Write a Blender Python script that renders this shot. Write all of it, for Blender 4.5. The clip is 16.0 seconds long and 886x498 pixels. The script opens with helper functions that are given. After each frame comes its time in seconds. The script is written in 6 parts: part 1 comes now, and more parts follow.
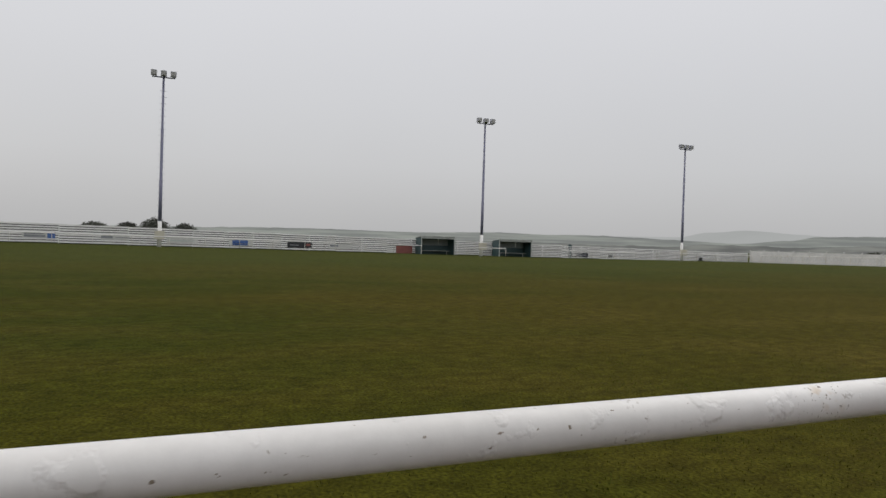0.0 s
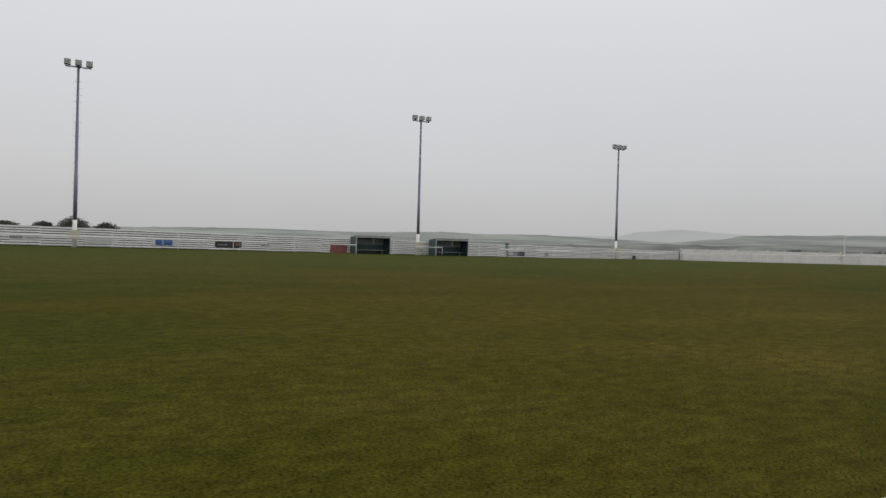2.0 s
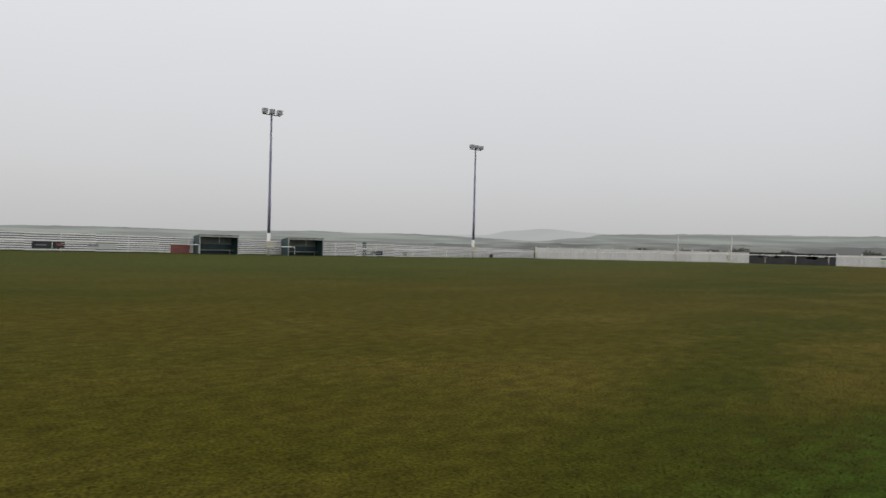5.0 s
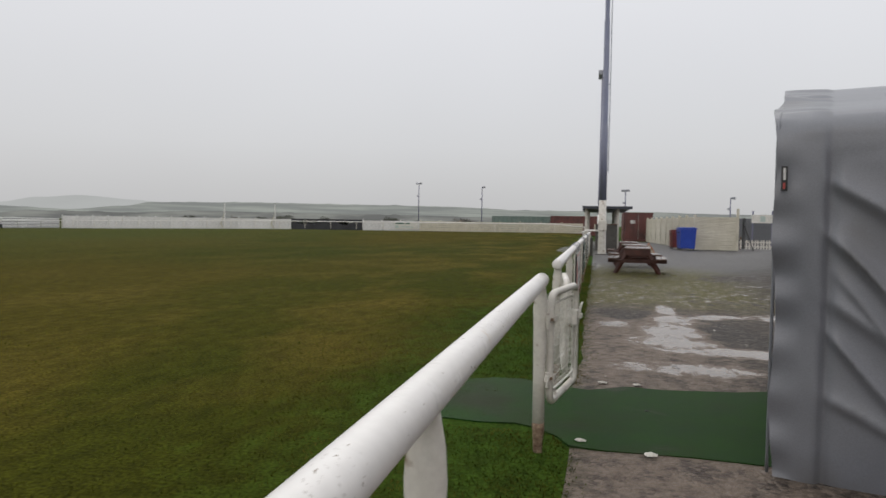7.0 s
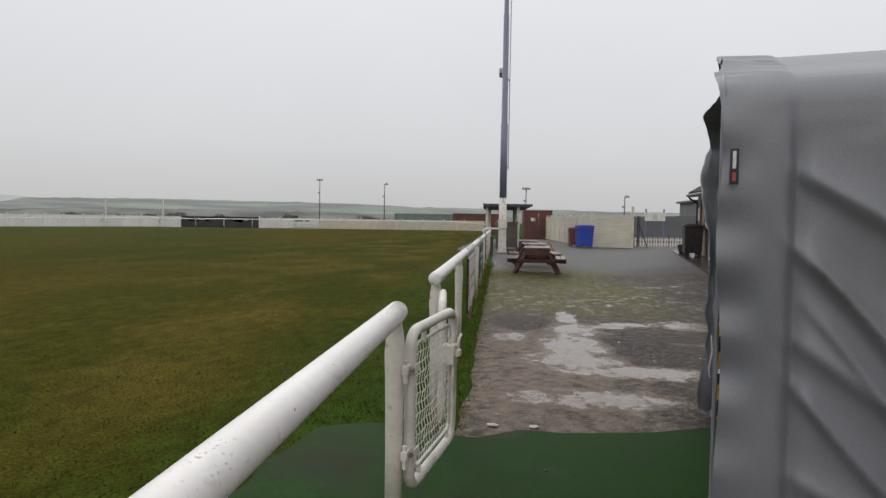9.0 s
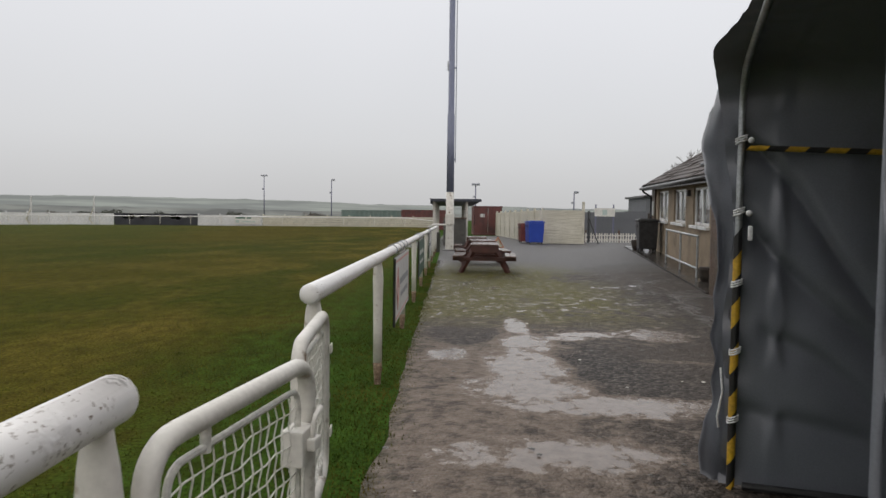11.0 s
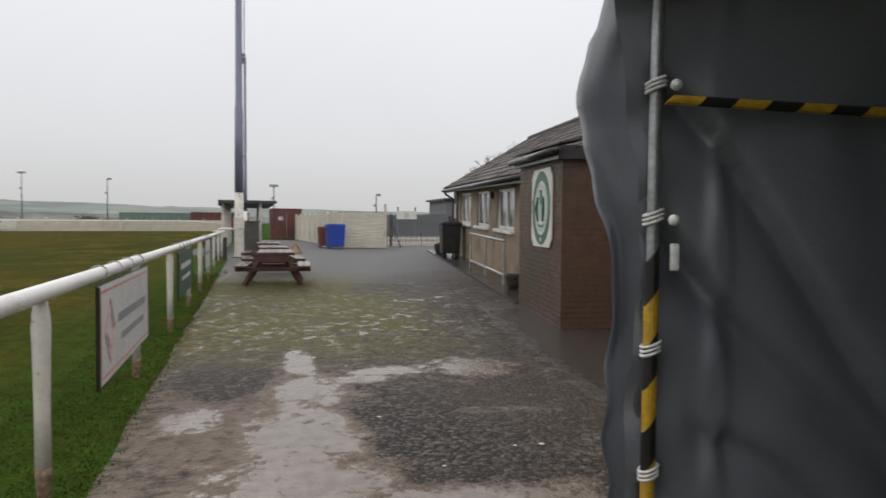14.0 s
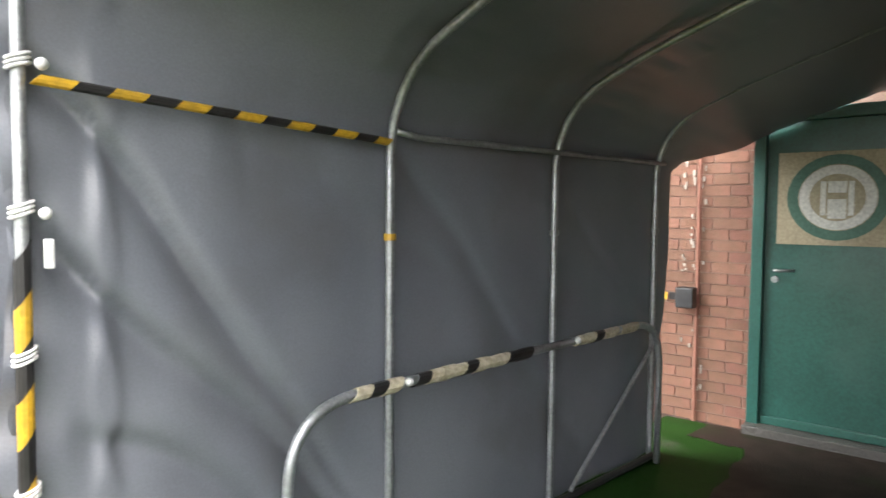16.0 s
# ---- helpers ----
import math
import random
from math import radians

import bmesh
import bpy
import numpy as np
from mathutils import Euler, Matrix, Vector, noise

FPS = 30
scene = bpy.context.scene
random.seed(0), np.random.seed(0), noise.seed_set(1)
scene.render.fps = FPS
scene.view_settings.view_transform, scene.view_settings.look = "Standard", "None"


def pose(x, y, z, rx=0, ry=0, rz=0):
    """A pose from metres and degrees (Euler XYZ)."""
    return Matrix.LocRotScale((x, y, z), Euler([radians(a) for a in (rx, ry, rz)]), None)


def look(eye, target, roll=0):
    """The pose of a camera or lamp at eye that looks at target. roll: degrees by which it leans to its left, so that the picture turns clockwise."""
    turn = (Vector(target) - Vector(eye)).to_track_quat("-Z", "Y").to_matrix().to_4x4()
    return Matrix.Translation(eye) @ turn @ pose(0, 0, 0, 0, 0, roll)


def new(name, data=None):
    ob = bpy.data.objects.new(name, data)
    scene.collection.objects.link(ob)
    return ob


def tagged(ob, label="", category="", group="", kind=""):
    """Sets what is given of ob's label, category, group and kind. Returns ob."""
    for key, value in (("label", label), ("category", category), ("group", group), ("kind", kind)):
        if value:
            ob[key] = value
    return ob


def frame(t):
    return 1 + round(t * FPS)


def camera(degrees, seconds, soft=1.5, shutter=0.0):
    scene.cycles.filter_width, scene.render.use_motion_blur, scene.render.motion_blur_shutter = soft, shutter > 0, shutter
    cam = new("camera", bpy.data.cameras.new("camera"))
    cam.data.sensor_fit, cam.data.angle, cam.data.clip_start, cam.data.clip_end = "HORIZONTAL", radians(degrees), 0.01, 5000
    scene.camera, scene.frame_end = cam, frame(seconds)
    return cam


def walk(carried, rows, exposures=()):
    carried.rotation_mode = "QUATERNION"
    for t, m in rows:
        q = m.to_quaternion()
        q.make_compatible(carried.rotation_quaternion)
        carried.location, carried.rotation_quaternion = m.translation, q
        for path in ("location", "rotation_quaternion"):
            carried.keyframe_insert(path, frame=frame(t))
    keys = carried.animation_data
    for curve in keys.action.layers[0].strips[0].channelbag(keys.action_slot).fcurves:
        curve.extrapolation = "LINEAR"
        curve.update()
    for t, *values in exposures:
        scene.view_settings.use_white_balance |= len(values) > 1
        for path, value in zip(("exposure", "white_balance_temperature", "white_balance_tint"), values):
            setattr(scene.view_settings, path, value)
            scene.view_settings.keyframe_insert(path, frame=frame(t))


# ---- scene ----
cam = camera(67.6, 16.0, shutter=0.2)
PATH = [
    (0, (1.074, -2.722, 1.405), (-0.758, -1.92, 1.385), 1.8),
    (0.5, (0.911, -2.481, 1.388), (-0.904, -1.641, 1.371), 1.6),
    (1, (0.725, -2.197, 1.36), (-1.031, -1.24, 1.342), 1.6),
    (1.5, (0.51, -1.918, 1.361), (-1.243, -0.955, 1.346), 1.5),
    (2, (0.39, -1.628, 1.366), (-1.365, -0.669, 1.35), 1.6),
    (2.5, (0.285, -1.297, 1.373), (-1.472, -0.342, 1.358), 1.6),
    (3, (0.173, -0.915, 1.381), (-1.578, 0.05, 1.363), 1.7),
    (3.2, (0.159, -0.753, 1.383), (-1.589, 0.218, 1.366), 1.7),
    (5.3, (0.325, 1.069, 1.462), (-1.121, 2.45, 1.446), 1.4),
    (5.5, (0.328, 1.242, 1.46), (-1.042, 2.698, 1.439), 1.4),
    (6, (0.276, 1.66, 1.472), (-0.889, 3.286, 1.453), 1.3),
    (6.5, (0.267, 2.015, 1.431), (-0.562, 3.834, 1.384), 0.9),
    (7, (0.323, 2.432, 1.395), (-0.129, 4.379, 1.316), 0.9),
    (7.5, (0.351, 2.76, 1.419), (-0.031, 4.722, 1.333), 0.6),
    (8, (0.456, 3.075, 1.397), (0.134, 5.047, 1.314), 0.5),
    (8.5, (0.419, 3.412, 1.416), (0.224, 5.401, 1.332), 0.7),
    (9, (0.425, 3.754, 1.438), (0.256, 5.745, 1.355), 0.9),
    (9.2, (0.442, 3.912, 1.435), (0.291, 5.904, 1.35), 0.9),
    (11.3, (0.614, 5.626, 1.371), (0.596, 7.624, 1.281), 0.7),
    (11.5, (0.624, 5.799, 1.368), (0.587, 7.797, 1.279), 0.8),
    (12, (0.604, 6.228, 1.374), (0.451, 8.22, 1.284), 0.8),
    (12.5, (0.646, 6.628, 1.375), (0.445, 8.617, 1.292), 0.7),
    (13, (0.815, 6.944, 1.345), (0.627, 8.934, 1.265), 0.7),
    (13.5, (0.986, 7.102, 1.397), (1.158, 9.093, 1.326), 0.6),
    (14, (0.989, 7.161, 1.413), (1.548, 9.08, 1.337), 0.5),
    (14.5, (1.018, 7.144, 1.416), (1.953, 8.91, 1.337), 0.2),
    (15, (1.063, 7.113, 1.408), (2.335, 8.655, 1.33), 0.3),
    (15.5, (1.104, 7.081, 1.42), (2.645, 8.353, 1.326), 0.3),
    (16, (1.13, 7.063, 1.436), (2.881, 8.025, 1.329), 0.5),
]
walk(cam, [(t, look(eye, target, roll)) for t, eye, target, roll in PATH],
     exposures=((0, -0.05), (3, 0.02), (6, 0.1), (9, 0.16), (13, 0.22), (14, 0.3), (14.5, 0.42), (15, 0.72), (15.5, 1.58), (15.8, 2.55), (16, 3.2)))

# ---- sky and sun: low rain cloud ----
world = bpy.data.worlds.new("overcast_sky")
scene.world = world
world.use_nodes = True
nt = world.node_tree
nt.nodes.clear()
w_out = nt.nodes.new("ShaderNodeOutputWorld")
w_bg = nt.nodes.new("ShaderNodeBackground")
w_sky = nt.nodes.new("ShaderNodeTexSky")
w_sky.sky_type = "NISHITA"
w_sky.sun_disc = False
w_sky.sun_elevation, w_sky.sun_rotation = radians(40), radians(200)
w_sky.air_density, w_sky.dust_density = 1.0, 6.0
w_geo = nt.nodes.new("ShaderNodeTexCoord")
w_sep = nt.nodes.new("ShaderNodeSeparateXYZ")
w_ramp = nt.nodes.new("ShaderNodeValToRGB")
w_ramp.color_ramp.elements[0].position, w_ramp.color_ramp.elements[0].color = 0.0, (0.475, 0.475, 0.478, 1)
w_ramp.color_ramp.elements[1].position, w_ramp.color_ramp.elements[1].color = 0.42, (0.75, 0.75, 0.775, 1)
e_mid = w_ramp.color_ramp.elements.new(0.11)
e_mid.color = (0.58, 0.58, 0.59, 1)
e_top = w_ramp.color_ramp.elements.new(1.0)
e_top.color = (1.04, 1.03, 1.03, 1)
w_noise = nt.nodes.new("ShaderNodeTexNoise")
w_noise.inputs["Scale"].default_value, w_noise.inputs["Detail"].default_value = 2.2, 3
w_mul = nt.nodes.new("ShaderNodeMix")
w_mul.data_type, w_mul.blend_type = "RGBA", "SOFT_LIGHT"
w_mul.inputs["Factor"].default_value = 0.12
w_scale = nt.nodes.new("ShaderNodeMix")
w_scale.data_type, w_scale.blend_type = "RGBA", "MIX"
w_scale.inputs["Factor"].default_value = 0.012
nt.links.new(w_geo.outputs["Generated"], w_sep.inputs[0])
nt.links.new(w_geo.outputs["Generated"], w_noise.inputs["Vector"])
nt.links.new(w_sep.outputs["Z"], w_ramp.inputs[0])
nt.links.new(w_ramp.outputs[0], w_mul.inputs["A"])
nt.links.new(w_noise.outputs[0], w_mul.inputs["B"])
nt.links.new(w_mul.outputs["Result"], w_scale.inputs["A"])
nt.links.new(w_sky.outputs[0], w_scale.inputs["B"])
nt.links.new(w_scale.outputs["Result"], w_bg.inputs[0])
nt.links.new(w_bg.outputs[0], w_out.inputs[0])
sun = new("sun", bpy.data.lights.new("sun", "SUN"))
sun.data.energy, sun.data.angle, sun.data.color = 0.5, radians(50), (1, 0.97, 0.93)
sun.matrix_world = pose(0, 0, 40, 50, 0, 200)


# ---- materials ----
def mat(name, c1, c2, scale=8.0, rough=0.6, bump=0.1, fine=60.0, metal=0.0, spread=0.12, coords="Object", contrast=(0.35, 0.65), spec=0.5, rand=0.0):
    """Two colours mixed by broad noise, shaded by fine noise, with uneven gloss and a fine relief."""
    m = bpy.data.materials.new(name)
    m.use_nodes = True
    n, l = m.node_tree.nodes, m.node_tree.links
    b = n["Principled BSDF"]
    tc = n.new("ShaderNodeTexCoord")
    n1, n2 = n.new("ShaderNodeTexNoise"), n.new("ShaderNodeTexNoise")
    n1.inputs["Scale"].default_value, n1.inputs["Detail"].default_value = scale, 6
    n2.inputs["Scale"].default_value, n2.inputs["Detail"].default_value = fine, 4
    for q in (n1, n2):
        l.new(tc.outputs[coords], q.inputs["Vector"])
    r = n.new("ShaderNodeMapRange")
    r.inputs["From Min"].default_value, r.inputs["From Max"].default_value = contrast
    l.new(n1.outputs[0], r.inputs["Value"])
    mx = n.new("ShaderNodeMix")
    mx.data_type = "RGBA"
    mx.inputs["A"].default_value, mx.inputs["B"].default_value = (*c1, 1), (*c2, 1)
    l.new(r.outputs[0], mx.inputs["Factor"])
    hs = n.new("ShaderNodeHueSaturation")
    v = n.new("ShaderNodeMapRange")
    v.inputs["To Min"].default_value, v.inputs["To Max"].default_value = 1 - spread * 1.6, 1 + spread * 1.6
    v.inputs["From Min"].default_value, v.inputs["From Max"].default_value = 0.3, 0.7
    l.new(n2.outputs[0], v.inputs["Value"])
    if rand:
        oi, mu = n.new("ShaderNodeObjectInfo"), n.new("ShaderNodeMath")
        rr = n.new("ShaderNodeMapRange")
        rr.inputs["To Min"].default_value, rr.inputs["To Max"].default_value = 1 - rand, 1 + rand
        mu.operation = "MULTIPLY"
        l.new(oi.outputs["Random"], rr.inputs["Value"])
        l.new(rr.outputs[0], mu.inputs[0])
        l.new(v.outputs[0], mu.inputs[1])
        l.new(mu.outputs[0], hs.inputs["Value"])
    else:
        l.new(v.outputs[0], hs.inputs["Value"])
    l.new(mx.outputs["Result"], hs.inputs["Color"])
    l.new(hs.outputs[0], b.inputs["Base Color"])
    ro = n.new("ShaderNodeMapRange")
    ro.inputs["To Min"].default_value, ro.inputs["To Max"].default_value = max(0.02, rough - 0.12), min(1, rough + 0.12)
    l.new(n1.outputs[0], ro.inputs["Value"])
    l.new(ro.outputs[0], b.inputs["Roughness"])
    b.inputs["Metallic"].default_value = metal
    b.inputs["Specular IOR Level"].default_value = spec
    if bump:
        bp = n.new("ShaderNodeBump")
        bp.inputs["Strength"].default_value, bp.inputs["Distance"].default_value = bump, 0.02
        l.new(n2.outputs[0], bp.inputs["Height"])
        l.new(bp.outputs[0], b.inputs["Normal"])
    return m


def overlay(m, colour, scale, lo, hi, rough=None, stretch=(1, 1, 1), seed=0.0):
    """Chips, rust or stains in their own noise shapes laid over a material."""
    n, l = m.node_tree.nodes, m.node_tree.links
    b = n["Principled BSDF"]
    old = b.inputs["Base Color"].links[0].from_socket
    tc, mp, nz, r, mx = n.new("ShaderNodeTexCoord"), n.new("ShaderNodeMapping"), n.new("ShaderNodeTexNoise"), n.new("ShaderNodeMapRange"), n.new("ShaderNodeMix")
    mp.inputs["Scale"].default_value = stretch
    mp.inputs["Location"].default_value = (seed, seed * 1.7, seed * 0.3)
    nz.inputs["Scale"].default_value, nz.inputs["Detail"].default_value = scale, 5
    r.inputs["From Min"].default_value, r.inputs["From Max"].default_value = lo, hi
    mx.data_type = "RGBA"
    mx.inputs["B"].default_value = (*colour, 1)
    l.new(tc.outputs["Object"], mp.inputs[0])
    l.new(mp.outputs[0], nz.inputs["Vector"])
    l.new(nz.outputs[0], r.inputs["Value"])
    l.new(r.outputs[0], mx.inputs["Factor"])
    l.new(old, mx.inputs["A"])
    l.new(mx.outputs["Result"], b.inputs["Base Color"])
    return m


def haze_glow(name, c1, c2, scale, flatten=1.0):
    """Distance seen through rain: a far backdrop with the haze painted into its emission colours."""
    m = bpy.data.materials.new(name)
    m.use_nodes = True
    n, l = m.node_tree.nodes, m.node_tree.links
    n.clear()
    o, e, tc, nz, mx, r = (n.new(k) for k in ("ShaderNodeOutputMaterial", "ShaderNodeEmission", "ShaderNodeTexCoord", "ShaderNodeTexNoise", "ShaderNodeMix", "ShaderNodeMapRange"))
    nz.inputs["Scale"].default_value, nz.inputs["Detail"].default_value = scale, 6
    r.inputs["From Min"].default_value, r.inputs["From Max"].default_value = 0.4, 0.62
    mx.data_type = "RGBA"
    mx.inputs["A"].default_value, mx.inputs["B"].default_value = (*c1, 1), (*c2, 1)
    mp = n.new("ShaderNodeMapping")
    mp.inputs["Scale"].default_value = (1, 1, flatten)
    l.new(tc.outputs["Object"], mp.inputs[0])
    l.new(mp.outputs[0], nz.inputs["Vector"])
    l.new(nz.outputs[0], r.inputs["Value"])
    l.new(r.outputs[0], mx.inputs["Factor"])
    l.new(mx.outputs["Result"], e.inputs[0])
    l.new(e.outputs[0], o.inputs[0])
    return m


def chipped(m, colour, scale, lo, hi, field, f_lo, f_hi, seed=0.0):
    """Small flakes that only occur in patches."""
    n, l = m.node_tree.nodes, m.node_tree.links
    b = n["Principled BSDF"]
    old = b.inputs["Base Color"].links[0].from_socket
    tc, mp = n.new("ShaderNodeTexCoord"), n.new("ShaderNodeMapping")
    mp.inputs["Location"].default_value = (seed, seed * 1.7, seed * 0.3)
    l.new(tc.outputs["Object"], mp.inputs[0])
    out = []
    for s_, a_, z_ in ((scale, lo, hi), (field, f_lo, f_hi)):
        nz, r = n.new("ShaderNodeTexNoise"), n.new("ShaderNodeMapRange")
        nz.inputs["Scale"].default_value, nz.inputs["Detail"].default_value = s_, 3
        r.inputs["From Min"].default_value, r.inputs["From Max"].default_value = a_, z_
        l.new(mp.outputs[0], nz.inputs["Vector"])
        l.new(nz.outputs[0], r.inputs["Value"])
        out.append(r.outputs[0])
    mu, mx = n.new("ShaderNodeMath"), n.new("ShaderNodeMix")
    mu.operation, mx.data_type = "MULTIPLY", "RGBA"
    l.new(out[0], mu.inputs[0])
    l.new(out[1], mu.inputs[1])
    mx.inputs["B"].default_value = (*colour, 1)
    l.new(mu.outputs[0], mx.inputs["Factor"])
    l.new(old, mx.inputs["A"])
    l.new(mx.outputs["Result"], b.inputs["Base Color"])
    return m


def dented(m, scale, depth):
    """A broad dented relief added to the fine one."""
    n, l = m.node_tree.nodes, m.node_tree.links
    b = n["Principled BSDF"]
    old = b.inputs["Normal"].links[0].from_socket
    tc, nz, bp, r = n.new("ShaderNodeTexCoord"), n.new("ShaderNodeTexNoise"), n.new("ShaderNodeBump"), n.new("ShaderNodeMapRange")
    nz.inputs["Scale"].default_value, nz.inputs["Detail"].default_value = scale, 4
    r.inputs["From Min"].default_value, r.inputs["From Max"].default_value = 0.58, 0.66
    bp.inputs["Strength"].default_value, bp.inputs["Distance"].default_value = 0.6, depth
    l.new(tc.outputs["Object"], nz.inputs["Vector"])
    l.new(nz.outputs[0], r.inputs["Value"])
    l.new(r.outputs[0], bp.inputs["Height"])
    l.new(old, bp.inputs["Normal"])
    l.new(bp.outputs[0], b.inputs["Normal"])
    return m


M_WHITE = mat("white_gloss_paint", (0.77, 0.755, 0.735), (0.70, 0.685, 0.66), 2.2, 0.36, 0.05, 30, spread=0.02)
chipped(M_WHITE, (0.50, 0.34, 0.16), 30, 0.50, 0.62, 3.2, 0.63, 0.74, 3.1)
chipped(M_WHITE, (0.18, 0.14, 0.10), 85, 0.625, 0.66, 2.6, 0.53, 0.66, 6.0)
overlay(M_WHITE, (0.22, 0.18, 0.13), 62, 0.70, 0.72, stretch=(1, 0.55, 1))
dented(M_WHITE, 11, 0.004)
M_WHITE_P = overlay(mat("white_post_paint", (0.70, 0.675, 0.62), (0.58, 0.555, 0.50), 6, 0.5, 0.1, 50, spread=0.04), (0.22, 0.15, 0.09), 9, 0.62, 0.70, seed=7.0)
M_RUST = mat("rusty_steel", (0.10, 0.055, 0.03), (0.30, 0.22, 0.15), 30, 0.8, 0.5, 90)
M_WIRE = mat("painted_wire", (0.66, 0.65, 0.60), (0.50, 0.48, 0.42), 12, 0.5, 0.1)
M_TARP = overlay(mat("grey_pvc_sheet", (0.138, 0.147, 0.170), (0.174, 0.183, 0.206), 1.3, 0.36, 0.05, 140, spread=0.05, spec=0.7), (0.09, 0.085, 0.08), 1.1, 0.56, 0.8, seed=1.2)
M_GALV = mat("galvanised_tube", (0.42, 0.44, 0.45), (0.30, 0.31, 0.31), 9, 0.42, 0.06, 70, metal=0.7)
M_BLACK = mat("black_plastic", (0.012, 0.012, 0.013), (0.03, 0.03, 0.03), 8, 0.45, 0.05)
M_YELLOW = mat("yellow_tape", (0.55, 0.33, 0.02), (0.42, 0.25, 0.03), 8, 0.4, 0.03)
M_BLACKTAPE = mat("black_tape", (0.012, 0.012, 0.012), (0.022, 0.02, 0.02), 8, 0.4, 0.03)
M_CREAMTAPE = mat("worn_cream_wrap", (0.55, 0.50, 0.38), (0.38, 0.33, 0.22), 20, 0.6, 0.2)
M_TIE = mat("white_nylon", (0.75, 0.75, 0.74), (0.62, 0.62, 0.62), 20, 0.35, 0.0)
M_BRICK = overlay(mat("red_brick", (0.250, 0.105, 0.070), (0.180, 0.076, 0.052), 9, 0.75, 0.35, 120, rand=0.22), (0.16, 0.115, 0.055), 1.3, 0.54, 0.80, seed=2.0)
M_BRICK2 = overlay(mat("brown_brick", (0.125, 0.070, 0.042), (0.085, 0.047, 0.029), 6, 0.5, 0.35, 80, rand=0.2), (0.062, 0.052, 0.028), 1.1, 0.48, 0.7, seed=8)
M_MORTAR_DK = mat("damp_mortar", (0.110, 0.075, 0.052), (0.075, 0.052, 0.037), 5, 0.8, 0.4, 120)
M_MORTAR = mat("mortar", (0.30, 0.20, 0.155), (0.22, 0.145, 0.11), 5, 0.9, 0.4, 120)
M_LIME = mat("mortar_smear", (0.46, 0.40, 0.34), (0.36, 0.30, 0.25), 30, 0.9, 0.4, 120)
M_RENDER = overlay(mat("stone_coloured_render", (0.29, 0.225, 0.155), (0.235, 0.18, 0.122), 2.5, 0.85, 0.4, 160), (0.11, 0.09, 0.06), 1.2, 0.52, 0.75, seed=5)
M_TILE = mat("wet_roof_tile", (0.050, 0.040, 0.036), (0.080, 0.064, 0.057), 1.5, 0.6, 0.25, 30, spec=0.22)
M_PVC_DARK = mat("dark_gutter", (0.018, 0.017, 0.018), (0.03, 0.028, 0.028), 8, 0.3, 0.02)
M_PVC_WHITE = mat("white_upvc", (0.74, 0.74, 0.73), (0.66, 0.66, 0.65), 6, 0.3, 0.02)
M_NET = mat("net_curtain", (0.74, 0.75, 0.75), (0.52, 0.53, 0.54), 3, 0.8, 0.0)
M_GREENDOOR = overlay(mat("green_door_paint", (0.022, 0.095, 0.075), (0.016, 0.075, 0.058), 2.2, 0.35, 0.05, 60), (0.05, 0.12, 0.10), 1.6, 0.55, 0.85, seed=6)
M_BOARD = mat("weathered_board", (0.42, 0.36, 0.24), (0.35, 0.30, 0.20), 4, 0.6, 0.1)
M_CREST_W = mat("white_badge_board", (0.70, 0.69, 0.64), (0.60, 0.59, 0.54), 4, 0.5, 0.03)
M_CREST_G = mat("green_badge_paint", (0.05, 0.13, 0.09), (0.07, 0.16, 0.12), 5, 0.5, 0.03)
M_CREST_L = mat("pale_badge_paint", (0.40, 0.50, 0.46), (0.48, 0.55, 0.52), 5, 0.5, 0.03)
M_WOOD_RED = mat("red_brown_stained_wood", (0.085, 0.028, 0.02), (0.055, 0.02, 0.015), 5, 0.4, 0.3, 40)
M_WOOD_TOP = mat("wet_table_boards", (0.15, 0.10, 0.085), (0.10, 0.06, 0.05), 5, 0.16, 0.15, 40)
# Mast blue-grey, lightened in colour for the rain haze.
M_MAST = mat("blue_grey_mast", (0.14, 0.155, 0.235), (0.18, 0.195, 0.265), 1.0, 0.4, 0.05, 30)
M_MASTFAR = mat("grey_blue_mast", (0.13, 0.14, 0.22), (0.18, 0.18, 0.25), 0.8, 0.5, 0.05, 30)
M_LAMP = mat("floodlight_housing", (0.38, 0.39, 0.44), (0.30, 0.31, 0.36), 4, 0.4, 0.02)
M_CONC = overlay(mat("cream_concrete", (0.60, 0.57, 0.475), (0.52, 0.49, 0.40), 1.5, 0.85, 0.4, 60, rand=0.05), (0.30, 0.29, 0.20), 0.9, 0.56, 0.8, seed=1)
M_CONCGREY = mat("grey_concrete", (0.085, 0.08, 0.072), (0.055, 0.052, 0.047), 2.5, 0.3, 0.4, 60)
M_SHEET = overlay(mat("white_ribbed_sheet", (0.83, 0.825, 0.81), (0.77, 0.76, 0.745), 0.4, 0.5, 0.03, 4, spread=0.02, rand=0.02), (0.50, 0.47, 0.40), 0.6, 0.66, 0.9, stretch=(1, 1, 0.4))
M_WHITEWALL = overlay(mat("white_painted_concrete", (0.70, 0.70, 0.69), (0.62, 0.62, 0.61), 0.7, 0.7, 0.1, 12, rand=0.04), (0.45, 0.45, 0.40), 0.5, 0.60, 0.85)
M_DUG = mat("dark_green_sheet", (0.026, 0.060, 0.066), (0.036, 0.074, 0.078), 1.5, 0.5, 0.05)
M_DUGPANE = mat("clouded_pane", (0.20, 0.22, 0.22), (0.15, 0.17, 0.17), 1.5, 0.4, 0.0)
M_DUGFR = mat("pale_dugout_frame", (0.45, 0.47, 0.45), (0.36, 0.38, 0.36), 2, 0.6, 0.05)
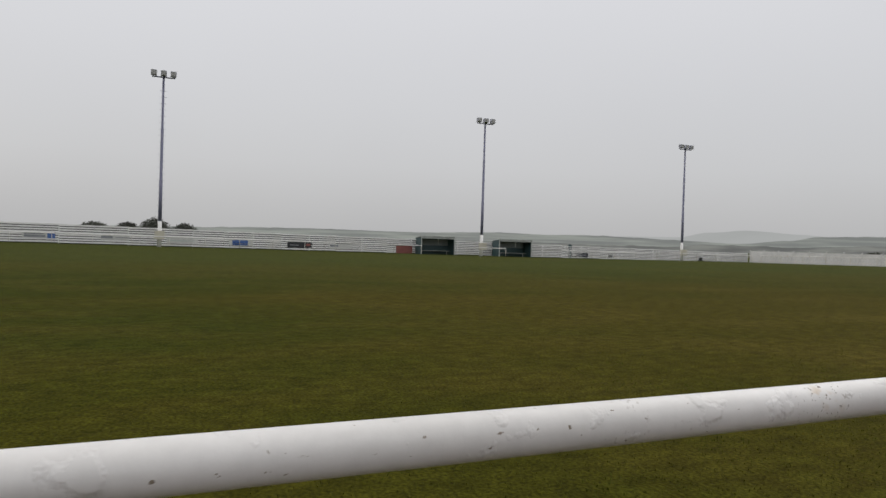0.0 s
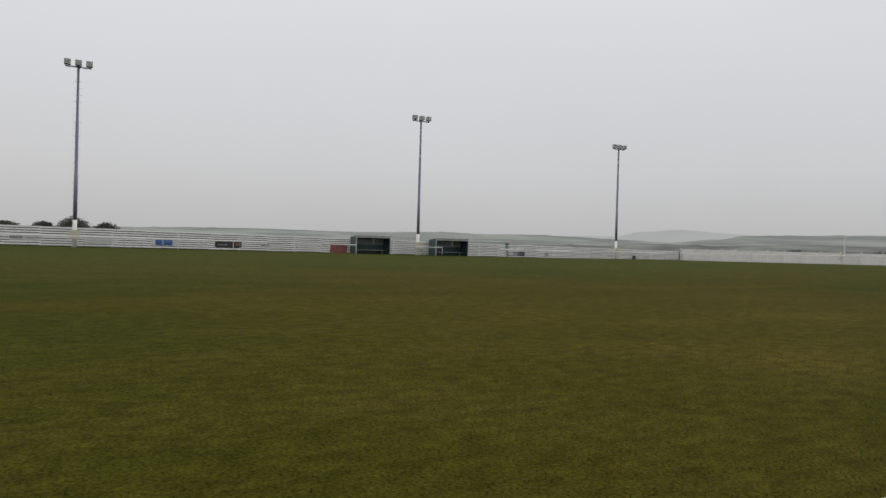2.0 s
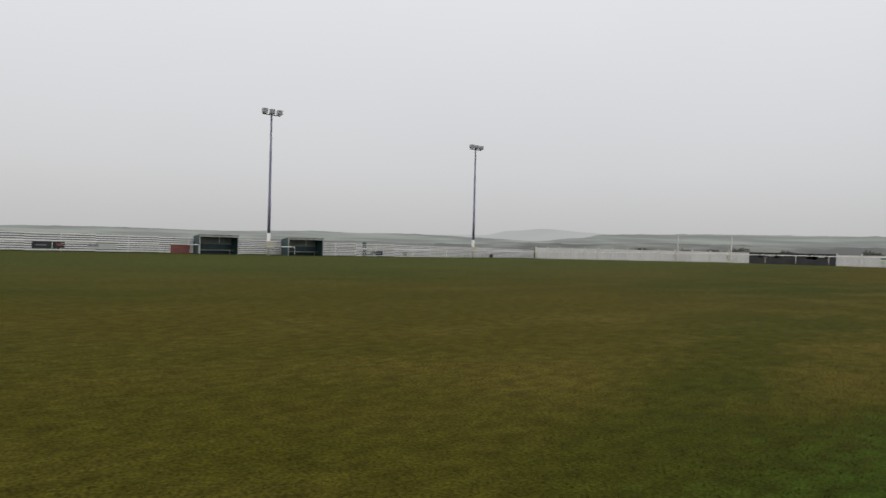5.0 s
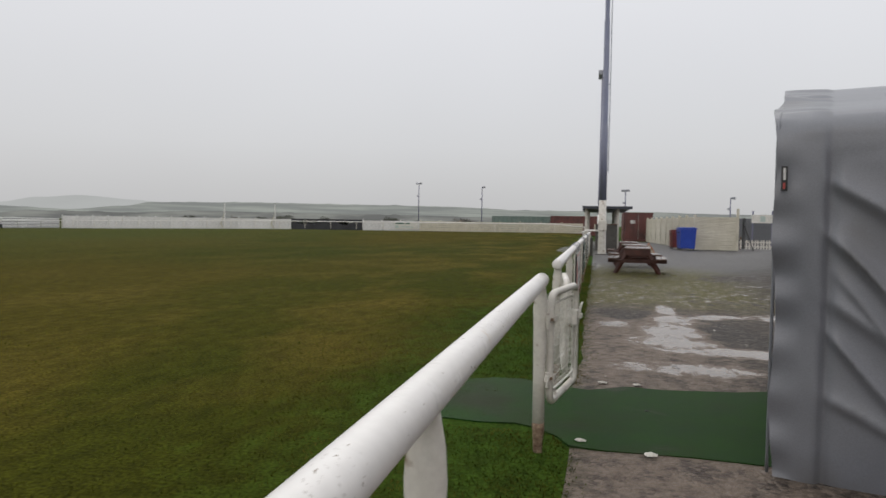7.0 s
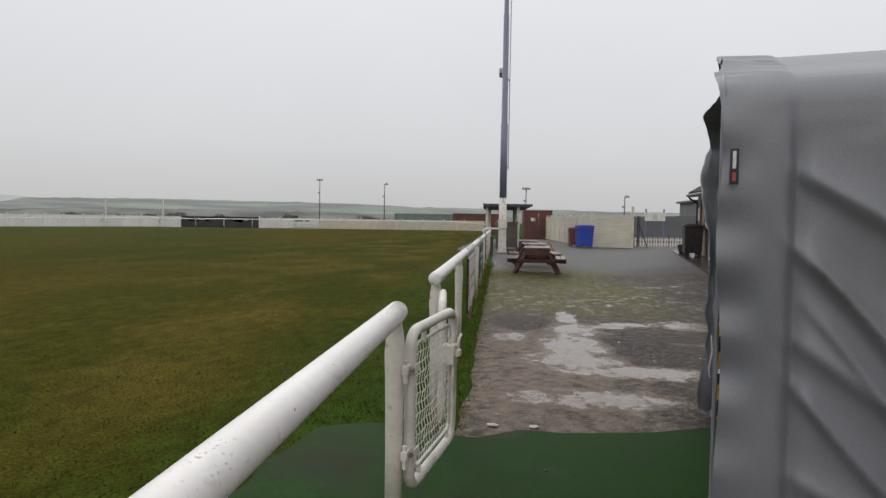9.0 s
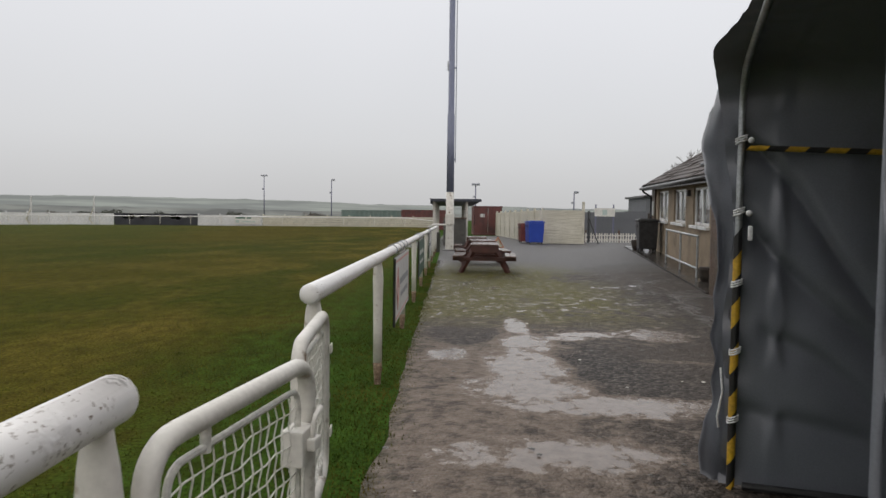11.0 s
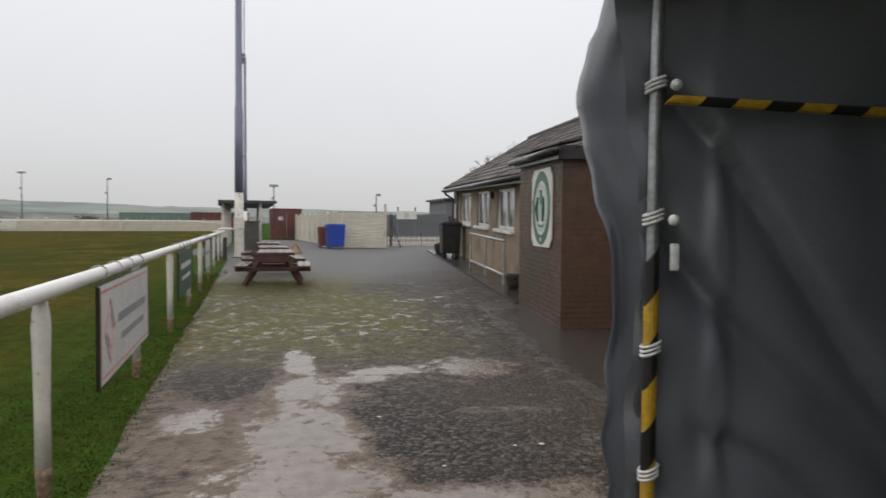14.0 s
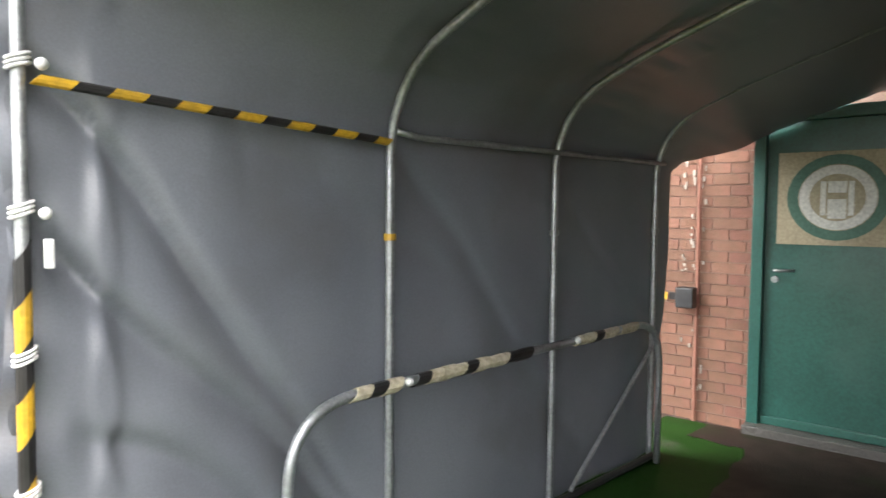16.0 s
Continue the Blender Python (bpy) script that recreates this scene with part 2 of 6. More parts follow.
M_BANNER = mat("black_banner", (0.018, 0.019, 0.025), (0.035, 0.036, 0.042), 1.0, 0.5, 0.05)
M_SIGN_BLUE = mat("blue_sign", (0.06, 0.13, 0.36), (0.08, 0.16, 0.40), 2, 0.5, 0.0)
M_SIGN_RED = mat("red_brown_sign", (0.28, 0.10, 0.085), (0.24, 0.08, 0.07), 2, 0.5, 0.0)
M_SIGN_PALE = mat("pale_sign", (0.62, 0.62, 0.60), (0.55, 0.55, 0.53), 2, 0.5, 0.0)
M_SIGN_GREY = mat("grey_print", (0.22, 0.23, 0.25), (0.28, 0.29, 0.31), 3, 0.5, 0.0)
M_SIGN_GREEN = mat("dark_green_sign", (0.03, 0.085, 0.06), (0.045, 0.10, 0.07), 3, 0.5, 0.0)
M_FADERED = mat("faded_red_print", (0.56, 0.25, 0.21), (0.60, 0.36, 0.32), 9, 0.5, 0.0)
M_REDLINE = mat("red_print", (0.45, 0.07, 0.05), (0.38, 0.06, 0.05), 5, 0.5, 0.0)
M_BIN_BLUE = mat("blue_bin_plastic", (0.025, 0.06, 0.36), (0.03, 0.075, 0.42), 3, 0.35, 0.03)
M_BIN_RED = mat("red_bin_plastic", (0.22, 0.06, 0.05), (0.16, 0.05, 0.045), 3, 0.4, 0.03)
M_CONT = overlay(mat("rust_red_container", (0.14, 0.045, 0.04), (0.10, 0.038, 0.034), 1.0, 0.6, 0.1, 20), (0.05, 0.03, 0.03), 1.3, 0.55, 0.75)
M_CONTGREEN = mat("green_grey_container", (0.13, 0.19, 0.17), (0.17, 0.22, 0.20), 1.0, 0.6, 0.1, 20)
M_MATGREEN = overlay(overlay(mat("wet_green_matting", (0.011, 0.040, 0.006), (0.020, 0.056, 0.011), 3.0, 0.6, 0.4, 120, spread=0.25, spec=0.05), (0.024, 0.032, 0.014), 0.9, 0.50, 0.70), (0.045, 0.05, 0.034), 2.3, 0.60, 0.74, seed=5.5)
M_SHELTER = mat("dark_shelter_sheet", (0.035, 0.04, 0.055), (0.05, 0.055, 0.07), 1.0, 0.5, 0.05)
M_ORANGE = mat("orange_warning", (0.42, 0.14, 0.04), (0.34, 0.11, 0.04), 4, 0.5, 0.0)
M_WETSLAB = overlay(mat("wet_concrete", (0.060, 0.053, 0.047), (0.040, 0.035, 0.031), 2.0, 0.22, 0.15, 60, spec=0.3), (0.025, 0.022, 0.018), 1.5, 0.5, 0.7)
M_MUD = overlay(mat("muddy_ground", (0.030, 0.020, 0.014), (0.019, 0.013, 0.010), 5, 0.6, 0.5, 90, spec=0.2), (0.02, 0.03, 0.010), 2.5, 0.56, 0.75)
M_SOIL = mat("wet_soil", (0.03, 0.024, 0.018), (0.05, 0.038, 0.028), 20, 0.8, 0.6, 60)
M_TWIG = mat("bare_twig", (0.10, 0.085, 0.07), (0.14, 0.12, 0.10), 6, 0.8, 0.1)
# Leaf colour greyed and lightened to hold the mist.
M_HEDGE = mat("hazed_hedge_leaf", (0.075, 0.08, 0.065), (0.10, 0.105, 0.085), 3, 0.8, 0.0, rand=0.2)
# Dark cladding raised to grey: distance haze in the base colour.
M_HOUSE_DK = mat("hazed_dark_cladding", (0.12, 0.125, 0.135), (0.15, 0.155, 0.165), 1, 0.6, 0.05)
M_PALEWALL = mat("pale_render", (0.42, 0.42, 0.41), (0.36, 0.36, 0.35), 1, 0.8, 0.1)
M_STONE = mat("pale_litter", (0.62, 0.60, 0.55), (0.5, 0.47, 0.42), 12, 0.7, 0.3)
M_BLUEBALL = mat("blue_plastic", (0.10, 0.22, 0.42), (0.12, 0.25, 0.46), 8, 0.35, 0.0)


def glass_mat():
    m = mat("window_glass", (0.90, 0.92, 0.92), (0.82, 0.85, 0.85), 1.3, 0.04, 0.0, 20, spec=0.6)
    m.node_tree.nodes["Principled BSDF"].inputs["Transmission Weight"].default_value = 1.0
    return m


M_GLASS = glass_mat()


def grass_mat():
    m = bpy.data.materials.new("wet_winter_grass")
    m.use_nodes = True
    n, l = m.node_tree.nodes, m.node_tree.links
    b = n["Principled BSDF"]
    geo = n.new("ShaderNodeNewGeometry")
    mp = n.new("ShaderNodeMapping")
    mp.inputs["Scale"].default_value = (1.0, 0.55, 1.0)
    l.new(geo.outputs["Position"], mp.inputs[0])
    n1, n2, n3, n4 = (n.new("ShaderNodeTexNoise") for _ in range(4))
    for q, s, d in ((n1, 0.085, 5), (n2, 0.5, 7), (n3, 38, 3), (n4, 6.0, 6)):
        q.inputs["Scale"].default_value, q.inputs["Detail"].default_value = s, d
        l.new((mp if q is not n3 else geo).outputs[0], q.inputs["Vector"])
    r1 = n.new("ShaderNodeMapRange")
    r1.inputs["From Min"].default_value, r1.inputs["From Max"].default_value = 0.40, 0.58
    l.new(n1.outputs[0], r1.inputs["Value"])
    r2 = n.new("ShaderNodeMapRange")
    r2.inputs["From Min"].default_value, r2.inputs["From Max"].default_value = 0.46, 0.66
    l.new(n2.outputs[0], r2.inputs["Value"])
    a = n.new("ShaderNodeMix")
    a.data_type = "RGBA"
    a.inputs["A"].default_value, a.inputs["B"].default_value = (0.034, 0.041, 0.0036, 1), (0.055, 0.047, 0.0050, 1)
    l.new(r1.outputs[0], a.inputs["Factor"])
    c = n.new("ShaderNodeMix")
    c.data_type = "RGBA"
    c.inputs["B"].default_value = (0.074, 0.058, 0.009, 1)
    mul = n.new("ShaderNodeMath")
    mul.operation, mul.inputs[1].default_value = "MULTIPLY", 0.48
    l.new(r2.outputs[0], mul.inputs[0])
    l.new(mul.outputs[0], c.inputs["Factor"])
    l.new(a.outputs["Result"], c.inputs["A"])
    # lush strip along the rail, where nobody treads
    sep = n.new("ShaderNodeSeparateXYZ")
    l.new(geo.outputs["Position"], sep.inputs[0])
    wob = n.new("ShaderNodeMath")
    wob.operation, wob.inputs[1].default_value = "MULTIPLY_ADD", 2.2
    l.new(n4.outputs[0], wob.inputs[0])
    l.new(sep.outputs["X"], wob.inputs[2])
    rs = n.new("ShaderNodeMapRange")
    rs.inputs["From Min"].default_value, rs.inputs["From Max"].default_value = -0.9, 0.7
    l.new(wob.outputs[0], rs.inputs["Value"])
    g = n.new("ShaderNodeMix")
    g.data_type = "RGBA"
    g.inputs["B"].default_value = (0.031, 0.062, 0.008, 1)
    up_, lush = n.new("ShaderNodeMapRange"), n.new("ShaderNodeMath")
    up_.inputs["From Min"].default_value, up_.inputs["From Max"].default_value, up_.inputs["To Min"].default_value = 1.5, 7.0, 0.25
    l.new(sep.outputs["Y"], up_.inputs["Value"])
    lush.operation = "MULTIPLY"
    l.new(rs.outputs[0], lush.inputs[0])
    l.new(up_.outputs[0], lush.inputs[1])
    l.new(lush.outputs[0], g.inputs["Factor"])
    l.new(c.outputs["Result"], g.inputs["A"])
    band = n.new("ShaderNodeMapRange")
    band.inputs["From Min"].default_value, band.inputs["From Max"].default_value = -11.0, -3.0
    fade, ahead, wear, wm = n.new("ShaderNodeMapRange"), n.new("ShaderNodeMapRange"), n.new("ShaderNodeMath"), n.new("ShaderNodeMath")
    fade.inputs["From Min"].default_value, fade.inputs["From Max"].default_value = 0.2, -1.6
    ahead.inputs["From Min"].default_value, ahead.inputs["From Max"].default_value = 3.0, 9.0
    l.new(wob.outputs[0], band.inputs["Value"])
    l.new(wob.outputs[0], fade.inputs["Value"])
    l.new(sep.outputs["Y"], ahead.inputs["Value"])
    wear.operation = wm.operation = "MULTIPLY"
    l.new(band.outputs[0], wear.inputs[0])
    l.new(fade.outputs[0], wear.inputs[1])
    l.new(wear.outputs[0], wm.inputs[0])
    l.new(ahead.outputs[0], wm.inputs[1])
    wn = n.new("ShaderNodeMath")
    wn.operation = "MULTIPLY"
    l.new(wm.outputs[0], wn.inputs[0])
    l.new(r2.outputs[0], wn.inputs[1])
    worn = n.new("ShaderNodeMix")
    worn.data_type = "RGBA"
    worn.inputs["B"].default_value = (0.080, 0.064, 0.010, 1)
    l.new(wn.outputs[0], worn.inputs["Factor"])
    l.new(g.outputs["Result"], worn.inputs["A"])
    hs = n.new("ShaderNodeHueSaturation")
    v, v2, vm = n.new("ShaderNodeMapRange"), n.new("ShaderNodeMapRange"), n.new("ShaderNodeMath")
    for q, src, lo, hi in ((v, n3, 0.5, 1.5), (v2, n4, 0.72, 1.28)):
        q.inputs["From Min"].default_value, q.inputs["From Max"].default_value = 0.3, 0.7
        q.inputs["To Min"].default_value, q.inputs["To Max"].default_value = lo, hi
        l.new(src.outputs[0], q.inputs["Value"])
    vm.operation = "MULTIPLY"
    l.new(v.outputs[0], vm.inputs[0])
    l.new(v2.outputs[0], vm.inputs[1])
    l.new(vm.outputs[0], hs.inputs["Value"])
    # Pitch centre: greener turf, its colour also lightened for the mist.
    inner, sward = n.new("ShaderNodeMapRange"), n.new("ShaderNodeMix")
    inner.inputs["From Min"].default_value, inner.inputs["From Max"].default_value, inner.inputs["To Max"].default_value = -14.0, -38.0, 0.75
    l.new(wob.outputs[0], inner.inputs["Value"])
    sward.data_type = "RGBA"
    sward.inputs["B"].default_value = (0.050, 0.060, 0.0130, 1)
    l.new(inner.outputs[0], sward.inputs["Factor"])
    l.new(worn.outputs["Result"], sward.inputs["A"])
    l.new(sward.outputs["Result"], hs.inputs["Color"])
    l.new(hs.outputs[0], b.inputs["Base Color"])
    b.inputs["Roughness"].default_value = 1.0
    b.inputs["Specular IOR Level"].default_value = 0.03
    bp = n.new("ShaderNodeBump")
    bp.inputs["Strength"].default_value, bp.inputs["Distance"].default_value = 0.5, 0.03
    l.new(n3.outputs[0], bp.inputs["Height"])
    l.new(bp.outputs[0], b.inputs["Normal"])
    return m


def path_mat():
    """Wet gravel and old tarmac: dark stones, pale sandy fines, moss, and standing water in the hollows."""
    m = bpy.data.materials.new("wet_gravel_path")
    m.use_nodes = True
    n, l = m.node_tree.nodes, m.node_tree.links
    b = n["Principled BSDF"]
    geo = n.new("ShaderNodeNewGeometry")

    def noise_of(scale, detail, stretch=(1, 1, 1), shift=0.0):
        mp, q = n.new("ShaderNodeMapping"), n.new("ShaderNodeTexNoise")
        mp.inputs["Scale"].default_value, mp.inputs["Location"].default_value = stretch, (shift, shift * 0.7, 0)
        q.inputs["Scale"].default_value, q.inputs["Detail"].default_value = scale, detail
        l.new(geo.outputs["Position"], mp.inputs[0])
        l.new(mp.outputs[0], q.inputs["Vector"])
        return q.outputs[0]

    def span(sock, lo, hi, a=0.0, z=1.0):
        r = n.new("ShaderNodeMapRange")
        r.inputs["From Min"].default_value, r.inputs["From Max"].default_value = lo, hi
        r.inputs["To Min"].default_value, r.inputs["To Max"].default_value = a, z
        l.new(sock, r.inputs["Value"])
        return r.outputs[0]

    def calc(op, a, z):
        q = n.new("ShaderNodeMath")
        q.operation = op
        for i, s in enumerate((a, z)):
            if isinstance(s, (int, float)):
                q.inputs[i].default_value = s
            else:
                l.new(s, q.inputs[i])
        return q.outputs[0]

    def blend(fac, a, z):
        q = n.new("ShaderNodeMix")
        q.data_type = "RGBA"
        l.new(fac, q.inputs["Factor"])
        for key, s in (("A", a), ("B", z)):
            if isinstance(s, tuple):
                q.inputs[key].default_value = (*s, 1)
            else:
                l.new(s, q.inputs[key])
        return q.outputs["Result"]

    sep = n.new("ShaderNodeSeparateXYZ")
    l.new(geo.outputs["Position"], sep.inputs[0])
    px, py = sep.outputs["X"], sep.outputs["Y"]

    def hollow(cx, cy, rx, ry):
        a = calc("DIVIDE", calc("SUBTRACT", px, cx), rx)
        z = calc("DIVIDE", calc("SUBTRACT", py, cy), ry)
        return calc("SUBTRACT", 1.0, calc("ADD", calc("MULTIPLY", a, a), calc("MULTIPLY", z, z)))

    low = None
    for h in ((1.46, 13.9, 0.16, 0.75), (1.45, 12.75, 0.36, 0.62), (1.95, 13.05, 0.32, 0.16), (1.30, 11.6, 0.40, 0.85), (1.25, 10.7, 0.55, 0.6), (1.9, 10.25, 0.9, 0.30), (0.62, 12.1, 0.26, 0.34), (3.1, 13.35, 0.42, 0.45), (2.7, 11.85, 0.28, 0.12), (3.1, 11.75, 0.18, 0.2), (0.10, 19.5, 0.13, 2.2), (0.15, 26.0, 0.3, 3.0), (1.2, 9.2, 0.7, 0.3), (2.3, 13.35, 0.5, 0.2)):
        q = calc("MAXIMUM", hollow(*h), -0.55)
        low = q if low is None else calc("MAXIMUM", low, q)
    ragged = noise_of(1.7, 7)
    wide = noise_of(0.55, 6, (1.0, 0.6, 1), 4.0)
    fines = noise_of(9, 6)
    grit = noise_of(75, 3)
    torn = noise_of(5.0, 8, (1, 0.7, 1), 6.0)
    mid = noise_of(16, 6, (1, 1, 1), 2.0)

    def pebbles(scale):
        v = n.new("ShaderNodeTexVoronoi")
        v.inputs["Scale"].default_value = scale
        l.new(geo.outputs["Position"], v.inputs["Vector"])
        s = n.new("ShaderNodeSeparateColor")
        l.new(v.outputs["Color"], s.inputs[0])
        return v.outputs["Distance"], s.outputs[0]

    d1, c1 = pebbles(30)
    d2, c2 = pebbles(70)
    basin = calc("ADD", calc("MULTIPLY", low, 0.52), calc("ADD", calc("MULTIPLY", calc("SUBTRACT", ragged, 0.5), 0.8), calc("ADD", calc("MULTIPLY", calc("SUBTRACT", torn, 0.5), 1.55), calc("ADD", calc("MULTIPLY", calc("SUBTRACT", fines, 0.5), 0.9), calc("MULTIPLY", calc("SUBTRACT", c1, 0.5), 0.26)))))
    basin = calc("ADD", basin, calc("ADD", calc("MULTIPLY", span(py, 13.5, 15.5), span(py, 23.5, 19, 0.0, 0.27)), span(px, 2.6, 1.6, 0.0, 0.05)))
    bed = calc("MAXIMUM", calc("MAXIMUM", hollow(2.55, 11.9, 0.95, 0.8), hollow(2.4, 11.1, 0.75, 0.75)), calc("MAXIMUM", hollow(0.75, 13.3, 0.5, 0.9), hollow(3.3, 12.0, 0.5, 0.9)))
    basin = calc("SUBTRACT", basin, calc("MULTIPLY", span(calc("ADD", bed, calc("MULTIPLY", calc("SUBTRACT", fines, 0.5), 1.6)), 0.05, 0.55), 0.45))
    water = span(basin, 0.12, 0.36)
    sandy = span(calc("ADD", basin, calc("MULTIPLY", span(px, 2.2, 1.1, 0.0, 0.42), span(py, 14.2, 12.6))), -0.30, 0.24)
    stones = blend(calc("MULTIPLY", span(calc("ADD", calc("MULTIPLY", c1, 0.6), calc("MULTIPLY", c2, 0.4)), 0.45, 0.95), span(mid, 0.25, 0.7, 0.35, 1.0)), (0.022, 0.019, 0.017), (0.215, 0.185, 0.160))
    stones = blend(calc("MULTIPLY", span(wide, 0.42, 0.62), 0.5), stones, blend(span(grit, 0.4, 0.65), (0.040, 0.031, 0.024), (0.125, 0.098, 0.076)))
    sand = blend(calc("ADD", calc("MULTIPLY", span(fines, 0.35, 0.65), 0.7), calc("MULTIPLY", span(c2, 0.0, 1.0), 0.3)), (0.125, 0.096, 0.075), (0.225, 0.182, 0.148))
    base = blend(calc("MULTIPLY", calc("MULTIPLY", sandy, span(px, 4.2, 3.0, 0.15, 1.0)), span(py, 19.0, 13.5, 0.35, 0.95)), stones, sand)
    # Smoother tarmac farther on, its grey lightened for the sky's sheen.
    base = blend(calc("MULTIPLY", span(calc("ADD", py, calc("MULTIPLY", wide, 5.0)), 23.5, 26.5), 0.85), base, blend(span(mid, 0.35, 0.65), (0.075, 0.074, 0.074), (0.125, 0.123, 0.122)))
    mossy = calc("MULTIPLY", span(calc("ADD", wide, calc("MULTIPLY", torn, 0.9)), 0.76, 0.90), calc("MULTIPLY", span(calc("ADD", px, calc("MULTIPLY", ragged, 1.5)), 5.0, 3.6), calc("MULTIPLY", span(calc("ADD", py, calc("MULTIPLY", ragged, 2.0)), 14.6, 16.2), span(py, 27.5, 23))))
    mossy = calc("MULTIPLY", mossy, span(water, 0, 1, 1.0, 0.15))
    base = blend(calc("MULTIPLY", mossy, span(c2, 0, 1, 0.65, 1.0)), base, blend(span(fines, 0.35, 0.65), (0.062, 0.055, 0.007), (0.115, 0.104, 0.016)))
    edge = calc("MULTIPLY", span(calc("ADD", px, calc("MULTIPLY", fines, 0.6)), 0.62, 0.30), 0.75)
    base = blend(edge, base, (0.028, 0.035, 0.009))
    # smooth wet concrete in front of the clubhouse
    apron = calc("MULTIPLY", span(calc("ADD", calc("SUBTRACT", px, calc("MULTIPLY", py, 0.147)), calc("MULTIPLY", calc("SUBTRACT", torn, 0.5), 0.7)), 1.92, 2.12), span(calc("ADD", py, calc("MULTIPLY", ragged, 1.5)), 18.6, 17.6))
    base = blend(apron, base, blend(span(fines, 0.35, 0.65), (0.036, 0.031, 0.027), (0.066, 0.056, 0.049)))
    l.new(base, b.inputs["Base Color"])
    gloss = calc("MAXIMUM", water, calc("MULTIPLY", apron, 0.75))
    l.new(span(gloss, 0, 1, 0.55, 0.13), b.inputs["Roughness"])
    l.new(calc("MAXIMUM", span(gloss, 0, 1, 0.10, 0.42), span(py, 18.0, 26.0, 0.0, 0.24)), b.inputs["Specular IOR Level"])
    height = calc("SUBTRACT", calc("ADD", calc("MULTIPLY", c1, 0.5), calc("MULTIPLY", grit, 0.6)), calc("ADD", calc("MULTIPLY", d1, 0.9), calc("MULTIPLY", d2, 0.4)))
    bp = n.new("ShaderNodeBump")
    bp.inputs["Distance"].default_value = 0.02
    l.new(span(gloss, 0, 1, 0.8, 0.05), bp.inputs["Strength"])
    l.new(height, bp.inputs["Height"])
    l.new(bp.outputs[0], b.inputs["Normal"])
    return m



def blade_mat():
    m = mat("grass_blade", (0.044, 0.068, 0.009), (0.098, 0.080, 0.017), 0.9, 0.9, 0.0, 8, spread=0.3, spec=0.05)
    return m


M_BLADE = blade_mat()
M_GRASS, M_PATH = grass_mat(), path_mat()


# ---- building blocks ----
def mesh_of(name, bm, m, smooth=False):
    me = bpy.data.meshes.new(name)
    bm.to_mesh(me)
    bm.free()
    me.materials.append(m)
    if smooth:
        me.polygons.foreach_set("use_smooth", [True] * len(me.polygons))
    return me


def part(name, bm, m, parent=None, label="", smooth=False):
    ob = new(name, mesh_of(name, bm, m, smooth))
    ob.parent = parent
    if label:
        tagged(ob, label)
    return ob


def shared(name, me, parent, m):
    ob = new(name, me)
    ob.parent = parent
    ob.matrix_local = m
    return ob


def thing(name, at, label, category, group=""):
    ob = new(name)
    ob.matrix_world = at
    ob.empty_display_size = 0.2
    return tagged(ob, label, category, group)


def setting(name, bm, m, label="", smooth=False):
    return tagged(part(name, bm, m, None, "", smooth), label, kind="structure")


def box(bm, x0, x1, y0, y1, z0, z1, bevel=0.0, turn=None):
    r = bmesh.ops.create_cube(bm, size=1)
    c = Vector(((x0 + x1) / 2, (y0 + y1) / 2, (z0 + z1) / 2))
    for v in r["verts"]:
        v.co = Vector((v.co.x * (x1 - x0), v.co.y * (y1 - y0), v.co.z * (z1 - z0)))
        v.co = (turn @ v.co if turn else v.co) + c
    if bevel:
        edges = {e for v in r["verts"] for e in v.link_edges}
        bmesh.ops.bevel(bm, geom=list(edges), offset=bevel, segments=2, profile=0.6, affect="EDGES")
    return bm


def boxes(*rows, bevel=0.0):
    bm = bmesh.new()
    for r in rows:
        box(bm, *r, bevel=bevel)
    return bm


def tube(bm, pts, r, seg=10, flat=None, cap=True):
    """A pipe along points; r one radius or one a point; flat: side radii (across, along) a point instead."""
    pts = [Vector(p) for p in pts]
    rings, up = [], Vector((0, 0, 1))
    for i, p in enumerate(pts):
        d = (pts[min(i + 1, len(pts) - 1)] - pts[max(i - 1, 0)]).normalized()
        ref = up if abs(d.dot(up)) < 0.9 else Vector((1, 0, 0))
        a = d.cross(ref).normalized() if i == 0 or flat else (a - d * a.dot(d)).normalized()
        b = a.cross(d).normalized()
        ra, rb = flat[i] if flat else ((r[i],) * 2 if isinstance(r, (list, tuple)) else (r, r))
        rings.append([bm.verts.new(p + a * ra * math.cos(2 * math.pi * k / seg) + b * rb * math.sin(2 * math.pi * k / seg)) for k in range(seg)])
    for s, t in zip(rings, rings[1:]):
        for k in range(seg):
            bm.faces.new((s[k], s[(k + 1) % seg], t[(k + 1) % seg], t[k]))
    if cap:
        bm.faces.new(rings[0][::-1])
        bm.faces.new(rings[-1])
    return bm


def pipe(pts, r, seg=10, **k):
    return tube(bmesh.new(), pts, r, seg, **k)


def rounded(pts, radius, steps=5):
    """A line through points with its inner corners rounded."""
    pts = [Vector(p) for p in pts]
    out = [pts[0]]
    for a, b, c in zip(pts, pts[1:], pts[2:]):
        s, e = b + (a - b).normalized() * radius, b + (c - b).normalized() * radius
        for k in range(steps + 1):
            q = k / steps
            out.append(s * (1 - q) ** 2 + b * 2 * q * (1 - q) + e * q * q)
    out.append(pts[-1])
    return out


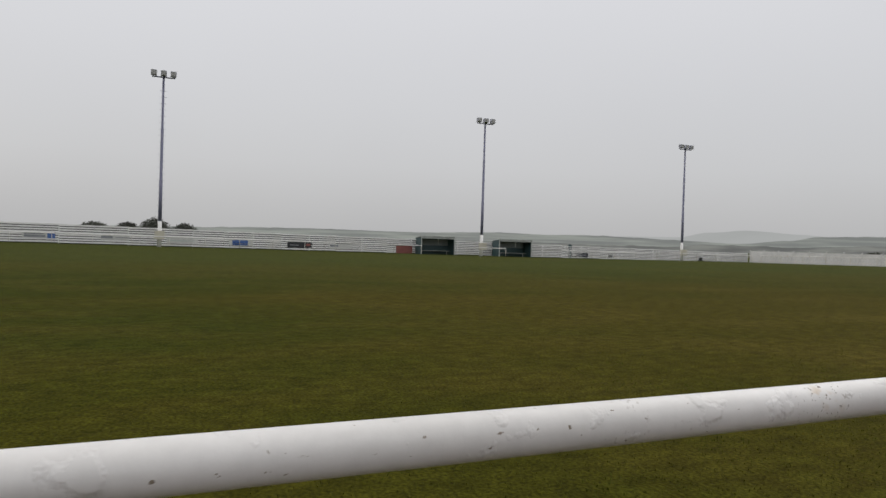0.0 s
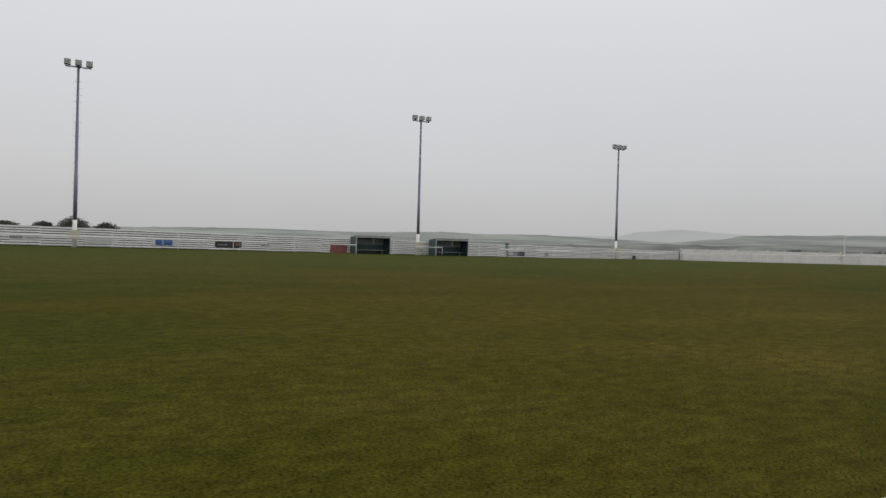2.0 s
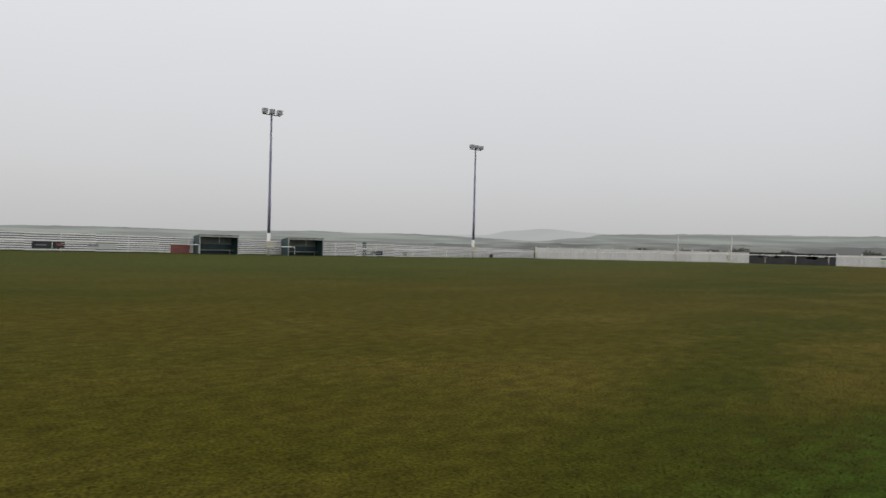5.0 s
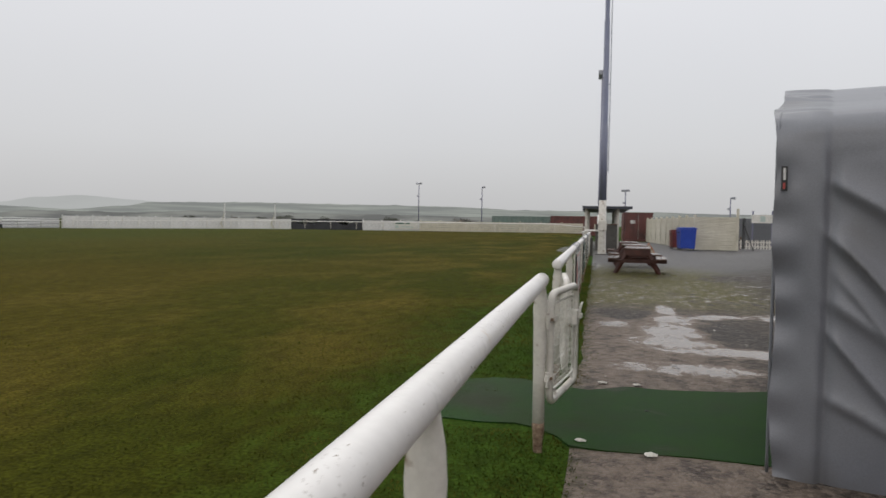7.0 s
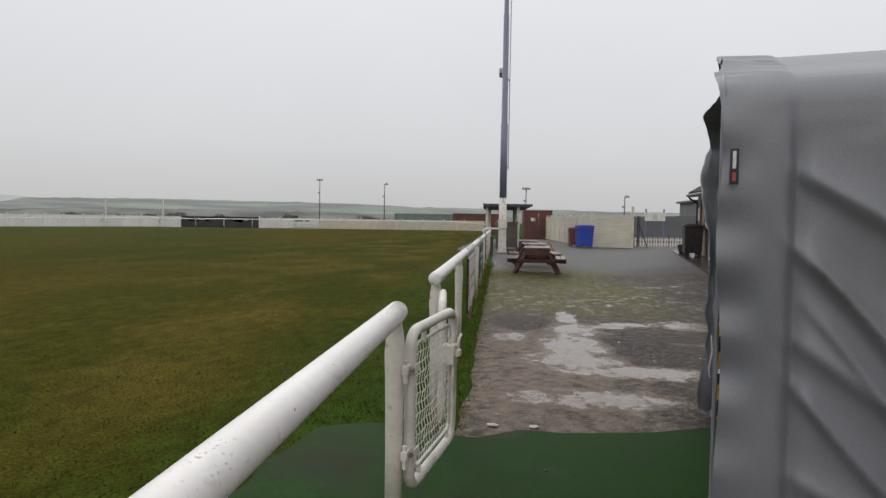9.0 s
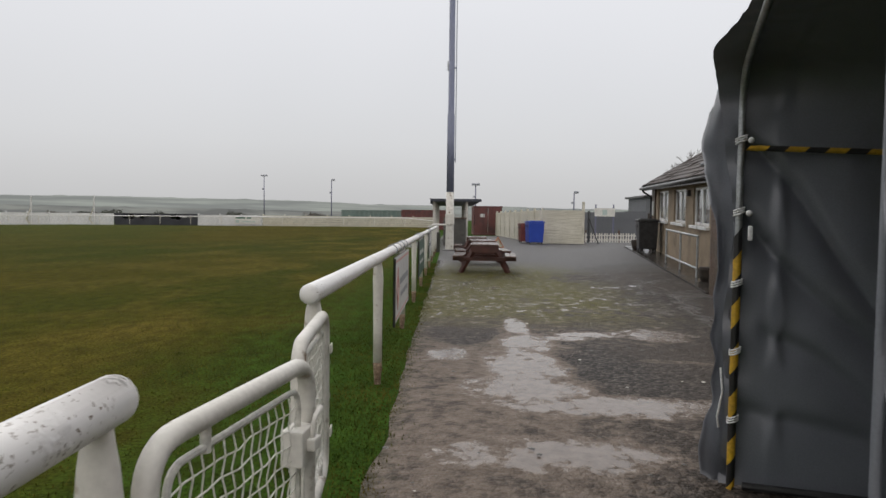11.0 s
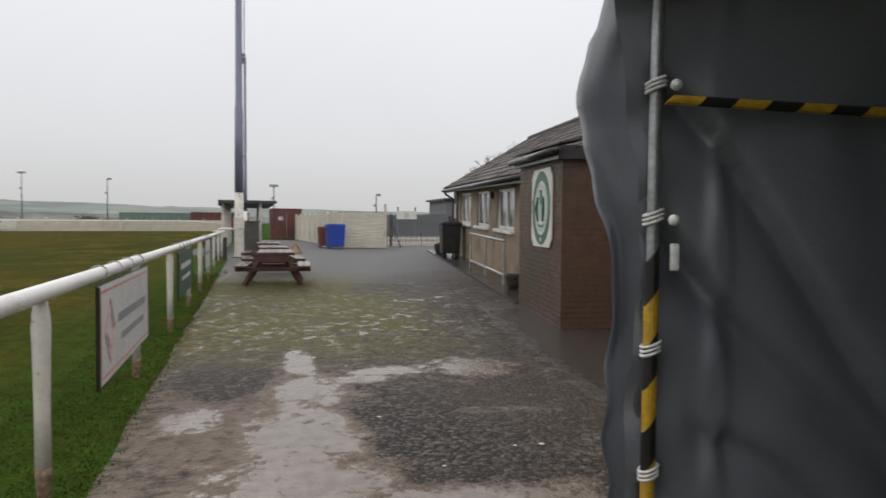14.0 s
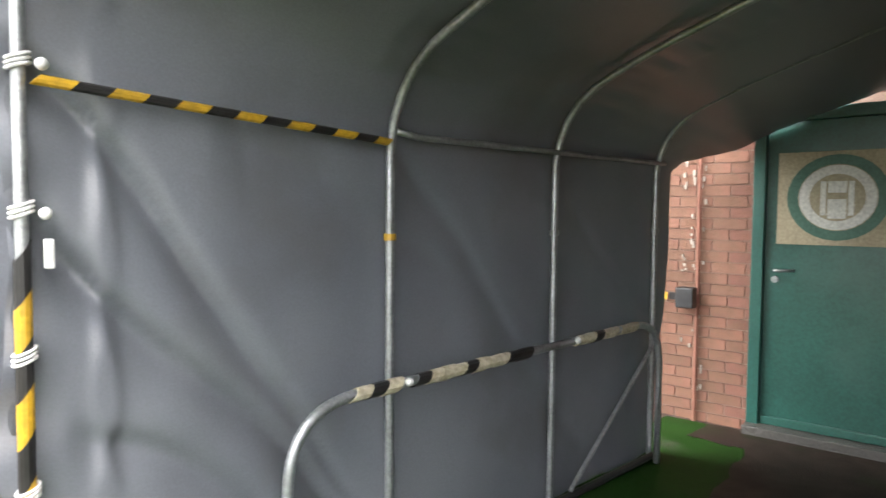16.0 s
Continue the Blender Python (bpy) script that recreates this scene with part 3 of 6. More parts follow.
def disc(bm, c, r, thick, axis_x=True, seg=28, inner=0.0, squash=1.0):
    """A disc or ring standing in a plane of constant x, thick along -x."""
    rows = []
    for rad in ((r, inner) if inner else (r,)):
        rows.append([[bm.verts.new((c[0] - dx, c[1] + squash * rad * math.cos(2 * math.pi * k / seg), c[2] + rad * math.sin(2 * math.pi * k / seg))) for k in range(seg)] for dx in (0, thick)])
    for k in range(seg):
        j = (k + 1) % seg
        o = rows[0]
        bm.faces.new((o[0][k], o[0][j], o[1][j], o[1][k]))
        if inner:
            i = rows[1]
            bm.faces.new((o[1][k], o[1][j], i[1][j], i[1][k]))
    if not inner:
        bm.faces.new(rows[0][1])
    return bm


def ground_z(x, y):
    if x >= 0:
        return 0.0
    q = min(max((y - 42) / 34, 0.0), 1.0)
    q *= q * (3 - 2 * q) * min(1.0, -x / 3) * (0.47 - 0.30 * min(max((-x - 42) / 28, 0.0), 1.0))
    return min(-x / 70, 1.0) * (0.18 - 0.0052 * (min(max(y, -40), 80) + 16)) + q


# ---- ground, pitch, path ----
def build_ground():
    xs = sorted({-3000, -1200, -500, -200, -110, *range(-90, 0, 3), -2.2, -1.5, -0.6, 0.0, 0.6, 2, 5, 10, 20, 60, 200, 600, 3000})
    ys = sorted({-3000, -1000, -300, -120, *range(-60, 100, 4), 130, 300, 800, 3000})
    bm = bmesh.new()
    grid = [[bm.verts.new((x, y, ground_z(x, y) - (0.012 if x > 0.3 else 0))) for y in ys] for x in xs]
    for a, b in zip(grid, grid[1:]):
        for k in range(len(ys) - 1):
            bm.faces.new((a[k], b[k], b[k + 1], a[k + 1]))
    setting("ground", bm, M_GRASS, "rain-soaked football pitch of short patchy winter grass", True)


def path_z(x, y):
    d = Vector((x - 4.95, y - 14.9))
    a = radians(8.4)
    lx, ly = d.x * math.cos(a) - d.y * math.sin(a), d.x * math.sin(a) + d.y * math.cos(a)
    near, fade = min(max((lx + 3.2) / 3.0, 0.0), 1.0), min(max((ly - 15.5) / 8.0, 0.0), 1.0)
    return 0.004 + 0.025 * min(max(ly, 0.0), 16.0) * near * near * (3 - 2 * near) * (1 - fade * fade * (3 - 2 * fade))


def build_path():
    bm = bmesh.new()
    rows = []
    y = -30.0
    while y < 62:
        left = 0.16 + 0.13 * noise.noise((y * 1.3, 3.1, 0)) + 0.05 * noise.noise((y * 6, 1.0, 0))
        if 34 < y:
            left -= 2.0 * min(1, (y - 34) / 4)
        cols = [left, left + 0.25, 0.9, 1.6, 2.4, 3.0, 3.6, 4.2, 4.8, 5.4, 6, 6.7, 7.4, 8.2, 9, 10, 12, 14, 26]
        rows.append([bm.verts.new((x, y, path_z(x, y) if i else -0.004)) for i, x in enumerate(cols)])
        y += 0.25 if y < 24 else 0.75
    for a, b in zip(rows, rows[1:]):
        for k in range(len(a) - 1):
            bm.faces.new((a[k], a[k + 1], b[k + 1], b[k]))
    setting("pavement_path", bm, M_PATH, "wet gravel and worn tarmac path with puddles", True)


def build_mat():
    bm = bmesh.new()
    top = [(-0.95, 6.95), (-0.7, 6.99), (-0.45, 6.96), (-0.2, 7.0), (-0.04, 6.93), (0.1, 6.78), (0.18, 6.62), (0.4, 6.58), (0.9, 6.6), (1.34, 6.57), (1.75, 6.55), (3.6, 5.95), (5.5, 5.4), (5.72, 6.6), (5.98, 7.9), (5.2, 8.1), (3.6, 8.5), (2.1, 8.6), (1.5, 8.36), (0.9, 8.26), (0.6, 8.3), (0.3, 8.09), (0.05, 8.14), (-0.3, 8.33), (-0.55, 8.3), (-0.8, 8.16), (-0.84, 7.8), (-0.93, 7.5), (-0.9, 7.2)]
    lo, hi = [bm.verts.new((x, y, -0.02)) for x, y in top], [bm.verts.new((x, y, 0.011)) for x, y in top]
    bm.faces.new(hi)
    for k in range(len(top)):
        j = (k + 1) % len(top)
        bm.faces.new((lo[k], lo[j], hi[j], hi[k]))
    tagged(part("walkway_mat", bm, M_MATGREEN), "wet dark green matting laid through the gateway", "mat")


def blades(name, m, count, place, size, label):
    """Many small two-sided blades of grass in one mesh."""
    rng = np.random.default_rng(5)
    xy = place(rng, count)
    h = rng.uniform(*size, len(xy))
    ang = rng.uniform(0, 2 * np.pi, len(xy))
    lean = rng.uniform(0.1, 0.9, len(xy)) * h
    wid = rng.uniform(0.0025, 0.006, len(xy))
    base = np.stack([xy[:, 0], xy[:, 1], [ground_z(a, b) - 0.004 for a, b in xy]], -1)
    side = np.stack([-np.sin(ang), np.cos(ang), 0 * ang], -1) * wid[:, None]
    tip = base + np.stack([np.cos(ang) * lean, np.sin(ang) * lean, h], -1)
    co = np.stack([base - side, base + side, tip], 1).reshape(-1, 3)
    me = bpy.data.meshes.new(name)
    me.vertices.add(len(co))
    me.vertices.foreach_set("co", co.ravel())
    me.loops.add(len(co))
    me.loops.foreach_set("vertex_index", np.arange(len(co)))
    me.polygons.add(len(xy))
    me.polygons.foreach_set("loop_start", np.arange(len(xy)) * 3)
    me.materials.append(m)
    me.update(calc_edges=True)
    me.validate()
    tagged(new(name, me), label, "grass", kind="stuff")


build_ground()
build_path()
build_mat()


# Thin sheet added over the green mat in place of brown muddy ground.
def build_mud():
    bm = bmesh.new()
    top = [(4.1, 7.52), (3.7, 6.9), (3.9, 6.25), (5.0, 5.95), (5.62, 6.2), (5.78, 6.9), (5.92, 7.6), (5.60, 7.70), (5.50, 7.34), (4.9, 7.42)]
    ring = []
    for k, (a, b) in enumerate(zip(top, top[1:] + top[:1])):
        for q in range(6):
            w = 0.0 if k in (5, 6) else 0.05 * noise.noise((k * 3.1 + q * 0.5, 7.0, 0.0))
            ring.append((a[0] + (b[0] - a[0]) * q / 6 + w, a[1] + (b[1] - a[1]) * q / 6 + w))
    lo, hi = [bm.verts.new((x, y, -0.01)) for x, y in ring], [bm.verts.new((x, y, 0.016)) for x, y in ring]
    bm.faces.new(hi[::-1])
    for k in range(len(ring)):
        j = (k + 1) % len(ring)
        bm.faces.new((lo[j], lo[k], hi[k], hi[j]))
    bmesh.ops.recalc_face_normals(bm, faces=bm.faces[:])
    tagged(part("muddy_floor", bm, M_MUD), "muddy brown ground in front of the door", "mat")


build_mud()


# ---- the white rail round the pitch ----
RAIL_Z, RAIL_R = 1.054, 0.0445


def post_mesh():
    zs = [0.17, 0.5, 0.78, 0.88, 0.95, 1.0, 1.03]
    fl = [(0.031, 0.037), (0.031, 0.037), (0.033, 0.041), (0.031, 0.045), (0.022, 0.041), (0.015, 0.032), (0.011, 0.028)]
    return mesh_of("post", pipe([(0, 0, z) for z in zs], 0, 14, flat=fl), M_WHITE_P, True)


def foot_mesh():
    return mesh_of("rusty_foot", pipe([(0, 0, -0.06), (0, 0, 0.02), (0, 0, 0.08), (0.002, 0, 0.13), (0, 0, 0.185)], 0, 14, flat=[(0.026, 0.03), (0.022, 0.028), (0.027, 0.032), (0.031, 0.036), (0.0325, 0.0385)]), M_RUST, True)


POST, FOOT = post_mesh(), foot_mesh()


def build_rail(y0, y1, post_ys, label, x=0.0, cap0=True, cap1=True):
    t = thing("perimeter_rail", pose(x, y0, 0), label, "railing", "white pitch rails")
    n = max(2, int((y1 - y0) / 0.35))
    pts, rs = [], []
    if cap0:
        for q in (0.06, 0.35, 0.7, 0.92):
            pts.append((0, -RAIL_R * 0.55 * (1 - q), RAIL_Z))
            rs.append(RAIL_R * math.sqrt(max(0.02, 1 - (1 - q) ** 2)))
    for k in range(n + 1):
        y = (y1 - y0) * k / n
        pts.append((0.004 * noise.noise((y * 0.4, x, 1)), y, RAIL_Z + 0.006 * noise.noise((y * 0.5, x, 7))))
        rs.append(RAIL_R)
    if cap1:
        for q in (0.92, 0.7, 0.35, 0.06):
            pts.append((0, y1 - y0 + RAIL_R * 0.55 * (1 - q), RAIL_Z))
            rs.append(RAIL_R * math.sqrt(max(0.02, 1 - (1 - q) ** 2)))
    part("rail", pipe(pts, rs, 24), M_WHITE, t, "thick white painted tube, chipped", True)
    for i, y in enumerate(post_ys):
        p = shared("post", POST, t, pose(0, y - y0, 0, 0, 0, (i * 37) % 25 - 12))
        shared("rusty_foot", FOOT, p, Matrix())
    return t


build_rail(-19.0, 6.52, [6.47, 3.7, 0.3, -3.4, -6.6, -9.8, -13.0, -16.2], "chipped white tubular rail ending at a mesh gate")
build_rail(8.16, 34.2, [8.24, 10.82, 13.62, 16.25, 18.9, 21.5, 24.2, 26.8, 29.5, 32.2, 34.0], "white tubular rail hung with sponsors' boards")


def build_gate(at, label, latch):
    t = thing("mesh_gate", at, label, "gate", "gate leaves in the rail")
    L, z0, z1, r = 0.74, 0.295, 0.968, 0.024
    loop = rounded([(L / 2, 0, z0), (L, 0, z0), (L, 0, z1), (0, 0, z1), (0, 0, z0), (L / 2, 0, z0)], 0.10, 7)
    part("gate_frame", pipe(loop, r, 14), M_WHITE_P, t, "bent white tube frame", True)
    a = 0.062
    inner = rounded([(L / 2, 0, z0 + a), (L - a, 0, z0 + a), (L - a, 0, z1 - a), (a, 0, z1 - a), (a, 0, z0 + a), (L / 2, 0, z0 + a)], 0.06)
    part("mesh_frame", pipe(inner, 0.0085, 8), M_WIRE, t)
    bm = bmesh.new()
    k = 0
    x = a + 0.04
    while x < L - a - 0.01:
        tube(bm, [(x + 0.003 * math.sin(q * 2.1 + x * 30), 0.004 * (-1) ** q, z0 + a + (z1 - z0 - 2 * a) * q / 12) for q in range(13)], 0.0024, 5)
        x += 0.043
    z = z0 + a + 0.04
    while z < z1 - a - 0.01:
        tube(bm, [(a + (L - 2 * a) * q / 9, 0.004 * (-1) ** (q + 1), z + 0.004 * math.sin(q * 1.7 + z * 20)) for q in range(10)], 0.0024, 5)
        z += 0.046
    part("wire_mesh", bm, M_WIRE, t, "slack white wire mesh")
    for z in (0.44, 0.80):
        h = part("hinge", boxes((-0.075, -0.02, -0.014, 0.014, z, z + 0.038), (-0.03, 0.032, -0.034, -0.026, z, z + 0.038), (-0.03, 0.032, 0.026, 0.034, z, z + 0.038), bevel=0.003), M_WHITE_P, t, "white strap hinge")
        part("bolt", pipe([(-0.045, -0.03, z + 0.019), (-0.045, 0.03, z + 0.019)], 0.009, 8), M_RUST, h)
        part("hinge_pin", pipe([(-0.062, 0.0, z - 0.035), (-0.062, 0.0, z + 0.06)], 0.011, 8), M_WHITE_P, h)
    part("weld_collar", pipe([(0, 0, 0.60), (0, 0, 0.622)], 0.0265, 12), M_WHITE_P, t)
    for x, z in ((0.14, z0 + 0.04), (L - 0.1, z0 + 0.04), (0.2, z1 - 0.045), (L - 0.06, 0.7)):
        part("mesh_clip", pipe([(x, 0, z - 0.03), (x, 0, z + 0.03)], 0.012, 8), M_WIRE, t)
    if latch:
        lt = part("latch", boxes((L - 0.115, L - 0.022, -0.035, 0.03, 0.70, 0.80), (L - 0.06, L + 0.045, -0.014, 0.014, 0.725, 0.75), (L - 0.09, L - 0.04, -0.06, -0.035, 0.74, 0.775), bevel=0.006), M_WHITE_P, t, "white steel gate latch")
        part("latch_lever", pipe(rounded([(L - 0.07, -0.045, 0.77), (L - 0.07, -0.05, 0.83), (L - 0.02, -0.05, 0.845)], 0.02), 0.008, 8), M_WHITE_P, lt)
        part("drop_chain", pipe([(L - 0.10, -0.03, 0.70), (L - 0.112, -0.035, 0.62), (L - 0.10, -0.03, 0.52), (L - 0.115, -0.03, 0.45)], 0.006, 6), M_WIRE, lt)


build_gate(pose(0.059, 6.452 + 0.06, 0, 0, 0, 80), "white tube gate leaf with wire mesh, ajar", True)
build_gate(pose(0.055, 8.19, 0, 0, 0, -85.5), "white mesh gate leaf hung on a rail post", False)


def build_board(y0, y1, z0, z1, face, edge, label, bars, line=None):
    t = thing("advertising_board", pose(0.05, y0, 0), label, "sign", "boards tied to the rail")
    w = y1 - y0
    part("panel", boxes((-0.004, 0.006, 0, w, z0, z1)), face, t)
    part("board_frame", boxes((-0.012, -0.0045, -0.02, w + 0.02, z0 - 0.02, z1 + 0.01), (-0.012, 0.012, -0.02, -0.001, z0 - 0.02, z1), (-0.012, 0.012, w + 0.001, w + 0.02, z0 - 0.02, z1)), edge, t)
    if line:
        part("print_border", boxes(*[(0.0062, 0.008, a, b, c, d) for a, b, c, d in ((0.03, w - 0.03, z1 - 0.05, z1 - 0.03), (0.03, w - 0.03, z0 + 0.03, z0 + 0.05), (0.03, 0.05, z0 + 0.05, z1 - 0.05), (w - 0.05, w - 0.03, z0 + 0.05, z1 - 0.05))]), line, t)
        bm = bmesh.new()
        for s in (0.17, 0.10):
            tube(bm, [(0.0085, 0.32 + s * math.sin(a), (z0 + z1) / 2 + s * 1.3 * math.cos(a)) for a in [k * math.pi / 2 for k in range(5)]], 0.0035, 4)
        part("print_emblem", bm, line, t)
    for a, b, c, d, m in bars:
        part("print_bar", boxes((0.0062, 0.009, w * a, w * b, z0 + (z1 - z0) * c, z0 + (z1 - z0) * d)), m, t)
    for k in range(4):
        y = w * (k + 0.5) / 4
        part("cable_tie", pipe([(-0.05 + 0.056 * math.cos(q), y + 0.02 * math.sin(q * 2), RAIL_Z + 0.056 * math.sin(q)) for q in [j * 2 * math.pi / 14 for j in range(15)]], 0.005, 6), M_SIGN_GREY, t)


build_board(11.85, 13.95, 0.33, 0.985, M_SIGN_PALE, M_BLACK, "white board with faded red border tied to the rail",
            [(0.3, 0.9, 0.52, 0.62, M_SIGN_GREY), (0.35, 0.85, 0.30, 0.38, M_SIGN_GREY)], M_FADERED)
build_board(16.75, 18.95, 0.36, 0.985, M_SIGN_GREEN, M_BLACK, "dark green board with pale print on the rail",
            [(0.15, 0.85, 0.6, 0.72, M_SIGN_PALE), (0.2, 0.8, 0.34, 0.42, M_SIGN_PALE)])
build_board(22.2, 24.0, 0.38, 0.985, M_SIGN_PALE, M_BLACK, "small weathered white board on the rail", [(0.15, 0.85, 0.5, 0.62, M_SIGN_GREY)])


# ---- the player tunnel ----
def tunnel_profile(square=False):
    """Section of the hoop from the far foot over the ridge to the near foot: (across, up)."""
    W = 2.42
    leg = [(0, 0.0), (0, 0.25), (0, 0.5), (0, 0.75), (0, 1.0), (0, 1.25), (0, 1.5)]
    ridge_ = [(-0.5, 2.125), (-0.8, 2.22), (-1.05, 2.295), (-1.21, 2.33)]
    bend = [(0, 1.66), (-0.012, 1.75), (-0.047, 1.84), (-0.105, 1.925), (-0.18, 1.99), (-0.28, 2.04)]
    if not square:
        half = leg + bend + ridge_
        return half + [(-W - y, z) for y, z in half[-2::-1]]
    far = leg + [(0, 1.72), (0, 1.92), (-0.010, 2.04), (-0.045, 2.11), (-0.12, 2.15), (-0.25, 2.18), (-0.5, 2.225), (-0.8, 2.27), (-1.05, 2.31), (-1.21, 2.33)]
    near = leg + [(0, 1.7), (0, 1.84), (-0.012, 1.93), (-0.06, 1.985), (-0.14, 2.02), (-0.25, 2.055)] + ridge_
    return far + [(-W - y, z) for y, z in near[-2::-1]]


def smooth_profile(n, square=False):
    prof = [Vector((y, z, 0)) for y, z in tunnel_profile(square)]
    lens = [0]
    for a, b in zip(prof, prof[1:]):
        lens.append(lens[-1] + (b - a).length)
    out = []
    for k in range(n + 1):
        d = lens[-1] * k / n
        i = max(j for j in range(len(lens) - 1) if lens[j] <= d + 1e-9)
        p = prof[i].lerp(prof[i + 1], (d - lens[i]) / (lens[i + 1] - lens[i]))
        q = prof[i + 1] - prof[i]
        out.append((p.x, p.y, Vector((q.y, -q.x, 0)).normalized(), d / lens[-1]))
    return out


def cloth(x, z, side):
    """Folds of the sheet, metres outward: slack diagonals that fall from the ties, and crumples."""
    f = 0.0
    for x0, z0, slope, width, depth in ((0.2, 1.64, 0.58, 0.05, 0.055), (0.2, 1.34, 1.05, 0.045, 0.085), (0.2, 1.00, 0.62, 0.05, 0.04), (0.2, 0.82, 1.0, 0.04, 0.06), (0.2, 0.46, 0.45, 0.04, 0.04), (0.24, 1.12, 1.25, 0.03, 0.03), (0.9, 1.70, 0.8, 0.08, 0.06), (1.7, 1.6, 0.9, 0.08, 0.06), (0.5, 1.78, 0.20, 0.03, 0.03)) if side < 0 else ((0.0, 1.84, 1.30, 0.05, 0.085), (0.02, 1.42, 1.05, 0.055, 0.09), (0.15, 0.82, 0.62, 0.07, 0.06), (0.55, 1.70, 0.45, 0.12, 0.03), (1.25, 1.68, 1.1, 0.08, 0.03), (0.0, 0.45, 0.25, 0.06, 0.04), (2.36, 1.5, 0.8, 0.1, 0.025)):
        dx = x - x0
        if dx < -0.05:
            continue
        line = z0 - slope * dx - 0.05 * dx * dx
        g = (z - line + 0.085 * noise.noise((dx * 2.1, z0 * 5, side))) / (width * (1 + 0.9 * dx))
        f += depth * math.exp(-abs(g) ** 1.05 * ((2.4 if g > 0 else 0.7) if side > 0 else (0.75 if g > 0 else 2.8))) * math.exp(-0.35 * dx) * min(1.0, (dx + 0.05) * 8)
    f += (0.026 * min(1.0, max(0.0, (0.20 - x) / 0.015)) if side < 0 else 0.0) + 0.022 * noise.noise((x * 1.5, z * 1.2, side * 9.0)) + 0.008 * noise.noise((x * 5, z * 3, side * 3.0)) - 0.022 * math.exp(-((x - 0.20) / 0.03) ** 2)
    return f


def build_tunnel():
    t = thing("player_tunnel", pose(2.06, 8.76, 0, 0, 0, -17), "grey fabric player tunnel on galvanised hoops", "tunnel")
    prof, tall = smooth_profile(240), smooth_profile(240, True)
    NX, X0, X1 = 240, -0.05, 3.41
    for name, off, m in (("cover", 0.036, M_TARP),):
        bm = bmesh.new()
        rows = []
        for i in range(NX + 1):
            x = X0 + (X1 - X0) * i / NX
            row = []
            for (ya, za, na, s), (yb, zb, nb, _) in zip(prof, tall):
                side = 1 if s < 0.5 else -1
                w_ = max(0.0, min(1.0, (1.05 - x) / 0.8)) if side > 0 else 1.0
                y, z, nrm = ya + (yb - ya) * w_, za + (zb - za) * w_, na.lerp(nb, w_).normalized()
                wall = max(0.0, min(1.0, (1.95 - z) / 0.2))
                sag = 0.03 * (1 - wall) * math.sin(math.pi * ((x - 0.0) / 1.2 % 1.0)) ** 2
                o = off + cloth(x, z, side) * (0.25 + 0.75 * wall) - sag
                o += (1 - wall) * (0.014 * noise.noise((x * 0.7, s * 70, side)) + 0.008 * noise.noise((x * 2.2, s * 140, side * 5)))
                edge = max(0.0, (0.10 - x) / 0.15)
                o += edge * (0.03 * noise.noise((z * 4, side, y * 2)) + 0.015 * math.sin(z * 23 + y * 9))
                xx = x - edge * 0.05 * noise.noise((s * 14, 2.0, 0.5)) - (0.10 * math.exp(-((s - 0.36) / 0.05) ** 2) + 0.06 * math.exp(-((s - 0.66) / 0.04) ** 2)) * max(0, edge)
                o = max(o, 0.027)
                grow = max(0.0, (x - 2.6) / 0.82)
                if side > 0:
                    xx += (0.69 - 0.06 * y) * grow * max(0.0, min(1.0, (z - 1.7) / 0.3)) - 0.17 * grow * grow * max(0.0, 1 - z / 1.2)
                else:
                    # Near wall carried on to the building, out of view, to keep daylight out.
                    xx += (0.69 - 0.06 * y) * grow
                row.append(bm.verts.new((xx, y + nrm.x * o, max(0.012, z + nrm.y * o - 0.11 * grow * (1 - wall)))))
            rows.append(row)
        for a, b in zip(rows, rows[1:]):
            for k in range(len(prof) - 1):
                bm.faces.new((a[k], a[k + 1], b[k + 1], b[k]))
        part(name, bm, m, t, "", True)
    # hem that joins sheet and lining round the mouth
    bm = bmesh.new()
    tube(bm, [(X0 - 0.01, y + nrm.x * 0.03, max(0.02, z + nrm.y * 0.03)) for y, z, nrm, s in tall[::4] if s > 0.46], 0.009, 6)
    part("hem", bm, M_TARP, t, "", True)
    # torn flap hanging out past the far leg and over the shoulder
    bm = bmesh.new()
    rows = []
    fl = [p for p in smooth_profile(150, True) if p[3] < 0.47]
    for i in range(15):
        q = i / 14
        row = []
        for y, z, nrm, s in fl:
            top = math.exp(-((s - 0.278) / 0.042) ** 2)
            wide = 0.115 - 0.085 * max(0.0, min(1.0, (s - 0.285) / 0.06)) + 0.085 * top + 0.05 * math.exp(-((z - 0.1) / 0.25) ** 2) + 0.008 * math.sin(s * 60) + 0.02 * noise.noise((s * 55, 1.0, 2.0))
            flare = 0.045 + 0.19 * q * q * (0.4 + 0.65 * top) + 0.022 * math.sin(q * 8 + s * 16) * q + 0.035 * noise.noise((q * 3.5, s * 34, 4)) * q
            row.append(bm.verts.new((0.02 - wide * q, y + nrm.x * flare, max(0.015, z + nrm.y * flare))))
        rows.append(row)
    for a, b in zip(rows, rows[1:]):
        for k in range(len(fl) - 1):
            bm.faces.new((a[k], b[k], b[k + 1], a[k + 1]))
    bmesh.ops.solidify(bm, geom=bm.faces[:], thickness=0.006)
    part("flap", bm, M_TARP, t, "loose torn flap of grey sheet", True)
    part("label_patch", boxes((-0.034, -0.002, -2.532, -2.516, 1.595, 1.73)), M_BLACK, t, "black maker's label")
    part("label_print", boxes((-0.024, -0.012, -2.535, -2.5325, 1.655, 1.72)), M_TIE, t)
    part("label_stripe", boxes((-0.024, -0.012, -2.535, -2.5325, 1.608, 1.64)), M_REDLINE, t)
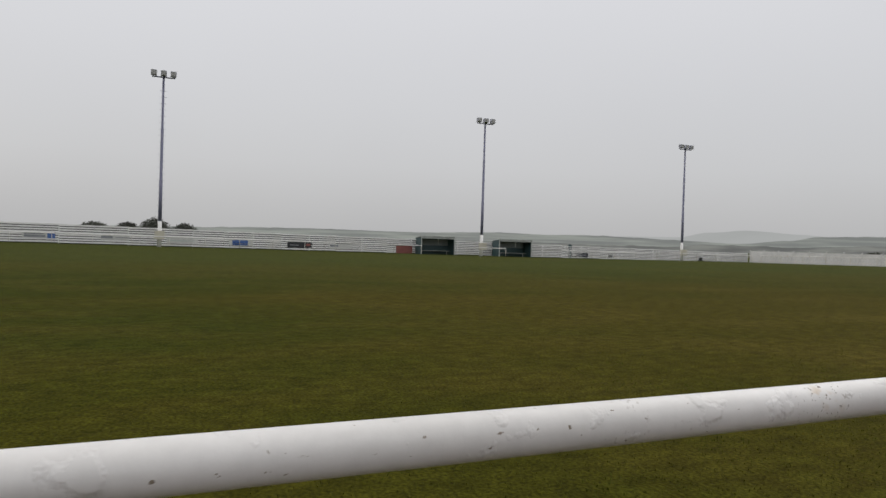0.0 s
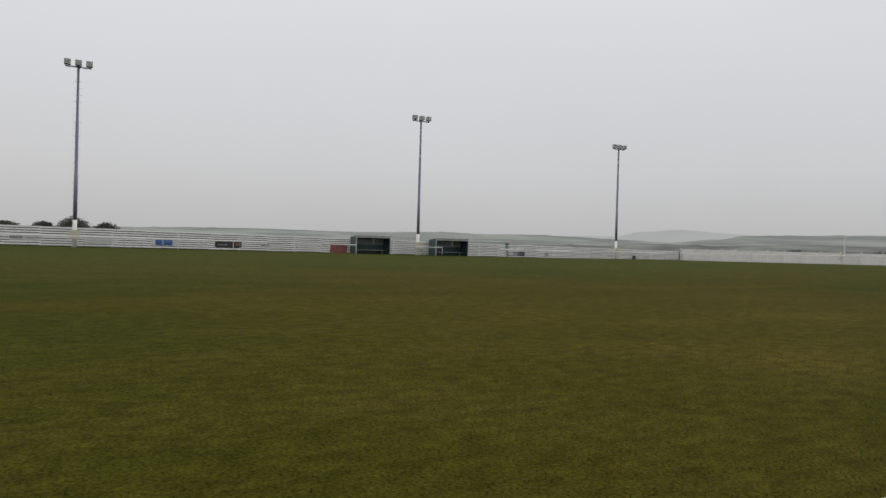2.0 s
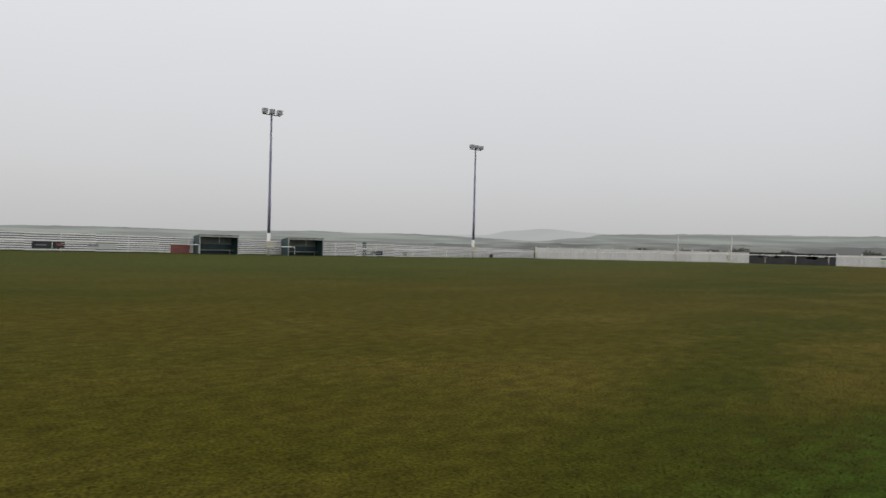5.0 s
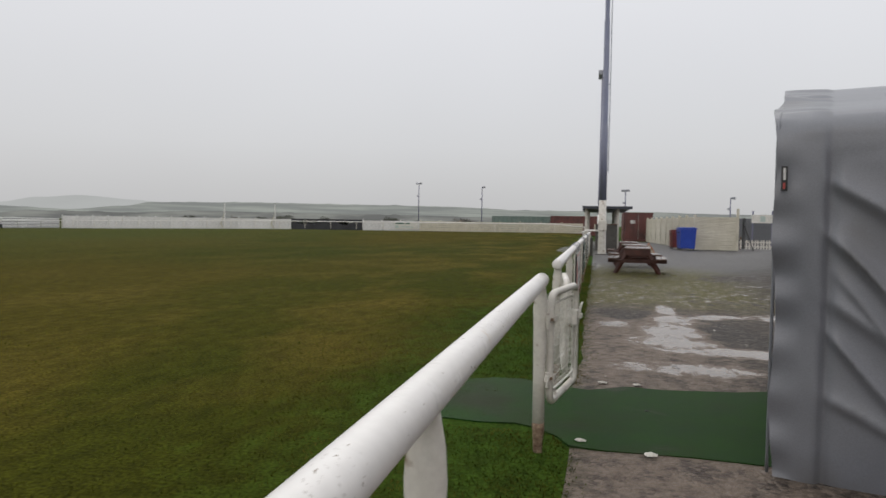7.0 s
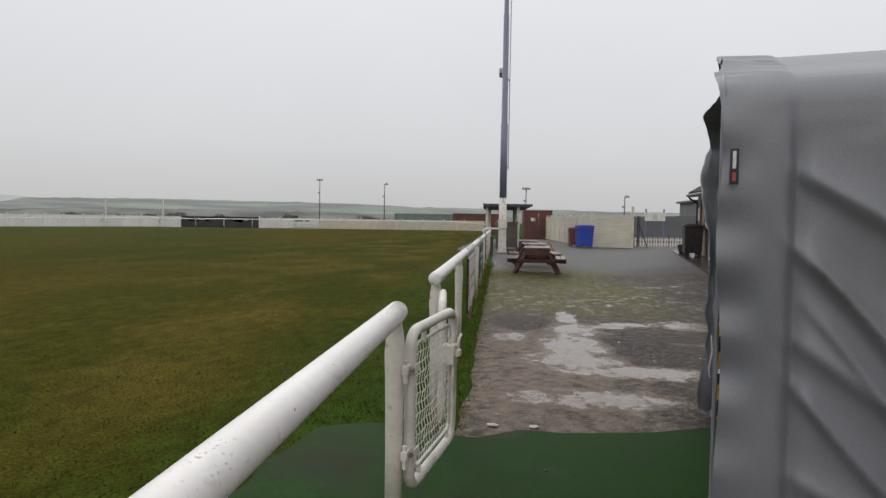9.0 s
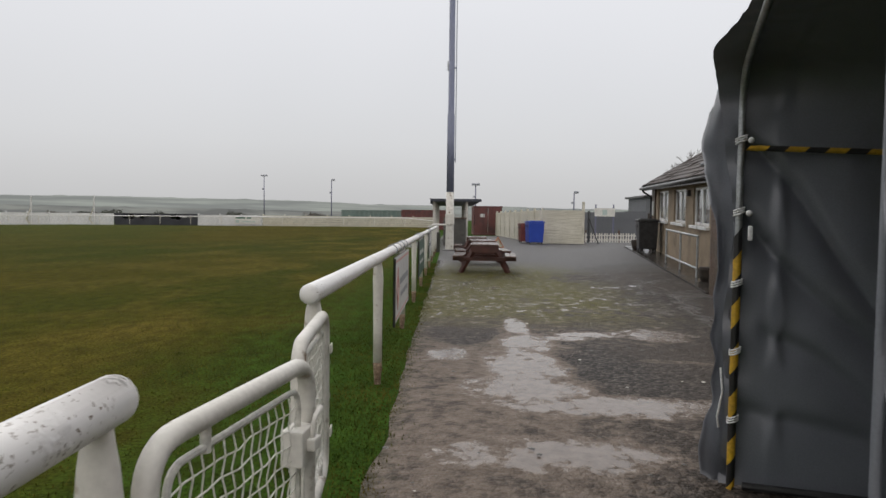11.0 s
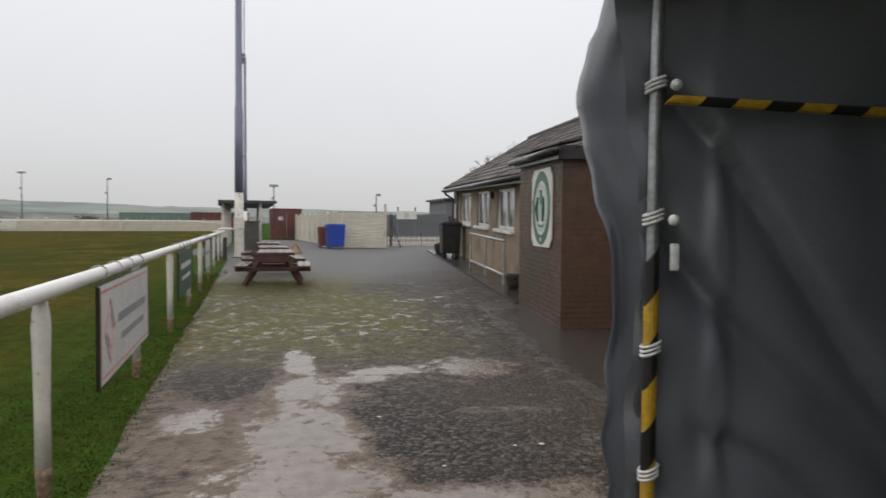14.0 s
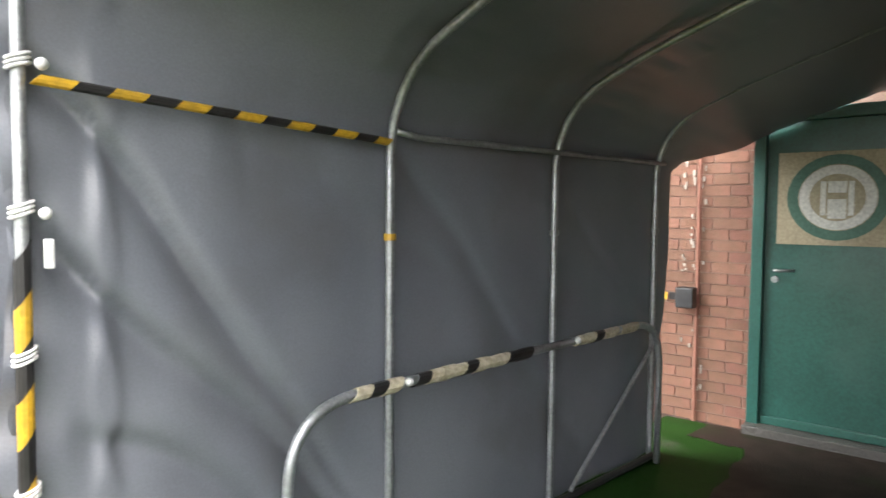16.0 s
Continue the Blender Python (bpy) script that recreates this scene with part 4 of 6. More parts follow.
    # hoops
    for i, x in enumerate((0.0, 1.175, 2.19, 3.16)):
        part("hoop", pipe([(x, y, z) for y, z, nrm, s in smooth_profile(60, i == 0)], 0.017, 12), M_GALV, t, "", True)
        if i:
            for y in (0.0, -2.42):
                part("collar", pipe([(x, y, 1.335), (x, y, 1.36)], 0.024, 12), M_YELLOW if i == 1 else M_GALV, t)
    for y, z in ((-0.02, 1.735), (-2.40, 1.735), (-1.21, 2.31)):
        part("purlin", pipe([(1.19 if y == -0.02 else 0.0, y, z), (1.3, y + 0.002, z - 0.012), (3.22 if y != -1.21 else 4.0, y, z)], 0.013, 10), M_GALV, t, "", True)
    part("end_hoop", pipe([(3.94 - 0.06 * y, y, z - 0.02) for y, z, nrm, s in smooth_profile(60) if z > 1.93], 0.015, 10), M_GALV, t, "", True)
    # diagonal brace and floor rail at the back bay
    part("brace", pipe([(2.32, -0.03, 0.06), (3.16, -0.03, 0.72)], 0.012, 8), M_GALV, t)
    part("floor_rail", pipe([(0.05, -0.03, 0.035), (3.2, -0.03, 0.035)], 0.02, 8), M_BLACK, t)
    # striped tape along the first bay and up the front leg
    for n_, z0, stretch in (("tape", 1.757, 1.15),):
        k, x = 0, 0.03
        while x < stretch:
            w = 0.088
            bm = bmesh.new()
            tube(bm, [(x, -0.025, z0 - 0.055 * x), (min(x + w, stretch), -0.025, z0 - 0.055 * (x + w))], 0.0135, 10)
            for v in bm.verts:
                v.co.x += 0.9 * (v.co.z - z0 + 0.055 * v.co.x)
            part("tape_band", bm, M_YELLOW if k % 2 == 0 else M_BLACKTAPE, t)
            x += w
            k += 1
    z, k = 1.335, 0
    while z > 0.03:
        w = 0.118
        bm = bmesh.new()
        tube(bm, [(-0.002, -0.004, max(0.0, z - w)), (-0.002, -0.004, z)], 0.0205, 12)
        for v in bm.verts:
            v.co.z += 1.4 * (v.co.x + 0.002)
        part("tape_band", bm, M_BLACKTAPE if k % 2 == 0 else M_YELLOW, t)
        z -= w
        k += 1
    # bungee loops with ball ends
    for z in (1.80, 1.437, 1.072, 0.722, 0.37):
        for dz in (-0.012, 0.0, 0.012):
            part("bungee", pipe([(0.026 * math.cos(a), 0.026 * math.sin(a), z + dz + 0.01 * math.cos(a)) for a in [q * 2 * math.pi / 14 for q in range(15)]], 0.0045, 6), M_TIE, t)
    for x, y, z in ((0.040, -0.05, 1.79), (0.040, -0.055, 1.428), (1.175, -0.115, 0.825), (2.24, -0.115, 0.84)):
        bm = bmesh.new()
        bmesh.ops.create_uvsphere(bm, u_segments=14, v_segments=10, radius=0.0155)
        bmesh.ops.translate(bm, verts=bm.verts, vec=(x, y, z))
        part("bungee_ball", bm, M_TIE, t, "white plastic ball", True)
    part("clip", boxes((0.040, 0.062, -0.042, -0.02, 1.29, 1.365), bevel=0.006), M_TIE, t, "white plastic clip")
    part("cord", pipe([(-0.06, 0.05, 0.62), (-0.05, 0.03, 0.5), (-0.07, 0.05, 0.36), (-0.06, 0.06, 0.30)], 0.006, 6), M_TIE, t, "dangling white cord")
    return t


build_tunnel()


def build_barrier():
    """Waist-high tube barrier along the inside of the tunnel, wrapped in worn tape."""
    t = thing("tube_barrier", pose(2.06, 8.76, 0, 0, 0, -17), "bent steel handrail wrapped in worn tape", "handrail")
    line = rounded([(0.69, -0.085, 0.02), (0.69, -0.085, 0.81), (3.09, -0.085, 0.845), (3.09, -0.085, 0.02)], 0.27, 10)
    part("tube", pipe(line, 0.019, 12), M_GALV, t, "", True)
    for a, b, m in ((0.95, 1.15, M_CREAMTAPE), (1.23, 1.74, M_CREAMTAPE), (1.74, 1.90, M_BLACKTAPE), (2.26, 2.60, M_CREAMTAPE), (2.64, 2.80, M_CREAMTAPE)):
        n = int((b - a) / 0.06)
        for k in range(n):
            x0, x1 = a + (b - a) * k / n, a + (b - a) * (k + 1) / n
            worn = m if (k * 7 + int(a * 10)) % 4 else M_BLACKTAPE
            bm = pipe([(x0, -0.085, 0.81 + 0.0132 * (x0 - 0.74)), (x1, -0.085, 0.81 + 0.0132 * (x1 - 0.74))], 0.024 + 0.002 * (k % 3), 10)
            for v in bm.verts:
                v.co.x += 0.8 * (v.co.z - 0.82)
            part("wrap", bm, worn, t)


build_barrier()


# ---- the clubhouse ----
CLUB = pose(5.07, 14.9, 0, 0, 0, -10.5)
FRONT = pose(4.95, 14.9, 0, 0, 0, -8.4)
RISE = 0.025


def climb(y):
    """How far the site has risen at y along the clubhouse front."""
    return RISE * max(0.0, y)


def on_front(x, y, z=0.0, rz=0):
    return FRONT @ pose(x, y, z + climb(y), 0, 0, rz)


DOOR_Y0, DOOR_Y1, DOOR_X = -8.19, -7.24, 2.22
WINDOWS = ((6.0, 7.8), (8.74, 10.45), (11.4, 13.3))
SILL_Z, HEAD_Z, EAVE_Z, RIDGE_X, RIDGE_Z, END_Y, PORCH = 1.12, 2.07, 2.20, 3.4, 4.05, 14.75, (0.35, 2.62)


def tiles(bm, x0, z0, x1, z1, courses, y0, y1, rng, skip=None, flip=None):
    """Courses of uneven lapped tiles up a slope from (x0, z0) to (x1, z1)."""
    for k in range(courses):
        a, b = k / courses, (k + 1.14) / courses
        y = y0 + (0.16 if k % 2 else 0.0)
        while y < y1:
            if not (skip and skip(k, y)):
                w, d, lean = min(0.318, y1 - y), rng.uniform(0, 0.010), rng.uniform(-0.006, 0.006)
                co = []
                for q, lift in ((a, 0.034), (b, 0.004)):
                    for yy, e in ((y, -lean), (y + w, lean)):
                        for th in (0.0, 0.022):
                            x = x0 + (x1 - x0) * q
                            co.append((x if flip is None else flip - x, yy, z0 + (z1 - z0) * q + lift + th + d + e))
                v = [bm.verts.new(c) for c in co]
                for f in ((1, 3, 7, 5), (0, 1, 5, 4), (2, 6, 7, 3), (0, 2, 3, 1), (4, 5, 7, 6), (0, 4, 6, 2)):
                    bm.faces.new([v[n] for n in f])
            y += 0.325
    return bm


def build_clubhouse():
    t = thing("clubhouse", CLUB, "low brick and rendered clubhouse with wet tiled roof", "building")
    rear = part("entrance_wall", boxes((2.24, 2.5, -16, DOOR_Y0, -0.1, 3.2), (2.24, 2.5, DOOR_Y1, 0.0, -0.1, 3.2), (2.24, 2.5, DOOR_Y0, DOOR_Y1, 2.12, 3.2)), M_MORTAR, t, "red brick wall round a green door")
    made = []

    def front(name, bm, m, parent=None, label="", smooth=False):
        ob = part(name, bm, m, parent or t, label, smooth)
        made.append(ob)
        return ob

    p0, p1 = PORCH
    porch = front("porch_wall", boxes((0.006, 0.28, p0 + 0.28, p1, -0.1, 2.33), (0.006, 2.5, p0 + 0.006, p0 + 0.28, -0.1, 2.33), (0.28, 0.75, p1 - 0.25, p1, -0.1, 2.33)), M_MORTAR_DK, None, "brown brick porch wall")
    rows = [(0.75, 1.0, p1, WINDOWS[0][0], -0.1, EAVE_Z + 0.04), (0.75, 1.0, WINDOWS[2][1], END_Y - 0.3, -0.1, EAVE_Z + 0.04)]
    for (a, b), nxt in zip(WINDOWS, (WINDOWS[1][0], WINDOWS[2][0], None)):
        rows += [(0.75, 1.0, a, b, -0.1, SILL_Z), (0.75, 1.0, a, b, HEAD_Z, EAVE_Z + 0.04)]
        if nxt:
            rows.append((0.75, 1.0, b, nxt, -0.1, EAVE_Z + 0.04))
    for r in rows:
        front("wall_section", boxes(r), M_RENDER, None, "stone-coloured render, damp at the foot")
    far = END_Y - 0.3
    bm = boxes((0.75, 6.05, far, far + 0.25, -0.1, EAVE_Z), (5.8, 6.05, -16, far, -0.1, EAVE_Z))
    f = [bm.verts.new(p) for p in ((0.75, far + 0.25, EAVE_Z), (6.05, far + 0.25, EAVE_Z), (RIDGE_X, far + 0.25, RIDGE_Z - 0.1), (0.75, far, EAVE_Z), (6.05, far, EAVE_Z), (RIDGE_X, far, RIDGE_Z - 0.1))]
    for q in ((0, 1, 2), (5, 4, 3), (0, 2, 5, 3), (1, 4, 5, 2)):
        bm.faces.new([f[k] for k in q])
    front("gable_wall", bm, M_RENDER)
    front("corner_pier", boxes((0.70, 1.02, far - 0.7, far + 0.02, -0.1, EAVE_Z + 0.03)), M_BRICK2, None, "dark brick corner pier")
    rng = random.Random(11)
    bm = bmesh.new()
    ex, ez = 0.40, EAVE_Z + 0.06
    tiles(bm, ex, ez, RIDGE_X, RIDGE_Z, 12, -16.0, END_Y + 0.02, rng, lambda k, y: y < p1 and k < (1 if y > 0.2 else 5))
    tiles(bm, ex, ez, RIDGE_X, RIDGE_Z, 12, -16.0, END_Y + 0.02, rng, None, 2 * RIDGE_X)
    front("roof", bm, M_TILE, None, "wet brown concrete roof tiles")
    bm = bmesh.new()
    for a, b, y0, y1 in (((ex + 0.03, ez - 0.03), (RIDGE_X, RIDGE_Z - 0.03), p0, END_Y), ((1.75, ez - 0.03 + 0.45 * (RIDGE_Z - ez)), (RIDGE_X, RIDGE_Z - 0.03), -16, p0), ((RIDGE_X, RIDGE_Z - 0.03), (2 * RIDGE_X - ex, ez - 0.03), -16, END_Y)):
        v = [bm.verts.new((a[0], y0, a[1])), bm.verts.new((b[0], y0, b[1])), bm.verts.new((b[0], y1, b[1])), bm.verts.new((a[0], y1, a[1]))]
        bm.faces.new(v)
    bmesh.ops.solidify(bm, geom=bm.faces[:], thickness=0.05)
    front("roof_felt", bm, M_PVC_DARK)
    front("ridge", pipe([(RIDGE_X, -16 + 0.45 * k, RIDGE_Z + 0.03 + 0.008 * (k % 2)) for k in range(69) if -16 + 0.45 * k < END_Y + 0.1], 0.09, 8), M_TILE)
    bm = bmesh.new()
    tube(bm, [(ex, END_Y - 0.02, ez - 0.02), (RIDGE_X, END_Y - 0.02, RIDGE_Z - 0.03)], 0, 4, flat=[(0.03, 0.06), (0.03, 0.06)])
    front("verge", bm, M_PVC_DARK)
    # porch roof, its fascia and gutter
    front("porch_roof", tiles(bmesh.new(), -0.10, 2.44, 1.9, 3.0, 6, p0 - 0.12, p1 + 0.1, rng), M_TILE)
    front("porch_fascia", boxes((-0.09, -0.05, p0 - 0.1, p1 + 0.08, 2.28, 2.45), (-0.05, 0.02, p0 - 0.1, p1 + 0.08, 2.34, 2.37), (-0.05, 1.9, p0 - 0.12, p0 - 0.08, 2.28, 2.46)), M_PVC_DARK)
    front("gutter", pipe([(-0.14, p0 - 0.15, 2.39), (-0.14, p1 + 0.12, 2.37)], 0.05, 10), M_PVC_DARK, None, "", True)
    front("gutter", pipe([(0.36, p1, EAVE_Z + 0.02), (0.36, END_Y + 0.05, EAVE_Z - 0.01)], 0.055, 10), M_PVC_DARK, None, "", True)
    front("fascia", boxes((0.42, 0.46, p1, END_Y, EAVE_Z - 0.08, EAVE_Z + 0.06), (0.46, 0.745, p1, END_Y, EAVE_Z + 0.02, EAVE_Z + 0.05)), M_PVC_DARK)
    for y in (p1 + 0.55, far - 0.2):
        front("downpipe", pipe(rounded([(0.36, y, EAVE_Z - 0.02), (0.36, y, EAVE_Z - 0.12), (0.70 if y < 5 else 0.65, y, EAVE_Z - 0.3), (0.70 if y < 5 else 0.65, y, 0.05)], 0.06), 0.036, 10), M_PVC_DARK, None, "", True)
    front("alarm_box", boxes((0.66, 0.75, 8.1, 8.3, 1.86, 2.02), bevel=0.01), M_BLACK)
    front("notice_plaque", boxes((0.675, 0.698, far - 0.55, far - 0.2, 1.25, 1.75)), M_PVC_WHITE, None, "white notice by the corner")
    for a, b in WINDOWS:
        m = a + 0.5 * (b - a)
        lo, hi = SILL_Z, HEAD_Z
        w = front("window", boxes((0.80, 0.86, a, a + 0.06, lo, hi), (0.80, 0.86, b - 0.06, b, lo, hi), (0.80, 0.86, a + 0.06, b - 0.06, lo, lo + 0.07), (0.80, 0.86, a + 0.06, b - 0.06, hi - 0.06, hi),
                                  (0.795, 0.865, m - 0.045, m + 0.045, lo + 0.07, hi - 0.06)), M_PVC_WHITE, None, "white plastic window")
        front("sill", boxes((0.66, 0.82, a - 0.06, b + 0.06, lo - 0.08, lo - 0.003), bevel=0.012), M_PVC_WHITE, w)
        for p, q in ((a + 0.06, m - 0.045), (m + 0.045, b - 0.06)):
            front("pane", boxes((0.825, 0.835, p, q, lo + 0.07, hi - 0.06)), M_GLASS, w).visible_shadow = False
            bm = bmesh.new()
            rib = [[bm.verts.new((0.90 + 0.012 * math.sin(k * 1.9), p + (q - p) * k / 14, z)) for z in (lo + 0.07, hi - 0.06)] for k in range(15)]
            for u, v in zip(rib, rib[1:]):
                bm.faces.new((u[0], v[0], v[1], u[1]))
            front("net_curtain", bm, M_NET, w, "grey net curtain", True)
    # brick skin of the porch
    bm = bmesh.new()
    rng = random.Random(3)
    z, row = 0.0, 0
    while z < 2.27:
        y = p0 - 0.1125 * (row % 2)
        while y < p1:
            y0, y1 = max(y, p0), min(y + 0.215, p1)
            if y1 - y0 > 0.03:
                box(bm, 0.0 - rng.uniform(0, 0.004), 0.03, y0, y1, z, z + 0.065)
            y += 0.225
        x = -0.1125 * ((row + 1) % 2)
        while x < 2.2:
            x0, x1 = max(x, 0.035), min(x + 0.215, 2.22)
            if x1 - x0 > 0.03:
                box(bm, x0, x1, p0 - rng.uniform(0, 0.004), p0 + 0.03, z, z + 0.065)
            x += 0.225
        z += 0.075
        row += 1
    tagged(front("brickwork", bm, M_BRICK2, porch), kind="stuff")
    # the whole front follows the rising site
    turn = CLUB.inverted() @ FRONT
    for ob in made:
        for v in ob.data.vertices:
            v.co = turn @ (v.co + Vector((0, 0, climb(v.co.y))))
    return t, rear


CLUB_OB, REAR_WALL = build_clubhouse()


def build_badge():
    t = thing("badge_board", on_front(-0.012, 0.72), "white board with round green club badge", "sign")
    bm = bmesh.new()
    c, a, b, z0, z1 = 0.12, 0.0, 1.02, 1.07, 2.21
    out = [(a + c, z0), (b - c, z0), (b, z0 + c), (b, z1 - c), (b - c, z1), (a + c, z1), (a, z1 - c), (a, z0 + c)]
    lo, hi = [bm.verts.new((0, y, z)) for y, z in out], [bm.verts.new((-0.02, y, z)) for y, z in out]
    bm.faces.new(hi)
    for k in range(8):
        j = (k + 1) % 8
        bm.faces.new((lo[k], lo[j], hi[j], hi[k]))
    part("board", bm, M_CREST_W, t)
    cy, cz, q = 0.51, 1.64, 0.84
    part("ring", disc(bmesh.new(), (-0.021, cy, cz), 0.54, 0.004, inner=0.40, squash=q), M_CREST_G, t)
    part("inner_ring", disc(bmesh.new(), (-0.021, cy, cz), 0.345, 0.003, inner=0.30, squash=q), M_CREST_L, t)
    part("shield", boxes((-0.027, -0.021, cy - 0.085, cy + 0.085, cz - 0.19, cz + 0.12)), M_CREST_L, t)
    part("crest_top", boxes((-0.030, -0.0275, cy - 0.055, cy + 0.055, cz + 0.06, cz + 0.27)), M_CREST_G, t)
    for side in (-1, 1):
        part("supporter", pipe([(-0.024, cy + side * 0.13, cz - 0.20), (-0.024, cy + side * 0.17, cz - 0.02), (-0.024, cy + side * 0.14, cz + 0.16)], 0, 8, flat=[(0.003, 0.02), (0.003, 0.045), (0.003, 0.02)]), M_CREST_G, t)
    part("scroll", pipe([(-0.024, cy + 0.17 * math.sin(k * 0.35), cz - 0.20 - 0.07 * math.cos(k * 0.35)) for k in range(-3, 4)], 0, 6, flat=[(0.003, 0.018)] * 7), M_CREST_G, t)
    part("star", disc(bmesh.new(), (-0.021, cy, cz - 0.46), 0.035, 0.008, seg=5), M_CREST_W, t)


build_badge()


def build_entrance_door():
    t = thing("entrance_door", CLUB @ pose(DOOR_X, DOOR_Y0, 0), "closed dark green door with a badge panel", "door")
    w = DOOR_Y1 - DOOR_Y0
    part("door_frame", boxes((-0.03, 0.10, w - 0.075, w - 0.002, 0.0, 2.115), (-0.03, 0.10, 0.002, 0.075, 0.0, 2.115), (-0.03, 0.10, 0.075, w - 0.075, 2.04, 2.115), bevel=0.006), M_GREENDOOR, t)
    leaf = part("leaf", boxes((0.01, 0.055, 0.078, w - 0.078, 0.075, 2.037), bevel=0.004), M_GREENDOOR, t)
    part("weather_board", boxes((-0.012, 0.0095, 0.085, w - 0.085, 0.075, 0.13), bevel=0.006), M_GREENDOOR, leaf)
    part("threshold", boxes((-0.12, 0.12, 0.0, w, -0.01, 0.072), bevel=0.008), M_CONCGREY, t, "wet concrete door step")
    h = part("handle", pipe(rounded([(0.008, w - 0.145, 1.09), (-0.05, w - 0.145, 1.09), (-0.05, w - 0.27, 1.095)], 0.02), 0.009, 8), M_GALV, leaf, "steel lever handle", True)
    part("lock", pipe([(0.008, w - 0.145, 1.03), (-0.012, w - 0.145, 1.03)], 0.022, 14), M_GALV, leaf, "round steel lock")
    b = part("badge_panel", boxes((0.002, 0.0095, 0.14, w - 0.145, 1.26, 1.84)), M_BOARD, leaf, "tan panel with pale round badge")
    c = ((w - 0.005) / 2, 1.555)
    part("ring", disc(bmesh.new(), (0.001, *c), 0.265, 0.003, inner=0.205, squash=1.05), M_CREST_G, leaf)
    part("ring", disc(bmesh.new(), (0.001, *c), 0.20, 0.004, inner=0.145, squash=1.05), M_CREST_W, leaf)
    part("emblem", boxes((-0.004, 0.001, c[0] - 0.05, c[0] + 0.05, c[1] - 0.13, c[1] - 0.01), (-0.004, 0.001, c[0] - 0.09, c[0] - 0.06, c[1] - 0.11, c[1] + 0.1), (-0.004, 0.001, c[0] + 0.06, c[0] + 0.09, c[1] - 0.11, c[1] + 0.1), (-0.004, 0.001, c[0] - 0.05, c[0] + 0.05, c[1] + 0.03, c[1] + 0.1)), M_CREST_W, leaf)


build_entrance_door()


def club_thing(name, x, y, label, category, rz=0, group=""):
    return thing(name, CLUB @ pose(x, y, 0, 0, 0, rz), label, category, group)


# retractable belt and wall post beside the door
t = club_thing("wall_belt", 2.2, -6.84, "black wall bracket with striped belt", "barrier")
part("bracket", boxes((-0.09, 0.02, -0.06, 0.06, 0.80, 0.94), bevel=0.01), M_BLACK, t)
for q in range(10):
    y0 = 0.06 + 0.055 * q
    part("belt_band", boxes((-0.055 - 0.035 * q, -0.05 - 0.035 * q + 0.003, y0, y0 + 0.055, 0.85, 0.90)), M_YELLOW if q % 2 else M_BLACKTAPE, t)
t = club_thing("conduit", 2.215, -6.90, "mortar-splashed pipe fixed up the wall", "pipe")
part("pipe", pipe([(-0.012, 0, 0.0), (-0.012, 0, 1.0), (-0.012, 0.004, 2.25)], 0.014, 8), M_BRICK, t)
rng_l = random.Random(8)
for q in range(44):
    z_ = rng_l.choice((rng_l.uniform(1.6, 2.0), rng_l.uniform(1.0, 1.35), rng_l.uniform(0.1, 2.0)))
    y_ = rng_l.choice((-0.03, 0.03, 0.09)) + rng_l.uniform(-0.015, 0.015)
    part("mortar_splash", boxes((-0.006, 0.003, y_, y_ + rng_l.uniform(0.008, 0.022), z_, z_ + rng_l.uniform(0.01, 0.04)), bevel=0.002), M_LIME, t)
t = club_thing("door_light", 2.2, -7.08, "small blue and black lamp over the door side", "lamp")
part("base", boxes((-0.03, 0.02, -0.045, 0.02, 1.94, 2.01), bevel=0.01), M_BLACK, t)
bm = bmesh.new()
bmesh.ops.create_uvsphere(bm, u_segments=14, v_segments=10, radius=0.032)
bmesh.ops.translate(bm, verts=bm.verts, vec=(-0.035, 0.03, 1.975))
part("lens", bm, M_BLUEBALL, t, "blue plastic lens", True)


def build_plinth():
    bm = bmesh.new()
    for x0, x1, y0, y1, z in ((-0.05, 0.745, 2.61, 16.0, 0.05),):
        n = 10
        for k in range(n):
            box(bm, x0, x1, y0 + (y1 - y0) * k / n, y0 + (y1 - y0) * (k + 1) / n - 0.006, -0.15, z)
    for v in bm.verts:
        v.co = FRONT @ (v.co + Vector((0, 0, climb(v.co.y))))
    setting("pavement_slab", bm, M_WETSLAB, "wet concrete apron along the clubhouse")


build_plinth()

t = thing("ramp_handrail", on_front(0.28, 4.95, 0.05), "galvanised tube handrail on the apron", "handrail")
for y in (0.0, 1.88, 3.83):
    part("leg", pipe([(0, y, climb(y)), (0, y, 0.90 + climb(y))], 0.026, 10), M_GALV, t)
part("top_rail", pipe([(0, -0.03, 0.90), (0, 3.86, 0.90 + climb(3.86))], 0.028, 10), M_GALV, t, "", True)
part("low_rail", pipe([(0, -0.03, 0.20), (0, 3.86, 0.20 + climb(3.86))], 0.026, 10), M_GALV, t, "", True)


def build_pot(at, r, h, label):
    t = thing("planter", at, label, "planter")
    bm = pipe([(0, 0, 0), (0, 0, h * 0.5), (0, 0, h * 0.9), (0, 0, h)], [r * 0.75, r * 0.92, r, r * 1.06], 18)
    part("tub", bm, M_SOIL, t, "", True)
    part("soil", pipe([(0, 0, h + 0.001), (0, 0, h + 0.03)], r * 0.9, 14), M_SOIL, t)


build_pot(on_front(0.40, 4.35, 0.05), 0.22, 0.26, "dark empty tub by the handrail")
build_pot(on_front(0.22, 14.1, 0.05), 0.24, 0.30, "dark tub at the end of the apron")


